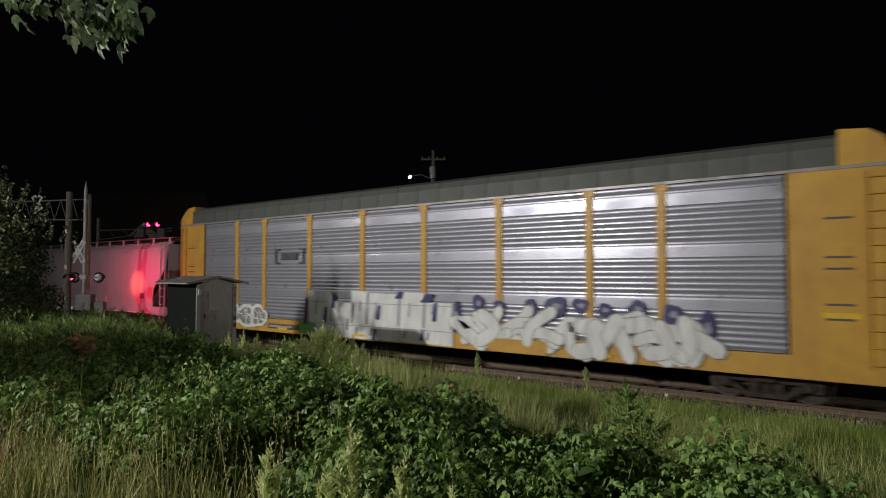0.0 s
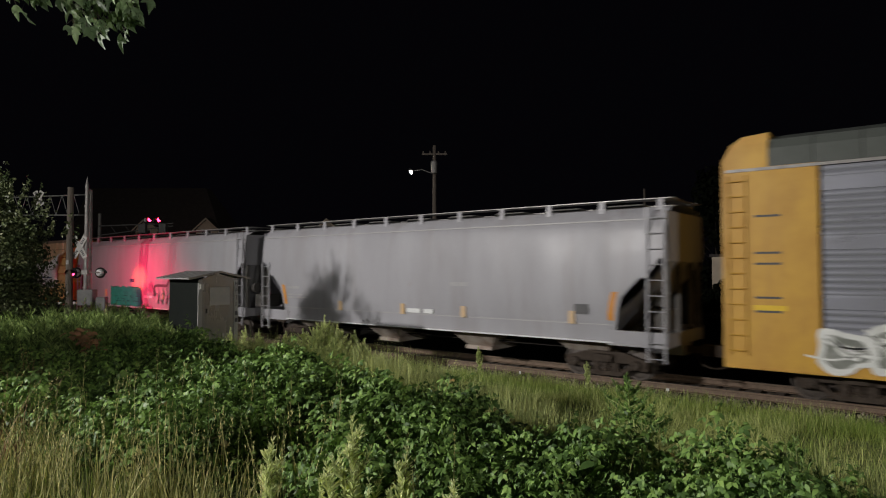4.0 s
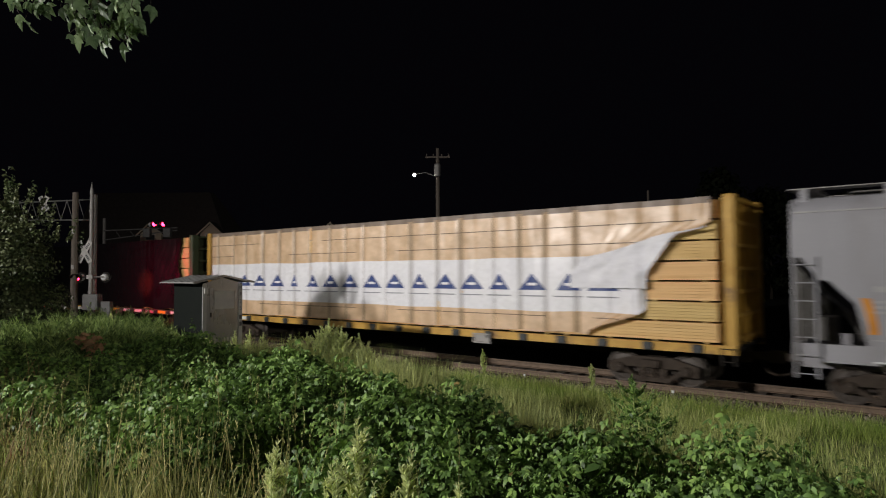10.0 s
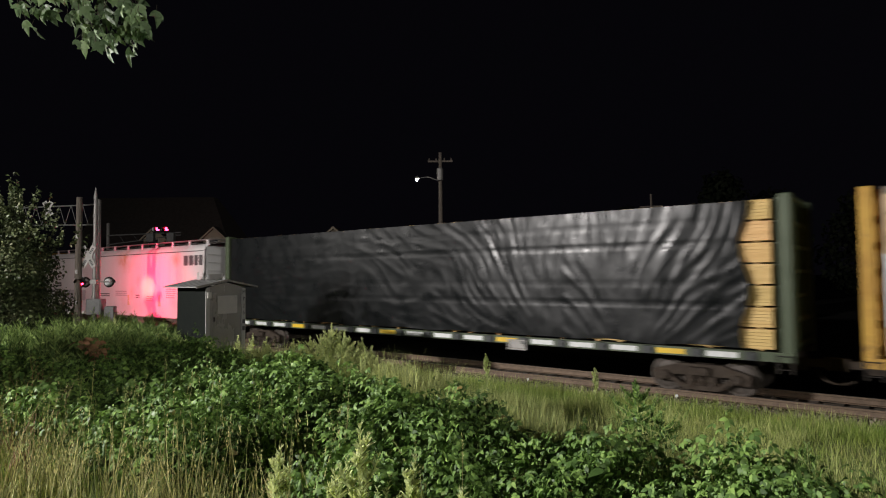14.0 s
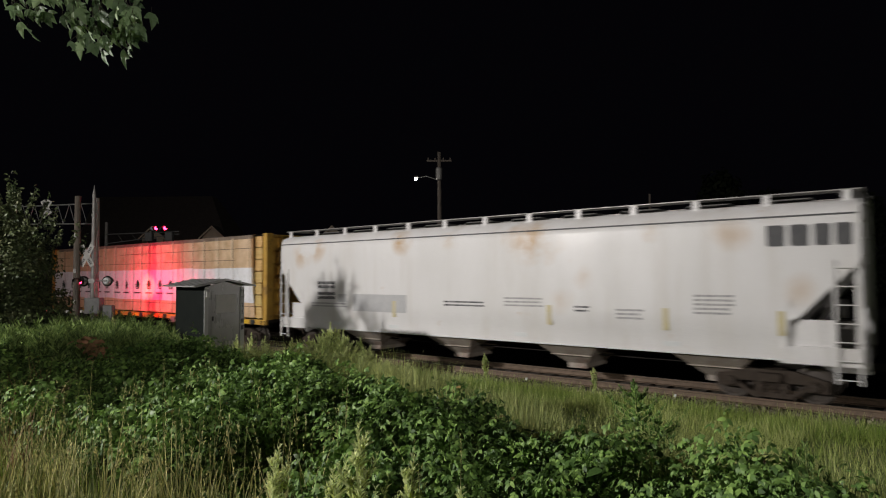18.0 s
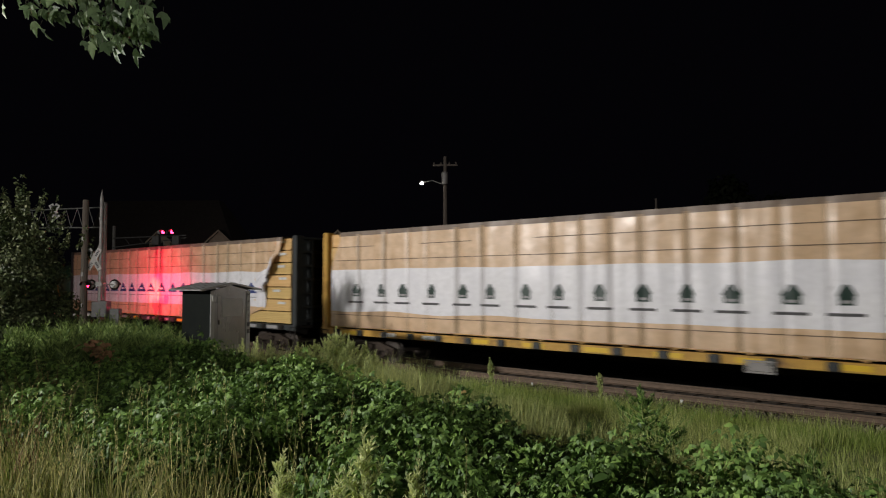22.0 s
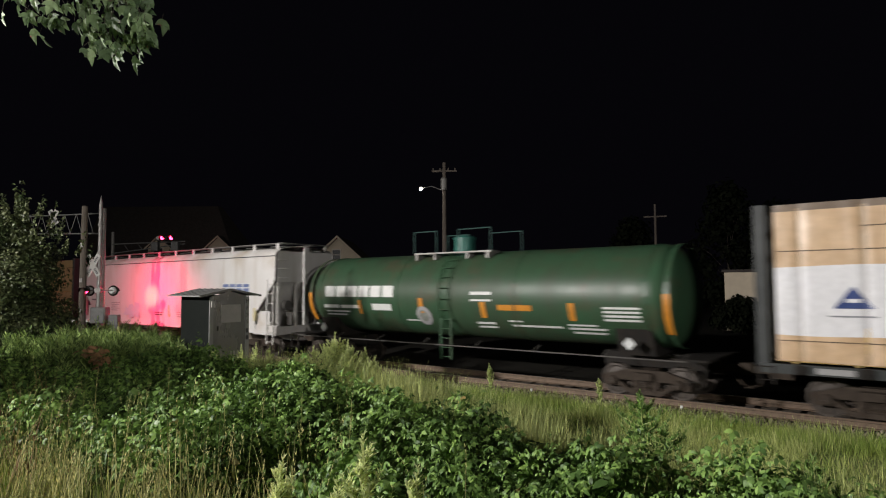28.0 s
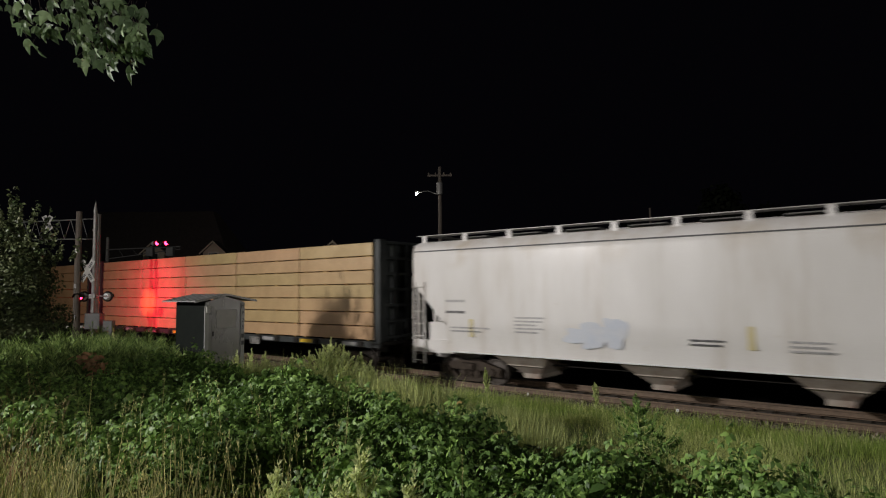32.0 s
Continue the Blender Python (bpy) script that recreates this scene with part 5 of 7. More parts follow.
for x, z, w, r, m in ((-130.9, 2.02, 2.2, 2, "print_pale"), (-124.4, 2.2, 1.6, 2, "print_dark"),
                      (-122.1, 2.35, 1.5, 3, "print_pale"), (-116.6, 2.5, 1.0, 5, "print_pale"), (-118.6, 2.1, .8, 3, "print_pale"), (-119.8, 2.15, .45, 2, "print_dark")):
    stencil(h3, x - o, z, w, r, M[m], .09 if r == 1 else .05, seed=int(-x))
for x in (-6.8, -3.9, 1.2, 5.6):
    s = Shape()
    s.box(x, x + .42, -1.53, -1.50, 1.20, 1.32)
    part("white_tape", s, M["white_tape"], h3)
s = Shape()
s.box(-128.62 - o, -126.05 - o, -1.611, -1.6, 1.75, 2.36)
part("paint_patch", s, M["patch"], h3, "grey painted-over patch")
for x in (-126.6, -120.6, -117.3, -114.7):
    s = Shape()
    s.box(x - o - .07, x - o + .07, -1.612, -1.55, 1.6, 2.15)
    part("reflective_strip", s, M["faded_strip"], h3)

build_flatcar(-145.35, 11.36, "yellow centerbeam flatcar with yellow strips", M["cb_yellow"], M["cb_dark"], [(x, M["white_tape"] if k in (1, 2) else M["yellow"]) for k, x in enumerate(frange(-9.8, 9.8, 1.9))], 3)
build_load(-145.35, 11.36, "stacked lumber in tan and white wrap with dark green prints", M["lumber"], "print", 33, lambda z: -134.85 + 145.35, "green",
           lambda z: -156.2 + .45 * smooth01(z, 3.3, 4.7) + 145.35)
build_flatcar(-169.65, 11.3, "dark centerbeam flatcar with reflective strips", M["cb_dark"], M["black"], tape(11.3, M["print_pale"], M["yellow"], 1.5, 3), 4)
build_load(-169.65, 11.3, "stacked lumber in loose tan and white wrap with blue triangle prints", M["lumber"], "print", 44,
           lambda z: -161.75 + 1.35 * smooth01(z, 1.4, 1.95) + .75 * smooth01(z, 2.8, 3.8) + .5 * smooth01(z, 3.8, 4.7) + 169.65, "blue")
build_tank(-190.3, 8.1)

h4 = build_hopper(-208.86, 9.53, "pale cream covered hopper railcar with faded blue graffiti", M["hop_pale"], "angular", (-214.4, -210.4, -206.4, -202.3), 4, .17)
o = -208.86
s = Shape()
for k in range(4):
    for z in (2.80, 2.99):
        s.box(-203.15 + k * .52 - o, -202.72 + k * .52 - o, -1.611, -1.6, z, z + .14, 0)
s.box(-203.2 - o, -201.1 - o, -1.606, -1.6, 2.76, 3.17, 1)
part("emblem", s, [M["logo_faded"], M["print_white"]], h4, "faded blue bars on a white panel")
s = Shape()
for k, (x, z, a, b) in enumerate(((-211.9, 1.75, .4, .35), (-211.3, 1.85, .3, .4), (-212.4, 1.7, .4, .2))):
    blob(s, x - o, z, a, b, -1.611 - .001 * k, 90 + k, .2)
part("graffiti", s, M["g_sky"], h4, "faded pale blue sprayed patch")
for x, z, w, r, m in ((-217.0, 2.7, .8, 1, "print_pale"), (-217.0, 2.35, .8, 1, "print_dark"), (-216.8, 1.85, 1.6, 2, "print_pale"), (-214.4, 2.2, 1.0, 5, "print_pale"), (-209.4, 1.75, 1.0, 2, "print_dark"),
                      (-207.2, 1.8, 1.0, 3, "print_pale"), (-205.3, 1.95, 1.4, 5, "print_pale"), (-202.2, 2.05, 1.2, 5, "print_pale"), (-203.8, 1.8, .5, 2, "print_dark")):
    stencil(h4, x - o, z, w, r, M[m], .08 if r == 1 else .05, seed=int(-x) + 3)
for x in (-216.0, -208.0, -204.3, -200.75):
    s = Shape()
    s.box(x - o - .08, x - o + .08, -1.612, -1.55, 1.55, 2.1)
    part("reflective_strip", s, M["faded_strip"], h4)

for mid in (-231.2, -255.1):
    build_flatcar(mid, 11.3, "dark centerbeam flatcar carrying plain wrapped lumber", M["cb_dark"], M["black"], tape(11.3, M["print_pale"], M["yellow"], 2.4, 4), 5)
    build_load(mid, 11.3, "stacked tan-wrapped lumber packages without a cover sheet", M["kraft_pkg"], None, int(-mid))


# ---- the ground, the track and the crossing ----
TURN = 37.7                                   # the road crosses the track at this angle
U = Vector((math.cos(radians(TURN)), math.sin(radians(TURN)), 0))
V = Vector((-U.y, U.x, 0))


def spot(depth, side, z=0.0):
    """A place given by its distance along the road's direction and across it."""
    p = depth * V + side * U
    return Vector((p.x, p.y, z))


EDGE_X = [-30, -20, -12.4, -9.4, -6.5, -4.4, -2.45, -1.2, -.4, 3, 8]      # where the brambles end
EDGE_Y = [6.0, 6.2, 6.7, 7.2, 7.0, 6.1, 5.85, 5.6, 5.5, 5.2, 5.0]


def gz(x, y):
    """Height of the ground: a bank under the camera, falling to the track."""
    foot = float(np.interp(x, EDGE_X, EDGE_Y)) - .5
    bank = .80 - .97 * smooth01(y, foot, foot + 4.2)
    bank -= .45 * smooth01(-x, 9, 22) * smooth01(-y, -9, -2)
    if y > 14.6:
        bank = -.17 - .28 * smooth01(y, 14.6, 15.4)
    if y > 19.6:
        bank = -.45 + .35 * smooth01(y, 19.6, 24)
    return bank + .05 * nz(x * .35, y * .35, 2) * (1 if y < 14 else .3)


us = [-1500, -500, -200, -120, -90] + frange(-70, -36, 2) + frange(-35, 12, .5) + [14, 18, 25, 40, 80, 200, 500, 1500]
vs = [-1500, -300, -100, -60, -40, -30] + frange(-24, -4, 2) + frange(-3, 26, .5) + [30, 40, 60, 100, 300, 1500]
s = Shape()
# from y 15.4 on the ground is coloured near black against the lamps' light
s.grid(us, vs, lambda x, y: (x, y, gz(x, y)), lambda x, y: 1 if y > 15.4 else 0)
tagged(part("ground", s, [M["soil"], M["darkened_ground"]], smooth=True), "dark weedy soil of the trackside bank", "ground", kind="structure")

s = Shape()
bed = [(15.2, -.50), (15.9, -.33), (19.0, -.33), (19.8, -.50)]
s.prism(bed[::-1], -220, 80, "x")
tagged(part("ballast_bed", s, M["ballast"]), "grey crushed-stone ballast bed under the track", "ballast", kind="structure")

prof = [(-.075, -.185), (.075, -.185), (.075, -.172), (.012, -.155), (.010, -.06), (.037, -.045), (.037, -.008), (.030, 0), (-.030, 0), (-.037, -.008), (-.037, -.045), (-.010, -.06), (-.012, -.155), (-.075, -.172)]
for side in (-1, 1):
    y = TRACK + side * .755
    s = Shape()
    s.prism([(y + a, RAIL + b) for a, b in prof], -220, 80, "x")
    ob = part("rail", s, M["rail"])
    tagged(ob, "rusty brown steel rail with a worn bright head", "rail", "rails of the track")
    s = Shape()
    s.box(-220, 80, y - .027, y + .027, RAIL + .001, RAIL + .003)
    part("railhead", s, M["rail_top"], ob)

tie = Shape()
tie.cbox(-.115, .115, -1.30, 1.30, -.32, -.182, .012)
tie = tie.mesh("tie", M["tie"])
plate = Shape()
plate.box(-.09, .09, -.18, .18, -.184, -.172)
for a in (-.06, .06):
    plate.box(a - .012, a + .012, -.11, -.08, -.18, -.145)
    plate.box(a - .012, a + .012, .08, .11, -.18, -.145)
plate = plate.mesh("tie_plate", M["rail"])
rng = random.Random(4)
track = thing("track_ties", "weathered wooden railway ties half sunk in ballast", "railway ties", (0, TRACK, RAIL))
for k, x in enumerate(frange(-62, 10, .52)):
    t_ = part("tie", tie, None, track, at=pose(x + rng.uniform(-.03, .03), rng.uniform(-.06, .06), rng.uniform(-.012, .01), 0, 0, rng.uniform(-1.5, 1.5)))
    if x > -32:
        part("tie_plate", plate, None, t_, at=(0, -.755, 0))

# loose ballast stones along the near shoulder
rng = np.random.default_rng(3)
base = np.array([(1, 0, 0), (-1, 0, 0), (0, 1, 0), (0, -1, 0), (0, 0, 1), (0, 0, -1)], float)
tri = [(0, 2, 4), (2, 1, 4), (1, 3, 4), (3, 0, 4), (2, 0, 5), (1, 2, 5), (3, 1, 5), (0, 3, 5)]
s = Shape()
for k in range(5200):
    x = 8 - 46 * rng.random() ** 1.3
    y = 15.15 + 1.5 * rng.random()
    r = rng.uniform(.02, .05)
    z = -.50 + .17 * min(1, max(0, (y - 15.2) / .7)) + .01
    pts = base * r * rng.uniform(.6, 1.2, (6, 3)) + rng.normal(0, r * .25, (6, 3)) + (x, y, z + .5 * r)
    s.add(pts, tri)
tagged(part("ballast_stones", s, M["stone"]), "loose grey and brown ballast stones", "stones", kind="stuff")

s = Shape()
s.box(-3.9, 3.9, -70, 90, -.36, -.118)
road = part("road", s, M["asphalt"], at=pose(*(Vector((-30.4, 12.5, 0)) - 5.2 * U), 0, 0, TURN))
tagged(road, "dark asphalt road over the railway crossing", "road", kind="structure")

for x, y, z, r in ((-5.35, 16.35, -.30, .035), (-9.75, 16.35, -.30, .03)):
    ob = thing("rail_marker", "small white reflective marker beside the rail", "marker", (x, y, z), "white markers beside the rail")
    s = Shape()
    s.cbox(-r, r, -.02, .02, .06, .13, .006)
    part("reflector", s, M["white_tape"], ob)
    s = Shape()
    s.box(-.012, .012, -.01, .01, -.04, .07)
    part("stake", s, M["alu"], ob)

# -- near side crossing signal, in its own frame turned with the road
mast = thing("crossing_signal", "aluminium crossing signal mast with crossbuck and red flashers", "crossing signal", pose(-30.35, 12.5, gz(-30.35, 12.5), 0, 0, TURN))
g0 = gz(-30.35, 12.5)
s = Shape()
s.lathe([(.17, 0), (.17, .25), (.10, .35), (.095, 2.2), (.12, 2.2), (.12, 2.28), (.092, 2.28), (.09, 4.6), (.12, 4.6), (.12, 4.7), (.088, 4.7), (.085, 5.9), (.115, 5.9), (.115, 6.0), (.085, 6.02), (.08, 6.75 - g0), (.06, 6.85 - g0), (.0, 7.2 - g0)], (0, 0, 0), "z", 16)
part("mast_pole", s, M["alu"], mast)


def crossbuck(parent, x, y, z, size, name="crossbuck"):
    s = Shape()
    for a in (61, -61):
        c, q = math.cos(radians(a)), math.sin(radians(a))
        w = .115
        pts = [(-size, -w), (size, -w), (size, w), (-size, w)]
        off = .012 if a > 0 else 0
        s.prism([(x + u * c - v * q, z + u * q + v * c) for u, v in pts], y - .01 - off, y - off)
    ob = part(name, s, M["white_paint"], parent, "white crossbuck boards")
    s = Shape()
    for a in (61, -61):
        c, q = math.cos(radians(a)), math.sin(radians(a))
        for lo, hi in ((-size * .86, -size * .3), (size * .3, size * .86)):
            n = 4
            for k in range(n):
                u0 = lo + (hi - lo) * k / n
                u1 = u0 + (hi - lo) / n * .65
                s.add([(x + u * c - v * q, y - .028, z + u * q + v * c) for u, v in ((u0, -.05), (u1, -.05), (u1, .05), (u0, .05))], [(0, 1, 2, 3)])
    tagged(part("lettering_bars", s, M["print_dark"], ob), kind="stuff")
    return ob


crossbuck(mast, -.22, -.13, 3.93 - g0, .55)


def flasher(parent, x, y, z, away):
    """A lamp unit on the cross arm: round black target, hood and housing; away: it shines from the camera."""
    d = 1 if away else -1
    s = Shape()
    s.lathe([(0, -.12 * d), (.12, -.11 * d), (.165, -.03 * d), (.17, .06 * d)], (x, y, z), "y", 18)
    ob = part("lamp_housing", s, M["white_tape"] if away else M["black"], parent)
    s = Shape()
    s.lathe([(.15, .06 * d), (.24, .062 * d), (.25, .07 * d), (.15, .075 * d)], (x, y, z), "y", 24)
    part("target_disc", s, M["black"], ob)
    s = Shape()
    s.lathe([(0, .10 * d), (.08, .095 * d), (.14, .07 * d)], (x, y, z), "y", 18)
    part("red_lens", s, M["lens_red"], ob, "glowing red lens")
    s = Shape()
    s.grid([.07 * d, .36 * d], frange(-.2, math.pi + .2, .3), lambda h, a: (x + .15 * math.cos(a), y + h, z + .15 * math.sin(a)))
    part("hood", s, M["black"], ob)


fz = 2.78 - g0
s = Shape()
s.tube((-.62, 0, fz), (.62, 0, fz), .03, n=8)
s.box(-.14, .14, -.12, .12, fz - .1, fz + .1)
part("cross_arm", s, M["alu"], mast)
flasher(mast, .55, .16, fz - .02, True)
flasher(mast, -.55, .16, fz - .02, True)
flasher(mast, -.50, -.16, fz - .02, False)
s = Shape()
s.cbox(-.26, .44, -.22, .22, 1.28 - g0, 2.0 - g0, .02)
s.box(-.2, .38, -.235, -.22, 1.36 - g0, 1.9 - g0)
part("gate_mechanism", s, M["gear_grey"], mast)
s = Shape()
s.cbox(.55, .98, -.15, .15, 1.15 - g0, 1.66 - g0, .02)
s.box(.6, .93, -.1, .1, 0, 1.15 - g0)
part("junction_box", s, M["gear_grey"], mast)
gate = thing("crossing_gate_arm", "lowered striped crossing gate arm with small red lamps", "gate arm", pose(-30.35, 12.5, 0, 0, 0, TURN))
s = Shape()
for k in range(18):
    x = -.35 - k * .42
    s.box(x - .42, x, .24, .28, 1.31 - .002 * k, 1.43 - .004 * k, k % 2)
part("arm", s, [M["white_paint"], M["red_stripe"]], gate)
s = Shape()
s.box(-.4, .8, .22, .30, 1.28, 1.46)
s.cbox(.5, .8, .1, .42, 1.2, 1.55, .03)
s.box(-.1, .1, .10, .30, g0 - .05, 1.3)
part("counterweight", s, M["alu"], gate)
for x in (-1.0, -2.2, -4.4):
    s = Shape()
    s.lathe([(0, 1.62), (.05, 1.60), (.06, 1.55), (.06, 1.44)], (x, .26, -.12), "z", 12)
    part("arm_lamp", s, M["lens_dim"], gate, "small glowing red lamp")

cant = thing("cantilever_truss", "galvanised cantilever truss with a second crossbuck", "signal truss", pose(-30.35, 12.5, 0, 0, 0, TURN))
s = Shape()
for y in (.3,):
    s.tube((-.1, y, 6.38), (-6.5, y, 6.15), .032, n=7)
    s.tube((-.1, y, 5.43), (-6.5, y, 5.43), .032, n=7)
part("chord", s, M["gear_grey"], cant)
for k in range(11):
    s = Shape()
    x = -.5 - k * .55
    s.tube((x, .3, 5.43), (x - .28, .3, 6.34), .014, n=6)
    s.tube((x - .28, .3, 6.34), (x - .55, .3, 5.43), .014, n=6)
    part("lattice_bar", s, M["gear_grey"], cant)
s = Shape()
s.lathe([(.2, gz(-30.2, 12.9)), (.13, .5), (.10, 6.6), (0, 6.62)], (-.02, .30, 0), "z", 14)
part("mast_pole", s, M["alu"], cant)
crossbuck(cant, -2.35, .2, 6.20, .36)

pole = thing("utility_pole", "weathered wooden pole beside the crossing signal", "pole", pose(-30.35, 12.5, gz(-30.8, 12) - .1, 0, 0, TURN))
s = Shape()
s.lathe([(.17, 0), (.15, 3), (.125, 6.9), (.0, 6.92)], (-.60, -.25, 0), "z", 14)
part("pole_shaft", s, M["pole_wood"], pole)
for z in (2.0, 3.4, 5.0):
    s = Shape()
    s.box(-.66, -.54, -.42, -.385, z, z + .18)
    part("tag_plate", s, M["alu"], pole)

# -- far side flashers on their own cantilever
fx, fy = -43.2, 22.0
far = thing("far_crossing_signal", "far crossing signal with red flashers on a cantilever arm", "crossing signal", pose(fx, fy, 0, 0, 0, TURN))
s = Shape()
s.lathe([(.16, gz(-46, 20)), (.13, 1), (.11, 6.9), (0, 6.95)], (-3.9, .6, 0), "z", 12)
part("mast_pole", s, M["alu"], far)
s = Shape()
s.tube((-3.9, .5, 6.02), (1.4, .5, 6.20), .05, n=7)
s.tube((-3.9, .5, 5.35), (1.4, .5, 6.02), .04, n=7)
for x in (-3, -2, -1, 0, 1):
    s.tube((x, .5, 6.05 + .03 * x), (x + .3, .5, 5.85 + .1 * x), .025, n=6)
part("cantilever_arm", s, M["gear_grey"], far)
for x in (-.7, .75):
    s = Shape()
    s.cbox(x - .26, x + .26, .2, .55, 5.5, 6.15, .03)
    part("equipment_box", s, M["gear_grey"], far)
for x in (-.05, .60):
    flasher(far, x, .1, 6.42, False)
for x in (-.62, -.25):
    flasher(far, x, .7, 6.45, True)

# -- signal shed beside the track
shed = thing("signal_shed", "small metal railway equipment shed with a shallow gable roof", "shed", pose(-15.68, 9.50, .754) @ Matrix.Diagonal((.74, .74, .80, 1)))
b0 = (gz(-15.6, 9.5) - .15 - .754) / .80
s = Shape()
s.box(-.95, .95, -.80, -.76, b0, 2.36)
part("side_wall", s, M["shed_darkened"], shed, "sheet-metal wall with its darkness set in the colour")
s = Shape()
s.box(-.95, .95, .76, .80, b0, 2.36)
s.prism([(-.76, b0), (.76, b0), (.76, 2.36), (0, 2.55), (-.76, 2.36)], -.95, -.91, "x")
part("rear_wall", s, M["shed_darkened"], shed)
s = Shape()
s.prism([(-.76, b0), (.76, b0), (.76, 2.36), (0, 2.55), (-.76, 2.36)], .91, .95, "x")
part("gable_wall", s, M["gable_metal"], shed, "bare grey metal gable wall")
s = Shape()
s.box(.95, .965, -.52, .52, b0 + .25, 2.2)
part("shed_door", s, M["gable_metal"], shed)
s = Shape()
s.cbox(.962, .985, -.34, .46, 1.50, 2.10, .008)
part("door_panel", s, M["panel_pale"], shed, "pale plate on the upper door")
for y in (-.80, .65):
    s = Shape()
    s.box(.94, .985, y, y + .15, b0, 2.34)
    part("corner_trim", s, M["shed_grey"], shed)
for side in (-1, 1):
    s = Shape()
    a = [(0, 2.585), (side * 1.22, 2.375), (side * 1.22, 2.405), (0, 2.625)]
    s.prism(a[::-side], -1.2, 1.09, "x")
    panel = part("roof_panel", s, M["shed_roof"], shed)
    for x in frange(-1.1, 1.0, .42):
        s = Shape()
        s.prism([(0, 2.62), (side * 1.22, 2.40), (side * 1.22, 2.425), (0, 2.645)][::-side], x - .015, x + .015, "x")
        part("roof_seam", s, M["shed_roof"], panel)
s = Shape()
s.prism([(-1.24, 2.35), (0, 2.57), (1.24, 2.35), (1.24, 2.415), (0, 2.635), (-1.24, 2.415)], 1.09, 1.115, "x")
part("roof_edge", s, M["gable_metal"], shed, "pale metal roof edge")
s = Shape()
s.cbox(.985, 1.03, -.76, -.60, 2.02, 2.22, .015)
part("wall_lamp_box", s, M["white_paint"], shed)
for k in range(3):
    s = Shape()
    s.box(.966, .974, .05 + k * .13, .12 + k * .13, .30, .55)
    part("vent_slot", s, M["white_paint"], shed)
s = Shape()
s.cbox(.965, .99, -.5, -.44, 1.25, 1.4, .008)
part("door_handle", s, M["black"], shed)
for k, ch in enumerate("MP25"):
    me = lettering(ch, .19)
    me.materials.append(M["print_dark"])
    part("letter", me, None, shed, at=pose(.992, .725, 2.2 - .235 * k, 0, 0, 90))
for k in range(2):
    s = Shape()
    s.box(.986, .992, .67, .78, 1.2 - .235 * k - .07, 1.2 - .235 * k + .07)
    part("number_bar", s, M["print_dark"], shed)

# ---- beyond the track: houses, far lamp and trees ----
def window(parent, x, z, w, h, y=0.0):
    s = Shape()
    for a, b, c, d in ((-w / 2 - .1, w / 2 + .1, z - .1, z), (-w / 2 - .1, w / 2 + .1, z + h, z + h + .12), (-w / 2 - .1, -w / 2, z, z + h), (w / 2, w / 2 + .1, z, z + h), (-w / 2, w / 2, z + h / 2 - .03, z + h / 2 + .03)):
        s.box(x + a, x + b, y - .07, y + .02, c, d)
    ob = part("window", s, M["trim_white"], parent)
    s = Shape()
    s.box(x - w / 2, x + w / 2, y - .03, y - .015, z, z + h)
    part("pane", s, M["glass"], ob)


def siding(s, x0, x1, y, z0, z1, step=.16):
    z = z0
    while z < z1 - .01:
        s.prism([(y - .028, z), (y, z), (y, min(z + step, z1)), (y - .008, min(z + step, z1))], x0, x1, "x")
        z += step


def dormer(parent, x, w, z0, z1, peak, depth):
    d = Shape()
    d.box(x - w / 2, x + w / 2, .03, depth, z0, z1)
    d.prism([(x - w / 2, z1), (x + w / 2, z1), (x, peak - .12)], .03, depth)
    siding(d, x - w / 2, x + w / 2, .03, z0, z1)
    ob = part("dormer", d, M["tan_siding"], parent)
    for side in (-1, 1):
        d = Shape()
        a = [(x, peak - .1), (x + side * (w / 2 + .28), z1 - .22), (x + side * (w / 2 + .28), z1 - .08), (x, peak + .04)]
        d.prism(a[::-side], -.22, depth + .3)
        part("roof_slope", d, M["shingle"], ob)
        d = Shape()
        a = [(x, peak - .16), (x + side * (w / 2 + .26), z1 - .28), (x + side * (w / 2 + .26), z1 - .1), (x, peak + .02)]
        d.prism(a[::-side], -.26, -.22)
        part("bargeboard", d, M["tan_siding"], ob)
    return ob


house = thing("house", "dark two-storey house with a steep shingle roof and dormers", "house", pose(*spot(56, 0), 0, 0, TURN))
x0, x1 = -33.6, -20.4
s = Shape()
s.box(x0, x1, 0, 8, -.4, 5.0)
siding(s, x0, x1, 0, -.3, 4.9, .2)
part("wall", s, M["siding"], house)
s = Shape()
lower = [(x0 - .4, -.5), (x1 + .9, -.5), (x1 + .9, 8.5), (x0 - .4, 8.5)]
upper = [(x0 - .4, 3.4), (x1 - 2.4, 3.4), (x1 - 2.4, 4.7), (x0 - .4, 4.7)]
s.add([(a, b, 4.8) for a, b in lower] + [(a, b, 5.0) for a, b in lower] + [(a, b, 10.7) for a, b in upper],
      [(3, 2, 1, 0), (8, 9, 10, 11)] + [(k + i, k + (i + 1) % 4, k + 4 + (i + 1) % 4, k + 4 + i) for k in (0, 4) for i in range(4)])
part("roof", s, M["shingle"], house)
s = Shape()
s.box(x0 - .45, x1 + .45, -.62, -.5, 4.75, 5.02)
part("eaves_board", s, M["trim_white"], house)
for x, w in ((-21.4, 1.9), (-26.85, 1.9)):
    ob = dormer(house, x, w, 5.1, 6.55, 7.55, 2.2)
    window(house, x, 5.45, .8, 1.0)
for x in (-32, -29.2, -26, -22.4):
    window(house, x, 1.4, 1.1, 1.6)

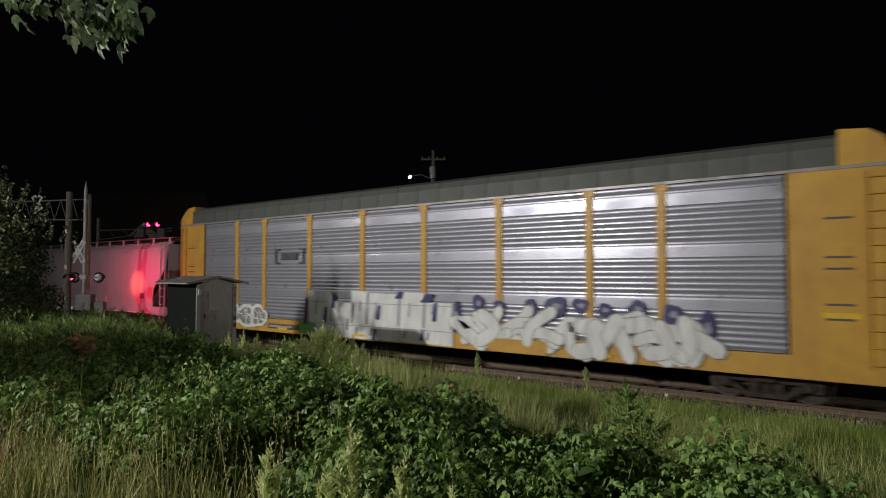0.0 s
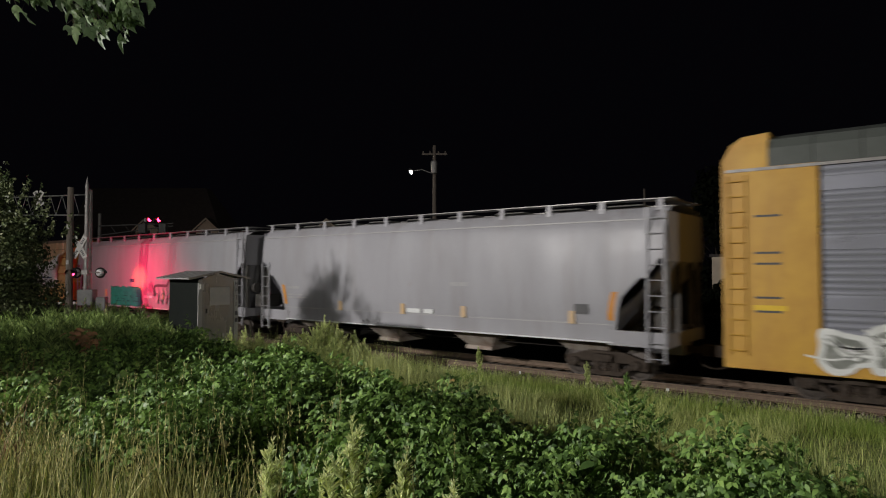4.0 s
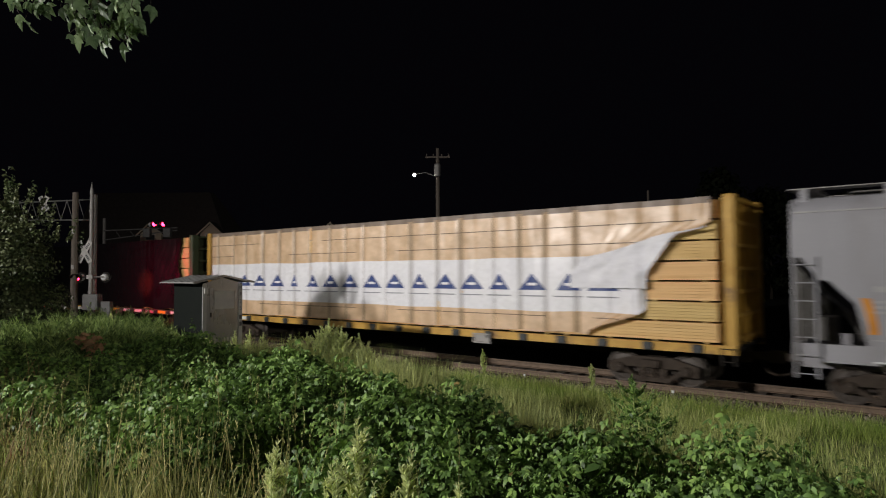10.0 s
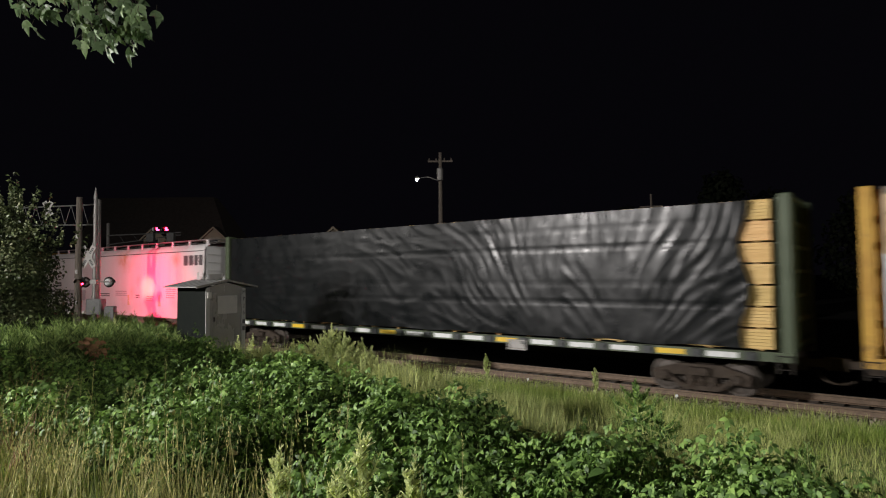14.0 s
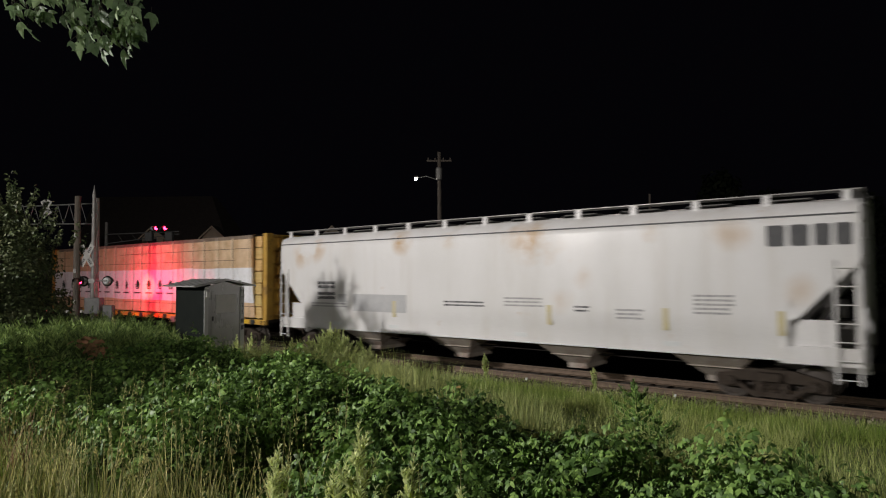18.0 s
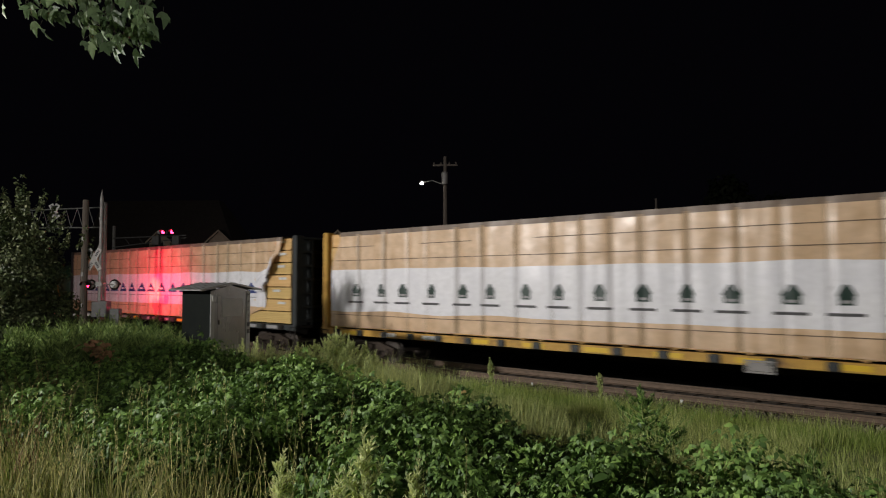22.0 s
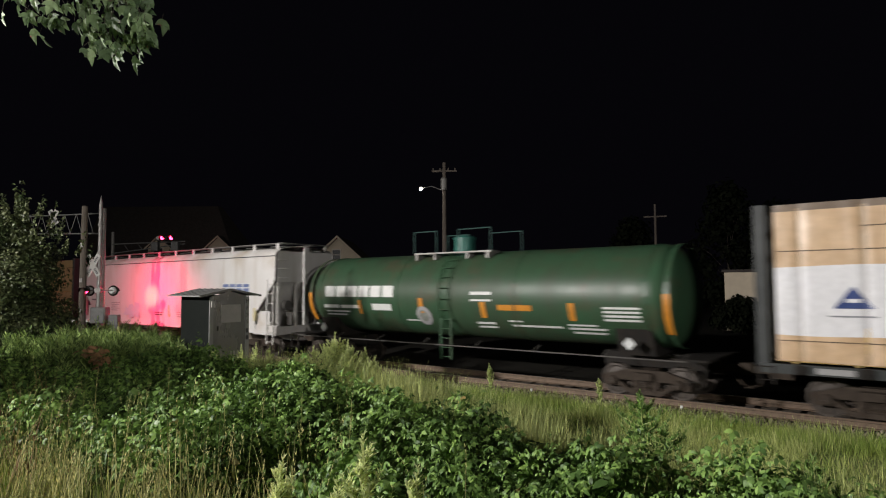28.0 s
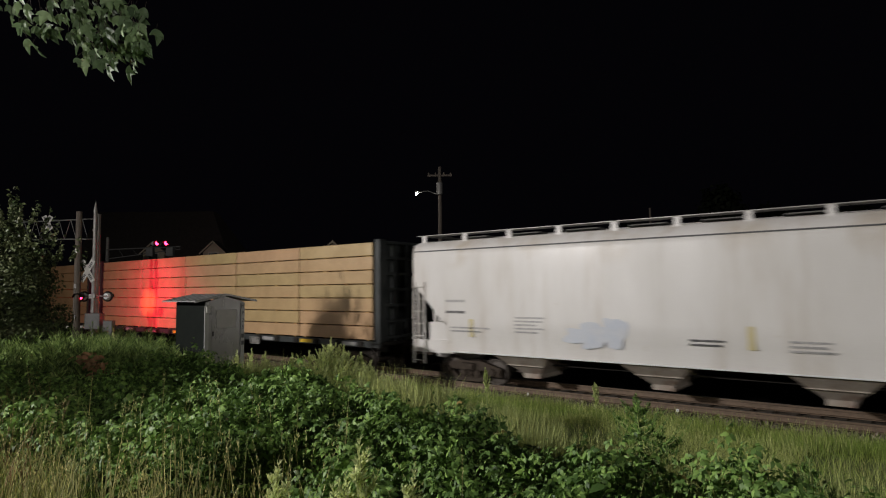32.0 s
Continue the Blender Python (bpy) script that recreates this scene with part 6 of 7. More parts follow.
house2 = thing("house", "tan gable-fronted house behind the track", "house", pose(*spot(61, 0), 0, 0, TURN) @ pose(0, 0, -.36))
c = -11.48
s = Shape()
s.prism([(c - 2.8, -.4), (c + 2.8, -.4), (c + 2.8, 5.5), (c, 8.05), (c - 2.8, 5.5)], 0, 9)
siding(s, c - 2.8, c + 2.8, 0, -.3, 5.4, .2)
part("wall", s, M["tan_siding"], house2)
for side in (-1, 1):
    s = Shape()
    a = [(c, 8.1), (c + side * 3.2, 5.2), (c + side * 3.2, 5.36), (c, 8.28)]
    s.prism(a[::-side], -.4, 9.4)
    part("roof_slope", s, M["shingle"], house2)
    s = Shape()
    a = [(c, 8.02), (c + side * 3.15, 5.14), (c + side * 3.15, 5.36), (c, 8.26)]
    s.prism(a[::-side], -.46, -.4)
    part("bargeboard", s, M["tan_siding"], house2)
window(house2, c - .1, 5.9, .75, .95)
for x in (-1.5, 1.5):
    window(house2, c + x, 2.8, .9, 1.4)
    window(house2, c + x, .6, .9, 1.4)

far_lamp = thing("street_lamp", "lit street lamp on a tall wooden utility pole", "street lamp", pose(-28.1, 35.2, gz(-28, 35), 0, 0, TURN))
s = Shape()
s.lathe([(.19, -.1), (.16, 6), (.12, 12.0), (0, 12.02)], (0, 0, 0), "z", 12)
part("pole_shaft", s, M["pole_wood"], far_lamp)
s = Shape()
s.box(-.9, .9, -.07, .07, 11.3, 11.42)
for x in (-.8, -.3, .3, .8):
    s.lathe([(.04, 11.42), (.06, 11.5), (.03, 11.6)], (x, 0, 0), "z", 8)
part("crossarm", s, M["pole_wood"], far_lamp)
s = Shape()
s.lathe([(0, 9.9), (.22, 9.92), (.24, 10.7), (.2, 10.8), (0, 10.85)], (-.02, -.36, 0), "z", 14)
part("transformer", s, M["alu"], far_lamp)
s = Shape()
s.tube((0, 0, 9.9), (-.9, 0, 10.25), .03, n=7)
s.tube((-.9, 0, 10.25), (-1.55, 0, 10.15), .03, n=7)
part("lamp_arm", s, M["alu"], far_lamp)
s = Shape()
s.lathe([(0, 10.28), (.1, 10.26), (.16, 10.18), (.12, 10.14)], (-1.7, 0, 0), "z", 14)
part("lamp_head", s, M["alu"], far_lamp)
s = Shape()
s.lathe([(.07, 10.16), (.095, 10.11), (.10, 10.04), (.07, 9.97), (0, 9.94)], (-1.7, 0, 0), "z", 14)
part("bulb", s, M["bulb"], far_lamp, "bright white glowing bulb")

near_lamp = thing("street_lamp", "street lamp on a steel pole that lights the crossing", "street lamp", (LAMP.x - 1.6, LAMP.y - .6, gz(LAMP.x, LAMP.y)))
s = Shape()
s.lathe([(.14, -.1), (.10, 3), (.07, 9.0), (0, 9.02)], (0, 0, 0), "z", 12)
part("pole_shaft", s, M["alu"], near_lamp)
s = Shape()
g = gz(LAMP.x, LAMP.y)
s.tube((0, 0, 8.8), (1.3, .5, 9.5 - g), .03, n=7)
part("lamp_arm", s, M["alu"], near_lamp)
s = Shape()
s.cbox(1.25, 1.95, .42, .78, 9.42 - g, 9.54 - g, .03)
part("lamp_head", s, M["alu"], near_lamp)
copy_thing(near_lamp, pose(LAMP_THREE.x - 1.6, LAMP_THREE.y - .6, gz(LAMP_THREE.x, LAMP_THREE.y) - .2))
copy_thing(near_lamp, pose(LAMP_TWO.x + 1.6, LAMP_TWO.y - .6, gz(LAMP_TWO.x, LAMP_TWO.y) - .2, 0, 0, 140))


garage = thing("garage", "pale low garage far behind the track", "garage", pose(-10.05, 43.9, gz(-10, 44), 0, 0, 12))
s = Shape()
s.prism([(0, -.3), (5, -.3), (5, 3.6), (0, 3.8)], -1.25, 1.25, "x")
part("wall", s, M["tan_siding"], garage)
s = Shape()
s.prism([(-.2, 3.82), (5.2, 3.6), (5.2, 3.75), (-.2, 3.98)], -1.4, 1.4, "x")
part("roof", s, M["shingle"], garage)
s = Shape()
s.box(-.9, .6, -.05, 0, -.2, 2.2)
part("garage_door", s, M["siding"], garage)
far_pole = thing("utility_pole", "thin dark utility pole far behind the track", "pole", pose(-20.4, 56.5, gz(-20, 56), 0, 0, 20))
s = Shape()
s.lathe([(.16, -.1), (.13, 5), (.10, 10.4), (0, 10.42)], (0, 0, 0), "z", 10)
part("pole_shaft", s, M["pole_wood"], far_pole)
s = Shape()
s.box(-1.0, 1.0, -.05, .05, 9.2, 9.32)
part("crossarm", s, M["pole_wood"], far_pole)


# ---- plants ----
def many(name, template, tris, P, D, N, size, m, parent=None, smooth=True):
    """One mesh of many small pieces: template points (along, across, up), placed at P with direction D, normal N and size."""
    T = np.array(template, float)
    n, k = len(P), len(T)
    D = D / np.linalg.norm(D, axis=1, keepdims=True)
    S = np.cross(N, D)
    S /= np.linalg.norm(S, axis=1, keepdims=True) + 1e-9
    N = np.cross(D, S)
    size = np.asarray(size, float)
    if size.ndim == 1:
        size = np.repeat(size[:, None], 3, 1)
    W = P[:, None] + T[None, :, 0, None] * (D * size[:, :1])[:, None] + T[None, :, 1, None] * (S * size[:, 1:2])[:, None] + T[None, :, 2, None] * (N * size[:, 2:])[:, None]
    F = (np.array(tris)[None] + (np.arange(n) * k)[:, None, None]).reshape(-1, 3)
    me = bpy.data.meshes.new(name)
    me.vertices.add(n * k)
    me.vertices.foreach_set("co", W.astype(np.float32).ravel())
    me.loops.add(len(F) * 3)
    me.loops.foreach_set("vertex_index", F.astype(np.int32).ravel())
    me.polygons.add(len(F))
    me.polygons.foreach_set("loop_start", np.arange(0, len(F) * 3, 3, dtype=np.int32))
    if smooth:
        me.polygons.foreach_set("use_smooth", np.ones(len(F), bool))
    me.update(calc_edges=True)
    me.materials.append(m)
    ob = new(name, me)
    if parent:
        ob.parent = parent
    return ob


LEAF = [(0, 0, 0), (.22, .30, .07), (.60, .27, .06), (1, 0, -.10), (.60, -.27, .06), (.22, -.30, .07), (.45, 0, 0)]
LEAF_T = [(6, i, (i + 1) % 6) for i in range(6)]
BRAMBLE, BRAMBLE_T = [], []      # a leaf of three pointed leaflets
for turn, foot, length in ((0, .42, .62), (62, .30, .55), (-62, .30, .55)):
    c_, s_, n_ = math.cos(radians(turn)), math.sin(radians(turn)), len(BRAMBLE)
    for u, w, h in ((0, 0, 0), (.35, .30, .05), (.72, .20, .0), (1.08, 0, -.16), (.72, -.20, .0), (.35, -.30, .05)):
        BRAMBLE.append((foot + length * (u * c_ - w * s_), length * (u * s_ + w * c_), length * h - (.10 * u if turn else 0)))
    BRAMBLE_T += [(n_, n_ + 1, n_ + 5), (n_ + 1, n_ + 2, n_ + 5), (n_ + 2, n_ + 4, n_ + 5), (n_ + 2, n_ + 3, n_ + 4)]
BLADE = [(0, .5, 0), (0, -.5, 0), (.5, .38, .16), (.5, -.38, .16), (.82, .22, .42), (.82, -.22, .42), (1, 0, .72)]
BLADE_T = [(0, 1, 3), (0, 3, 2), (2, 3, 5), (2, 5, 4), (4, 5, 6)]
R_ = np.random.default_rng(11)


def tilt(n, spread, up=1.0):
    v = R_.normal(0, spread, (n, 3))
    v[:, 2] = np.abs(v[:, 2]) + up
    return v / np.linalg.norm(v, axis=1, keepdims=True)


def flat(n):
    a = R_.uniform(0, 2 * math.pi, n)
    return np.stack([np.cos(a), np.sin(a), np.zeros(n)], 1)


def plan(x, y):
    """Distance along the road's direction and the slope across it."""
    d = x * V.x + y * V.y
    return d, (x * U.x + y * U.y) / np.maximum(d, .1)


def bush_edge(x):
    return np.interp(x, EDGE_X, EDGE_Y)


def heights(x, y):
    return np.array([gz(a, b) for a, b in zip(x, y)])


def rough(x, y, f, seed):
    return np.array([nz(a * f, b * f, seed) for a, b in zip(x, y)])


def straw_place(x, y):
    d, q = plan(x, y)
    return (q < -.24) & (d < 7.0 - 4.5 * (q + .7))


# the bramble bank: sprays of leaves at uneven heights, with gaps between
n = 20000
x, y = R_.uniform(-22, 7, n), R_.uniform(1.4, 9.6, n)
d, q = plan(x, y)
edge_ = bush_edge(x) + .45 * rough(x, y, 1.3, 17)
keep = (y < edge_) & ~straw_place(x, y) & (np.hypot(x + 2.5, y - 2.55) > .42) & (d > 1.9) & (q > -1.0) & (q < 1.0) & (R_.random(n) < np.clip(10 / np.maximum(d, 1), .4, 1))
x, y, d, edge_ = x[keep], y[keep], d[keep], edge_[keep]
n = len(x)
lump = rough(x, y, .75, 5) * .36 + rough(x, y, 2.1, 8) * .32
hole = np.clip(rough(x, y, 1.9, 31) - .06, 0, 1) + .6 * np.clip(rough(x, y, 4.2, 37) - .15, 0, 1)
z = heights(x, y) + .66 + lump - .4 * np.clip((y - edge_ + .8) / .8, 0, 1) - np.abs(R_.normal(0, .15, n)) - .85 * hole
z += .22 * (R_.random(n) < .07) * R_.random(n)
C = np.stack([x, y, z], 1)
k = 11
idx = np.repeat(np.arange(n), k)
m_ = n * k
out = R_.normal(0, 1, (m_, 3))
out[:, 2] = np.abs(out[:, 2]) * .9 + .1
out /= np.linalg.norm(out, axis=1, keepdims=True)
spread = np.repeat(R_.uniform(.08, .24, n), k)
P = C[idx] + out * (spread * R_.uniform(.45, 1.05, m_))[:, None]
dirs = out * (1, 1, .2) + np.array([0, 0, -.62]) + R_.normal(0, .30, (m_, 3))
facing = out * .6 + (-.46, -.48, .52) + R_.normal(0, .52, (m_, 3))
size = R_.uniform(.045, .13, m_) * np.repeat(np.clip(.55 + .07 * d, .7, 1.25), k)
tagged(many("bramble_leaves", BRAMBLE, BRAMBLE_T, P, dirs, facing, size, M["leaf"]), "dense dark green bramble leaves on the bank", "brambles", kind="stuff")
pick = R_.random(m_) < .0016
tagged(many("yellowed_bramble_leaves", BRAMBLE, BRAMBLE_T, P[pick] + (0, 0, .05), dirs[pick], facing[pick], size[pick], M["leaf_pale"]), "few yellowed leaves among the brambles", "brambles", kind="stuff")
# inner leaves that close the bank below its top
m_ = 22000
i = R_.integers(0, n, m_)
P2 = C[i] + R_.normal(0, .12, (m_, 3)) - np.stack([np.zeros(m_), np.zeros(m_), R_.uniform(.15, .5, m_)], 1)
tagged(many("bramble_undergrowth", LEAF, LEAF_T, P2, flat(m_) + (0, 0, -.3), tilt(m_, .6), R_.uniform(.08, .14, m_), M["leaf"]), "shaded bramble undergrowth", "brambles", kind="stuff")
# upright shoots that rise over the rest
n2 = 420
i = R_.integers(0, n, n2)
k = 16
f = R_.uniform(0, 1, n2 * k)
rise = np.repeat(R_.uniform(.15, .42, n2), k)
P3 = np.repeat(C[i], k, 0) + np.repeat(R_.normal(0, .12, (n2, 3)) * (1, 1, 0), k, 0) * f[:, None] + np.stack([R_.normal(0, .035, n2 * k), R_.normal(0, .035, n2 * k), f * rise], 1)
tagged(many("bramble_shoots", BRAMBLE, BRAMBLE_T, P3, flat(n2 * k) + (0, 0, -.45), tilt(n2 * k, .6, .5), R_.uniform(.05, .11, n2 * k) * (1.1 - .5 * f), M["leaf"]), "upright leafy bramble shoots", "brambles", kind="stuff")
# bare canes that stick out
m_ = 300
i = R_.integers(0, n, m_)
tagged(many("bramble_canes", BLADE, BLADE_T, C[i] - (0, 0, .25), tilt(m_, .35), flat(m_), np.stack([R_.uniform(.35, .65, m_), np.full(m_, .006), R_.uniform(.1, .4, m_)], 1), M["straw"]), "thin pale bramble canes", "brambles", kind="stuff")

# dry grass near the camera
n = 46000
x, y = R_.uniform(-12, 0, n), R_.uniform(-.5, 6, n)
d, q = plan(x, y)
keep = ((straw_place(x, y) & (R_.random(n) < .42 + .9 * rough(x, y, 1.3, 61))) | ((q < .02) & (d < 4.6) & (R_.random(n) < .10))) & (d > 2.2) & (q > -1.0)
x, y = x[keep], y[keep]
n = len(x)
P = np.stack([x, y, heights(x, y) - .03], 1)
h = R_.uniform(.26, .66, n) * (1 + .7 * rough(x, y, 1.7, 3))
tagged(many("dry_grass", BLADE, BLADE_T, P, tilt(n, .24), flat(n), np.stack([h, R_.uniform(.007, .014, n), h * R_.uniform(.1, .6, n)], 1), M["straw"]), "tall dry straw-coloured grass", "grass", kind="stuff")
m_ = 520
i = R_.integers(0, n, m_)
stalk = P[i]
hh = R_.uniform(.6, 1.12, m_)
up = tilt(m_, .17)
tagged(many("grass_stalks", BLADE, BLADE_T, stalk, up, flat(m_), np.stack([hh, np.full(m_, .007), hh * .12], 1), M["straw"]), "tall grass stalks", "grass", kind="stuff")
far_ = 90
dep, qq = R_.uniform(4.2, 8.5, far_), R_.uniform(-.62, -.16, far_)
stalk = np.concatenate([stalk, np.stack([dep * V.x + dep * qq * U.x, dep * V.y + dep * qq * U.y, np.full(far_, .75)], 1)])
hh = np.concatenate([hh, R_.uniform(.85, 1.25, far_)])
up = np.concatenate([up, tilt(far_, .12)])
m_ += far_
tagged(many("pale_stalks", BLADE, BLADE_T, stalk[-far_:], up[-far_:], flat(far_), np.stack([hh[-far_:], np.full(far_, .010), hh[-far_:] * .1], 1), M["straw"]), "single pale grass stalks before the brambles", "grass", kind="stuff")
k = 9
tip = np.repeat(stalk + up * (hh * .78)[:, None], k, 0) + np.repeat(up, k, 0) * R_.uniform(0, .2, m_ * k)[:, None]
tagged(many("grass_seed_heads", LEAF, LEAF_T, tip, np.repeat(up, k, 0) + R_.normal(0, .25, (m_ * k, 3)), R_.normal(0, 1, (m_ * k, 3)), np.stack([R_.uniform(.02, .035, m_ * k), np.full(m_ * k, .012), np.full(m_ * k, .02)], 1), M["straw"]), "feathery grass seed heads", "grass", kind="stuff")


def meadow(name, count, x0, x1, y0, y1, hmin, hmax, width, m, label, test=None, lean=.22):
    x, y = R_.uniform(x0, x1, count), R_.uniform(y0, y1, count)
    keep = np.ones(count, bool) if test is None else test(x, y)
    x, y = x[keep], y[keep]
    n = len(x)
    h = R_.uniform(hmin, hmax, n) * (1 + .45 * rough(x, y, .8, 6))
    P = np.stack([x, y, heights(x, y) - .03], 1)
    return tagged(many(name, BLADE, BLADE_T, P, tilt(n, lean), flat(n), np.stack([h, R_.uniform(width * .6, width * 1.3, n), h * R_.uniform(.1, .6, n)], 1), m), label, "grass", kind="stuff")


def open_ground(x, y):
    return (y > bush_edge(x) - .4) & (y < 14.3 + .8 * R_.random(len(y)))


meadow("trackside_grass", 190000, -34, 9, 4.6, 15.3, .09, .25, .006, M["grass"], "fine green trackside grass", lambda x, y: open_ground(x, y) & ((x > -16) | (R_.random(len(x)) < .3)), .5)
meadow("middle_grass", 60000, -12, -2, 6.0, 13.5, .12, .30, .006, M["pale_grass"], "pale soft grass between the brambles and the track", lambda x, y: open_ground(x, y) & (rough(x, y, .55, 71) > -.2), .5)
meadow("lime_grass_patches", 80000, -16, 9, 5.5, 15.2, .08, .22, .005, M["lime_grass"], "bright lime green grass in patches", lambda x, y: open_ground(x, y) & (rough(x, y, .45, 41) > .08), .4)
meadow("trackside_dry_grass", 12000, -30, 9, 6, 15.2, .10, .32, .006, M["straw"], "dry blades among the trackside grass", lambda x, y: open_ground(x, y) & (rough(x, y, .5, 12) > .02), .35)
meadow("tall_verge_grass", 9000, -34, -16.0, 6.4, 12.2, .7, 1.35, .014, M["verge"], "tall lush grass beside the crossing", None, .12)
# bushy leafy weeds that stand taller than a fence along the crossing road
n = 1100
dep = R_.uniform(11.5, 20, n)
side = dep * R_.uniform(-.72, -.435, n)
px, py = dep * V.x + side * U.x, dep * V.y + side * U.y
ok = (py > 3.2) & (py < 13.4)
px, py, dep, side = px[ok], py[ok], dep[ok], side[ok]
n = len(px)
gz_ = heights(px, py)
ht = (1.75 + .16 * rough(px, py, .9, 44) + R_.uniform(-.55, .16, n)) - gz_ - .30 * np.clip((side / dep + .52) / .08, 0, 1)
k = 62
idx = np.repeat(np.arange(n), k)
f = R_.uniform(.15, 1.0, n * k)
ang = R_.uniform(0, 2 * math.pi, n * k)
rad = R_.uniform(.02, .15, n * k) * (1.15 - f)
bend = np.stack([R_.normal(0, .13, n), R_.normal(0, .13, n), np.zeros(n)], 1)
P = np.stack([px, py, gz_], 1)[idx] + bend[idx] * (f ** 2)[:, None] + np.stack([rad * np.cos(ang), rad * np.sin(ang), f * ht[idx]], 1)
D = np.stack([np.cos(ang), np.sin(ang), R_.uniform(.5, 2.6, n * k)], 1)
L = R_.uniform(.14, .27, n * k) * (1.2 - .6 * f)
tagged(many("verge_weeds", LEAF, LEAF_T, P, D, R_.normal(0, .5, (n * k, 3)) + (-.4, -.5, .6), np.stack([L, L * .20, L], 1), M["verge"]), "tall bushy green weeds beside the crossing road", "weeds", kind="stuff")
meadow("middle_weeds", 26000, -20, -6, 7.4, 10.5, .45, 1.0, .011, M["weed"], "grey-green weeds along the bank's foot", lambda x, y: (rough(x, y, .6, 22) > -.15) & ((x < -16.6) | (x > -14.7) | (y < 8.7)), .14)
meadow("tie_end_grass", 3200, -30, 8, 15.2, 16.2, .12, .34, .010, M["grass"], "grass tufts along the ballast edge", lambda x, y: rough(x, y, 1.6, 15) > .12)
meadow("ballast_edge_grass", 52000, -30, 8, 13.2, 15.75, .16, .40, .006, M["grass"], "longer grass along the foot of the ballast", lambda x, y: y < 15.35 + .5 * rough(x, y, 1.1, 19), .3)
meadow("ballast_edge_pale_grass", 22000, -30, 8, 12.6, 15.75, .18, .46, .006, M["pale_grass"], "pale seeding grass along the foot of the ballast", lambda x, y: (y < 15.3 + .5 * rough(x, y, 1.1, 19)) & (rough(x, y, .6, 23) > -.1), .3)


# paler taller grass right behind the brambles, and green blades between the straw
meadow("tall_bank_grass", 15000, -12.5, -6.4, 7.3, 9.6, .5, 1.05, .009, M["pale_grass"], "tall pale grass on the foot of the bank", lambda x, y: (y > bush_edge(x) + .1) & (rough(x, y, .8, 51) > -.3) & (R_.random(len(x)) < np.clip((-6.0 - x) / 2, .2, 1)), .13)
meadow("bank_foot_grass", 60000, -13, 0, 4.8, 11.5, .30, .85, .007, M["pale_grass"], "pale green grass behind the brambles", lambda x, y: (y > bush_edge(x) - .3) & (y < bush_edge(x) + 3.4 * R_.random(len(y))) & (rough(x, y, .7, 27) > -.35), .16)
meadow("green_blades", 15000, -11, 0, 0, 6, .25, .62, .009, M["grass"], "green blades between the dry grass", lambda x, y: straw_place(x, y) & (plan(x, y)[0] > 2.2) & (plan(x, y)[1] > -1) & (R_.random(len(x)) < .7), .2)
# dead reddish twigs at the shaded side of the brambles
n = 170
dep = R_.uniform(6.0, 9.0, n)
side = dep * R_.uniform(-.74, -.64, n)
px, py = dep * V.x + side * U.x, dep * V.y + side * U.y
h = R_.uniform(.5, 1.15, n)
tagged(many("dead_twigs", BLADE, BLADE_T, np.stack([px, py, heights(px, py)], 1), tilt(n, .3), flat(n), np.stack([h, np.full(n, .008), h * .3], 1), M["dead_leaf"]), "dead reddish-brown twigs in the brambles", "twigs", kind="stuff")


# single tall weeds: a leafy spire with side branches that rise towards it
def weed(x, y, ztop, seed, stems=5, spread=.16, leafy=1.0, m="weed"):
    rng = np.random.default_rng(seed)
    z0 = gz(x, y)
    ob = thing("tall_weed", "tall grey-green weed with upright leafy spikes", "weed", (x, y, z0), "tall weeds on the bank")
    H = ztop - z0
    s = Shape()
    Ps, Ds, Ns, Zs = [], [], [], []

    def spike(b, mid, t, length, big):
        for f in rng.uniform(0, 1, int(leafy * (12 + 62 * length))) ** .85:
            p = b.lerp(mid, f * 2) if f < .5 else mid.lerp(t, f * 2 - 1)
            c = rng.uniform(0, 2 * math.pi)
            Ps.append(p)
            Ds.append((math.cos(c), math.sin(c), rng.uniform(.6, 1.8)))
            Ns.append((rng.normal(-.5, .4), rng.normal(-.5, .4), .6))
            L = rng.uniform(.6, 1.2) * big * (1.15 - .8 * f)
            Zs.append((L, L * .38, L))
    lean = Vector((rng.normal(0, .04), rng.normal(0, .04), 0))
    root, tip = Vector((0, 0, -.03)), Vector((0, 0, H)) + lean
    mid = Vector((0, 0, H * .55)) + lean * .3
    s.tube(root, mid, .008, .006, 6)
    s.tube(mid, tip, .006, .002, 6)
    spike(root.lerp(mid, .5), mid.lerp(tip, .4), tip, H * .8, .115)
    for k in range(stems * 2):
        f = .34 + .52 * (k + rng.uniform(0, 1)) / (stems * 2)
        b = root.lerp(tip, f)
        a = k * 2.4 + rng.uniform(-.5, .5)
        reach = spread * (1.15 - f) * rng.uniform(1.0, 1.9)
        rise = H * (1 - f) * rng.uniform(.45, .72)
        e = b + Vector((reach * math.cos(a), reach * math.sin(a), rise))
        q = b.lerp(e, .5) + Vector((.18 * reach * math.cos(a), .18 * reach * math.sin(a), -.06 * rise))
        s.tube(b, q, .005, .004, 5)
        s.tube(q, e, .004, .0015, 5)
        spike(b.lerp(q, .3), q, e, rise, .09)
    tagged(part("stem", s, M["weed"], ob), kind="stuff")
    many("leaves", LEAF, LEAF_T, np.array(Ps, float), np.array(Ds), np.array(Ns), np.array(Zs), M[m], ob)
    return ob


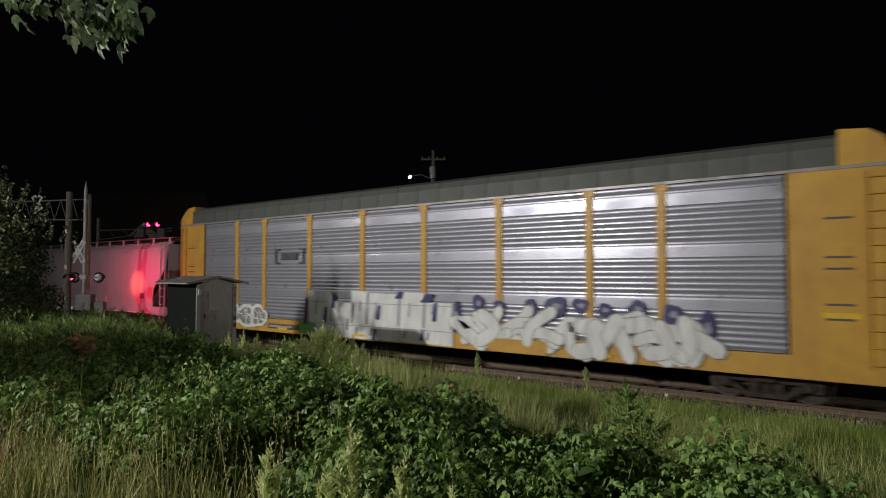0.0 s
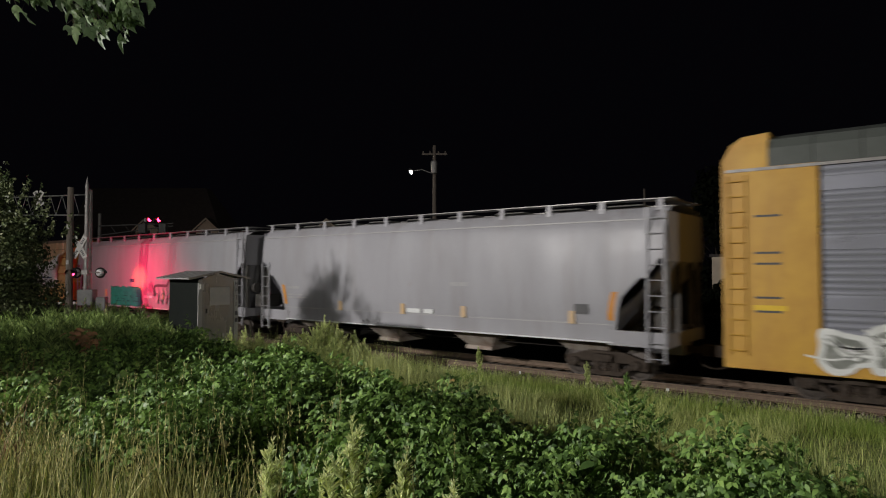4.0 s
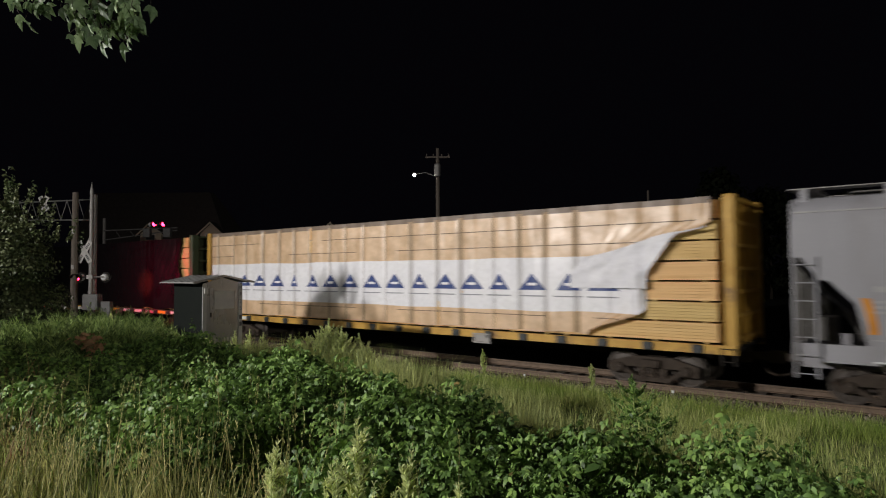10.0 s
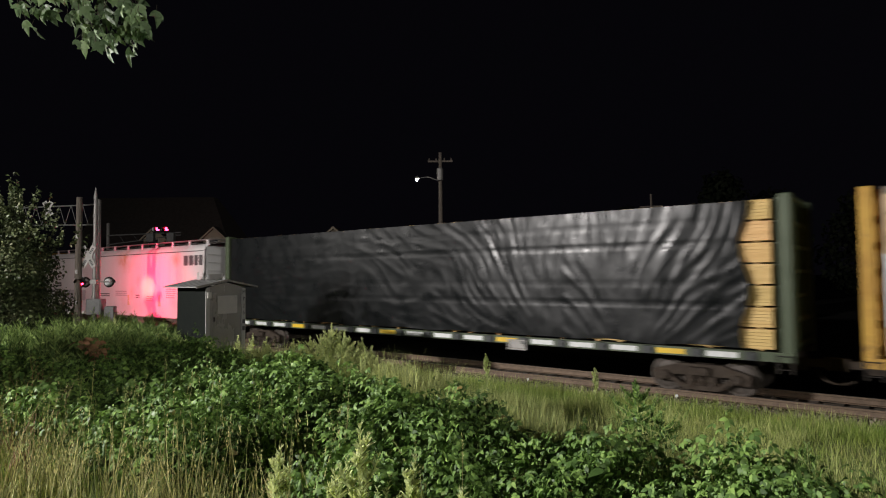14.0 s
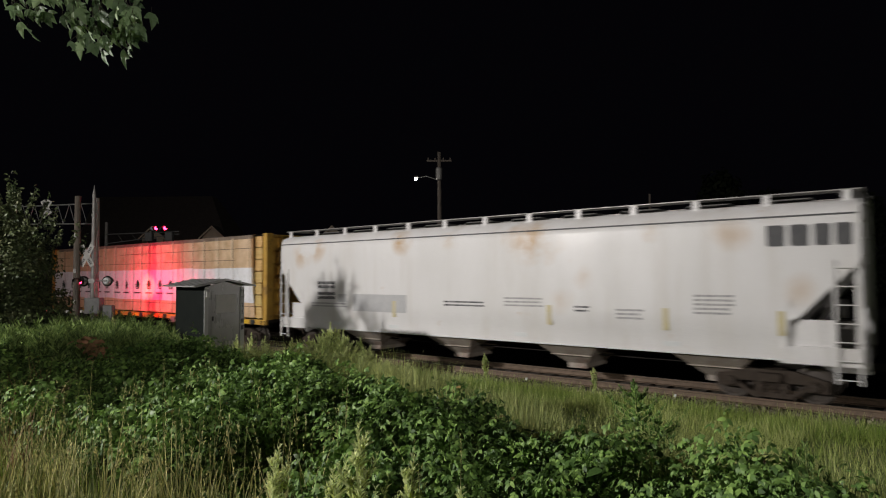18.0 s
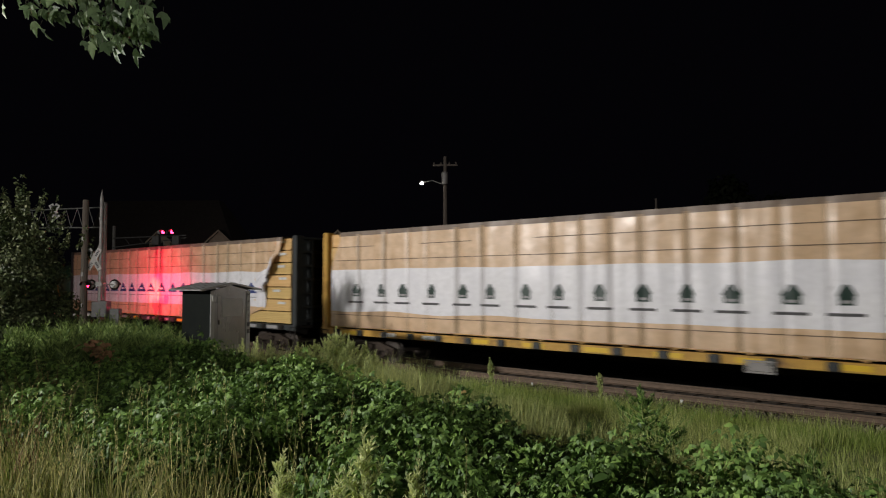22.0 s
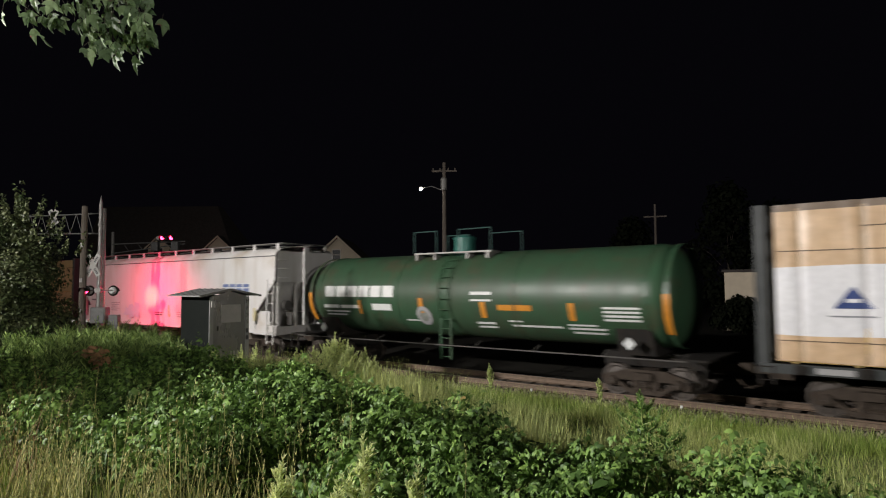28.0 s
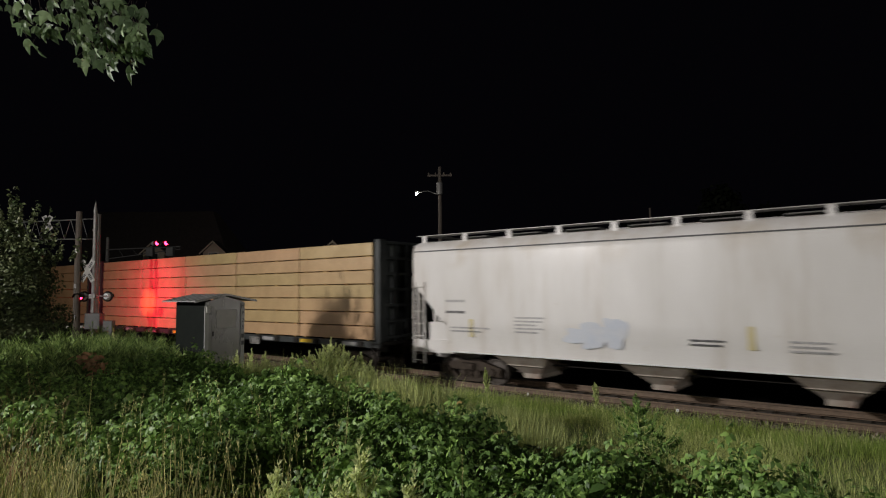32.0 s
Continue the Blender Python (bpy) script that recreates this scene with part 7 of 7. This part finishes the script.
for k, (px, py, zt, st, sp) in enumerate((
        (-2.66, 2.60, 2.03, 6, .15), (-2.74, 2.55, 1.78, 4, .12), (-2.40, 2.64, 1.86, 4, .09), (-1.95, 2.60, 1.83, 4, .07), (-3.50, 2.60, 1.76, 4, .10), (-1.0, 3.2, 1.66, 4, .1),
        (-9.1, 8.0, 2.02, 14, .36), (-8.75, 8.1, 1.86, 11, .34), (-8.3, 8.2, 1.62, 8, .24), (-9.6, 8.0, 1.45, 6, .2), (-10.6, 8.3, 1.62, 5, .15), (-11.6, 8.4, 1.6, 5, .15), (-7.6, 8.6, 1.35, 5, .2),
        (-9.9, 8.6, 1.5, 6, .25), (-8.0, 8.9, 1.25, 6, .25), (-11.1, 8.9, 1.5, 5, .2), (-7.0, 9.0, 1.1, 5, .25),
        (-8.95, 7.7, 1.9, 9, .3), (-8.5, 7.8, 1.78, 9, .3), (-8.1, 7.9, 1.62, 8, .3), (-7.6, 8.0, 1.45, 8, .3), (-9.4, 7.8, 1.78, 8, .28), (-7.2, 8.2, 1.3, 7, .28), (-8.6, 8.4, 1.75, 8, .3), (-9.2, 8.5, 1.85, 8, .3),
        (-14.2, 6.2, 1.55, 6, .25), (-15.4, 6.6, 1.7, 6, .25), (-13.0, 7.9, 1.55, 6, .22), (-17.3, 7.7, 1.85, 6, .22), (-18.6, 8.3, 1.9, 6, .22),
        (-12.5, 8.6, 1.6, 4, .15), (-13.4, 8.8, 1.5, 4, .2), (-3.15, 8.0, 1.25, 6, .3), (-2.9, 7.5, 1.62, 10, .42), (-2.6, 7.3, 1.3, 8, .36), (-.9, 5.9, 1.5, 5, .16), (-.7, 5.75, 1.35, 4, .14), (-5.6, 7.4, 1.4, 6, .3), (-4.7, 7.2, 1.2, 6, .3), (.25, 6.4, 1.25, 5, .3), (.6, 6.2, 1.35, 5, .3), (-.2, 5.6, 1.1, 5, .25), (1.1, 6.6, 1.3, 6, .3),
        (-6.3, 13.6, .75, 3, .1), (-9.2, 13.4, .9, 3, .1), (-14.5, 6.6, 1.45, 4, .2), (-16.2, 7.4, 1.7, 5, .25))):
    weed(px, py, zt, 100 + k, st, sp, 2.0 if py < 5 else 2.0, "mugwort" if py < 5 or (px < -6.5 and py < 9.5) else "leaf" if px > -6 else "weed")

# dead brown leaves hanging in the brambles, and one yellow leaf
dead = thing("dead_leaf_spray", "spray of dead orange-brown leaves in the brambles", "dead leaves", (-10.3, 4.25, gz(-10.3, 4.25)))
n = 70
f = R_.uniform(-1, 1, n)
P = np.stack([.34 * f + R_.normal(0, .06, n), R_.normal(0, .07, n), 1.06 - .10 * f + R_.normal(0, .05, n)], 1)
many("leaves", LEAF, LEAF_T, P, flat(n) + (0, 0, -.4), tilt(n, .6) + (-.4, -.6, 0), R_.uniform(.08, .15, n), M["dead_leaf"], dead)
s = Shape()
s.tube((0, 0, 0), (.05, .02, 1.1), .010, .005, 6)
part("stem", s, M["bark"], dead)
yl = thing("yellow_leaf_spray", "yellow autumn leaf above the dry grass", "yellow leaf", (-4.9, 3.15, gz(-4.9, 3.15)))
s = Shape()
s.tube((0, 0, 0), (.02, 0, .62), .005, .003, 6)
part("stem", s, M["straw"], yl)
many("leaves", LEAF, LEAF_T, np.array([(0, 0, .6), (.03, .02, .56), (-.02, 0, .64)]), np.array([(1, .2, -.2), (-.6, .5, -.3), (.2, -1, .1)]), np.array([(0, -.8, .6), (.2, -.9, .4), (0, -.6, .8)]), np.array([.10, .08, .09]), M["leaf_pale"], yl)


# -- trees
def tree(name, label, x, y, height, radius, trunk_h, clumps, leaves, size, m, seed, squash=1.0, top=None):
    rng = np.random.default_rng(seed)
    z0 = gz(x, y)
    ob = thing(name, label, "tree", (x, y, z0))
    s = Shape()
    for a, b, r0, r1 in (((0, 0, -.1), (.05, .03, trunk_h), .16, .12), ((.05, .03, trunk_h), (0, .1, height * .7), .12, .04)):
        s.tube(a, b, r0, r1, 10)
    part("trunk", s, M["bark"], ob)
    cs = []
    for k in range(clumps):
        f = (k + .5) / clumps
        zz = trunk_h * .55 + ((.86 if top else 1) * height - trunk_h * .55) * f
        prof = radius * (min(1, .38 + 1.7 * f) * (1 - f) ** .5 + .06) if top else radius * (math.sin(math.pi * min(1, .12 + .88 * f) ** .8) * .85 + .12)
        a = k * 2.4 + rng.uniform(-.4, .4)
        r = prof * rng.uniform(.35, .8)
        cs.append((r * math.cos(a), r * math.sin(a), zz, radius * rng.uniform(.26, .42) * ((1.1 - .7 * f) if top else 1)))
    if top:
        for k in range(40):
            a, r = rng.uniform(0, 6.3), radius * rng.uniform(0, .75)
            zz = height * (.90 - .42 * (r / radius) ** 1.6) + rng.uniform(-.15, .12)
            for j in range(6):
                cs.append((top[0] + (r + .03 * j) * math.cos(a), top[1] + (r + .03 * j) * math.sin(a), zz + j * .11, .085 - .011 * j))
        cs.append((*top, height + .3, .07))
    for k in range(0, len(cs) if not top else 48, 3 if not top else 5):
        cx, cy, cz, cr = cs[k]
        s = Shape()
        s.tube((0, .05, max(trunk_h * .8, cz * .6)), (cx * .6, cy * .6, cz * .88), .035, .02, 7)
        s.tube((cx * .6, cy * .6, cz * .88), (cx, cy, cz), .02, .008, 6)
        part("limb", s, M["bark"], ob)
    w = np.array([c[3] ** 2 for c in cs])
    which = rng.choice(len(cs), leaves, p=w / w.sum())
    C = np.array(cs)[which]
    dirn = rng.normal(0, 1, (leaves, 3))
    dirn /= np.linalg.norm(dirn, axis=1, keepdims=True)
    rad = C[:, 3] * rng.uniform(.35, 1.12, leaves) ** .6
    P = C[:, :3] + dirn * rad[:, None] * (1, 1, .8)
    nn = dirn + rng.normal(0, .5, (leaves, 3)) + (0, 0, .4)
    dd = np.cross(nn, rng.normal(0, 1, (leaves, 3))) + (0, 0, -.3)
    many("crown", LEAF, LEAF_T, P, dd, nn, rng.uniform(size * .6, size * 1.3, leaves), m, ob)
    return ob


tree("apple_tree", "small dense leafy tree beside the crossing road", -19.35, 5.6, 4.8, 2.1, 1.0, 80, 56000, .082, M["tree_leaf"], 5, top=(.45, .2))
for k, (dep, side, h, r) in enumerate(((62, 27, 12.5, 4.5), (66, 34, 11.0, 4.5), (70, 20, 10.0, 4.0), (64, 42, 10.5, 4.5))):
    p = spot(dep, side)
    tree("background_tree", "tall dark tree far behind the track", p.x, p.y, h, r, 3, 26, 3600, .5, M["darkened_far_leaf"], 50 + k)

tree("background_tree", "low dark shrub before the far garage", -9.7, 41.6, 2.0, 1.9, .5, 16, 2200, .28, M["darkened_far_leaf"], 57)

# a small tree outside the view, added only to shade the left of the bank
tree("small_tree", "unseen leafy tree added to shade the bank from the street lamp", -16.4, -4.7, 4.95, 3.3, 1.5, 90, 40000, .21, M["tree_leaf"], 77)

# another unseen tree, added to keep the third lamp off the same brambles
tree("small_tree", "unseen leafy tree added to shade the bank from the third lamp", -21.7, -1.9, 4.8, 2.8, 1.5, 60, 22000, .20, M["tree_leaf"], 81)

# -- the maple whose twig hangs into view
maple = thing("maple_tree", "maple tree with a leafy twig hanging overhead", "tree", (-10.6, -2.6, gz(-10.6, -2.6)))
mo = maple.matrix_basis.translation
s = Shape()
s.tube((0, 0, -.1), (.1, .05, 3.2), .20, .16, 12)
s.tube((.1, .05, 3.2), (.0, .3, 7.0), .16, .09, 12)
part("trunk", s, M["bark"], maple)
s = Shape()
a, b, c = Vector((0.05, .2, 5.0)), Vector((-8.0, 1.0, 6.3)) - mo, Vector((-6.2, 1.9, 5.85)) - mo
s.tube(a, b, .08, .05, 9)
s.tube(b, c, .05, .025, 8)
part("limb", s, M["bark"], maple)
n = 4200
heads = np.array([(-2.2, -2.0, 6.6, .9), (-1.9, -1.4, 7.6, 1.0), (-1.2, -2.8, 7.4, 1.0)])
C = heads[R_.integers(0, len(heads), n)]
ball = R_.normal(0, 1, (n, 3))
ball *= (C[:, 3] * R_.uniform(.3, 1.05, n) ** .5 / np.linalg.norm(ball, axis=1))[:, None]
many("crown", LEAF, LEAF_T, C[:, :3] + ball, flat(n) + (0, 0, -.5), tilt(n, .6), R_.uniform(.12, .22, n), M["maple"], maple)
for hx, hy, hz, hr in heads:
    s = Shape()
    s.tube((.05, .1, max(2.6, hz - 1.6)), (hx * .6, hy * .6, hz - .4), .05, .03, 7)
    s.tube((hx * .6, hy * .6, hz - .4), (hx, hy, hz), .03, .012, 6)
    part("limb", s, M["bark"], maple)
twig = Vector((-6.2, 1.9, 5.85))
HANG = [(0, 0, 0), (.10, .20, .05), (.30, .40, .02), (.52, .50, -.10), (.56, .27, .05), (.78, .20, 0), (1.12, 0, -.16),
        (.78, -.20, 0), (.56, -.27, .05), (.52, -.50, -.10), (.30, -.40, .02), (.10, -.20, .05), (.42, 0, -.03)]
HANG_T = [(12, i, (i + 1) % 12) for i in range(12)]
rng = np.random.default_rng(9)
ahead, right, aloft = V * .99917 + Vector((0, 0, .0408)), U, Vector((0, 0, .99917)) - V * .0408


def overhead(across, down, depth):
    """A place before the camera, by the slopes across and down from its first line of sight."""
    return Vector(EYE) + depth * (ahead + across * right - down * aloft)


s = Shape()
Ps, Ds, Ns, Zs = [], [], [], []
# sprays: slopes across and down, leaves, spread
for ax, dn, count, wide in ((-.505, -.325, 11, .020), (-.535, -.345, 12, .022), (-.560, -.315, 9, .018), (-.525, -.300, 7, .015), (-.490, -.345, 9, .016), (-.480, -.318, 5, .012), (-.575, -.350, 9, .02),
                            (-.550, -.385, 12, .024), (-.505, -.380, 12, .022), (-.590, -.395, 8, .02), (-.655, -.345, 4, .010), (-.705, -.350, 4, .012), (-.62, -.37, 8, .02), (-.53, -.40, 10, .03), (-.68, -.38, 9, .03), (-.73, -.38, 7, .03)):
    e = overhead(-.53 + .85 * (ax + .53) - .022, dn - .046, 4.35 + rng.uniform(-.2, .3)) - twig
    m1 = e * .5 + Vector((0, 0, .16))
    s.tube((0, 0, 0), m1, .008, .004, 6)
    s.tube(m1, e, .004, .0012, 6)
    for k in range(round(count * 1.5)):
        p = e + 4.35 * (rng.normal(0, wide) * right - rng.normal(-.004, wide) * aloft) + V * rng.normal(0, .07)
        foot = p + Vector((rng.normal(0, .02), rng.normal(0, .02), .05))
        s.tube(foot, p, .002, .0015, 4)
        Ps.append(p)
        Ds.append(Vector((0, 0, -1.0)) + right * rng.normal(.30, .38) + V * rng.normal(-.15, .3))
        Ns.append(-V * rng.uniform(.3, 1.0) + right * rng.normal(-.2, .7) + Vector((0, 0, rng.uniform(.1, .8))))
        L = rng.uniform(.075, .125)
        Zs.append((L, L * rng.uniform(.55, .95), L * rng.uniform(.6, 1.8)))
spray = part("leaf_spray", s, M["bark"], maple, "hanging spray of maple leaves", at=twig - mo)
many("leaves", HANG, HANG_T, np.array(Ps, float), np.array(Ds, float), np.array(Ns, float), np.array(Zs), M["maple"], spray)


def motions():
    """The train rolls by, its wheels turn, and the twig sways a little."""
    times = [k * .5 for k in range(65)]
    for ob, middle in moving:
        walk(ob, [(t, pose(middle + travel(t), TRACK, RAIL)) for t in times])
    ticks = [k * .1 for k in range(321)]
    turns = [(t, math.degrees(travel(t) / .425)) for t in ticks]
    for ob in wheels:
        p = ob.matrix_basis.translation.copy()
        walk(ob, [(t, pose(*p, 0, a, 0)) for t, a in turns])
    home = spray.matrix_basis.translation.copy()
    walk(spray, [(t, Matrix.Translation(home + U * (dx * .0039) + Vector((0, 0, -dy * .0039)))) for t, dx, dy in SWAY])


motions()
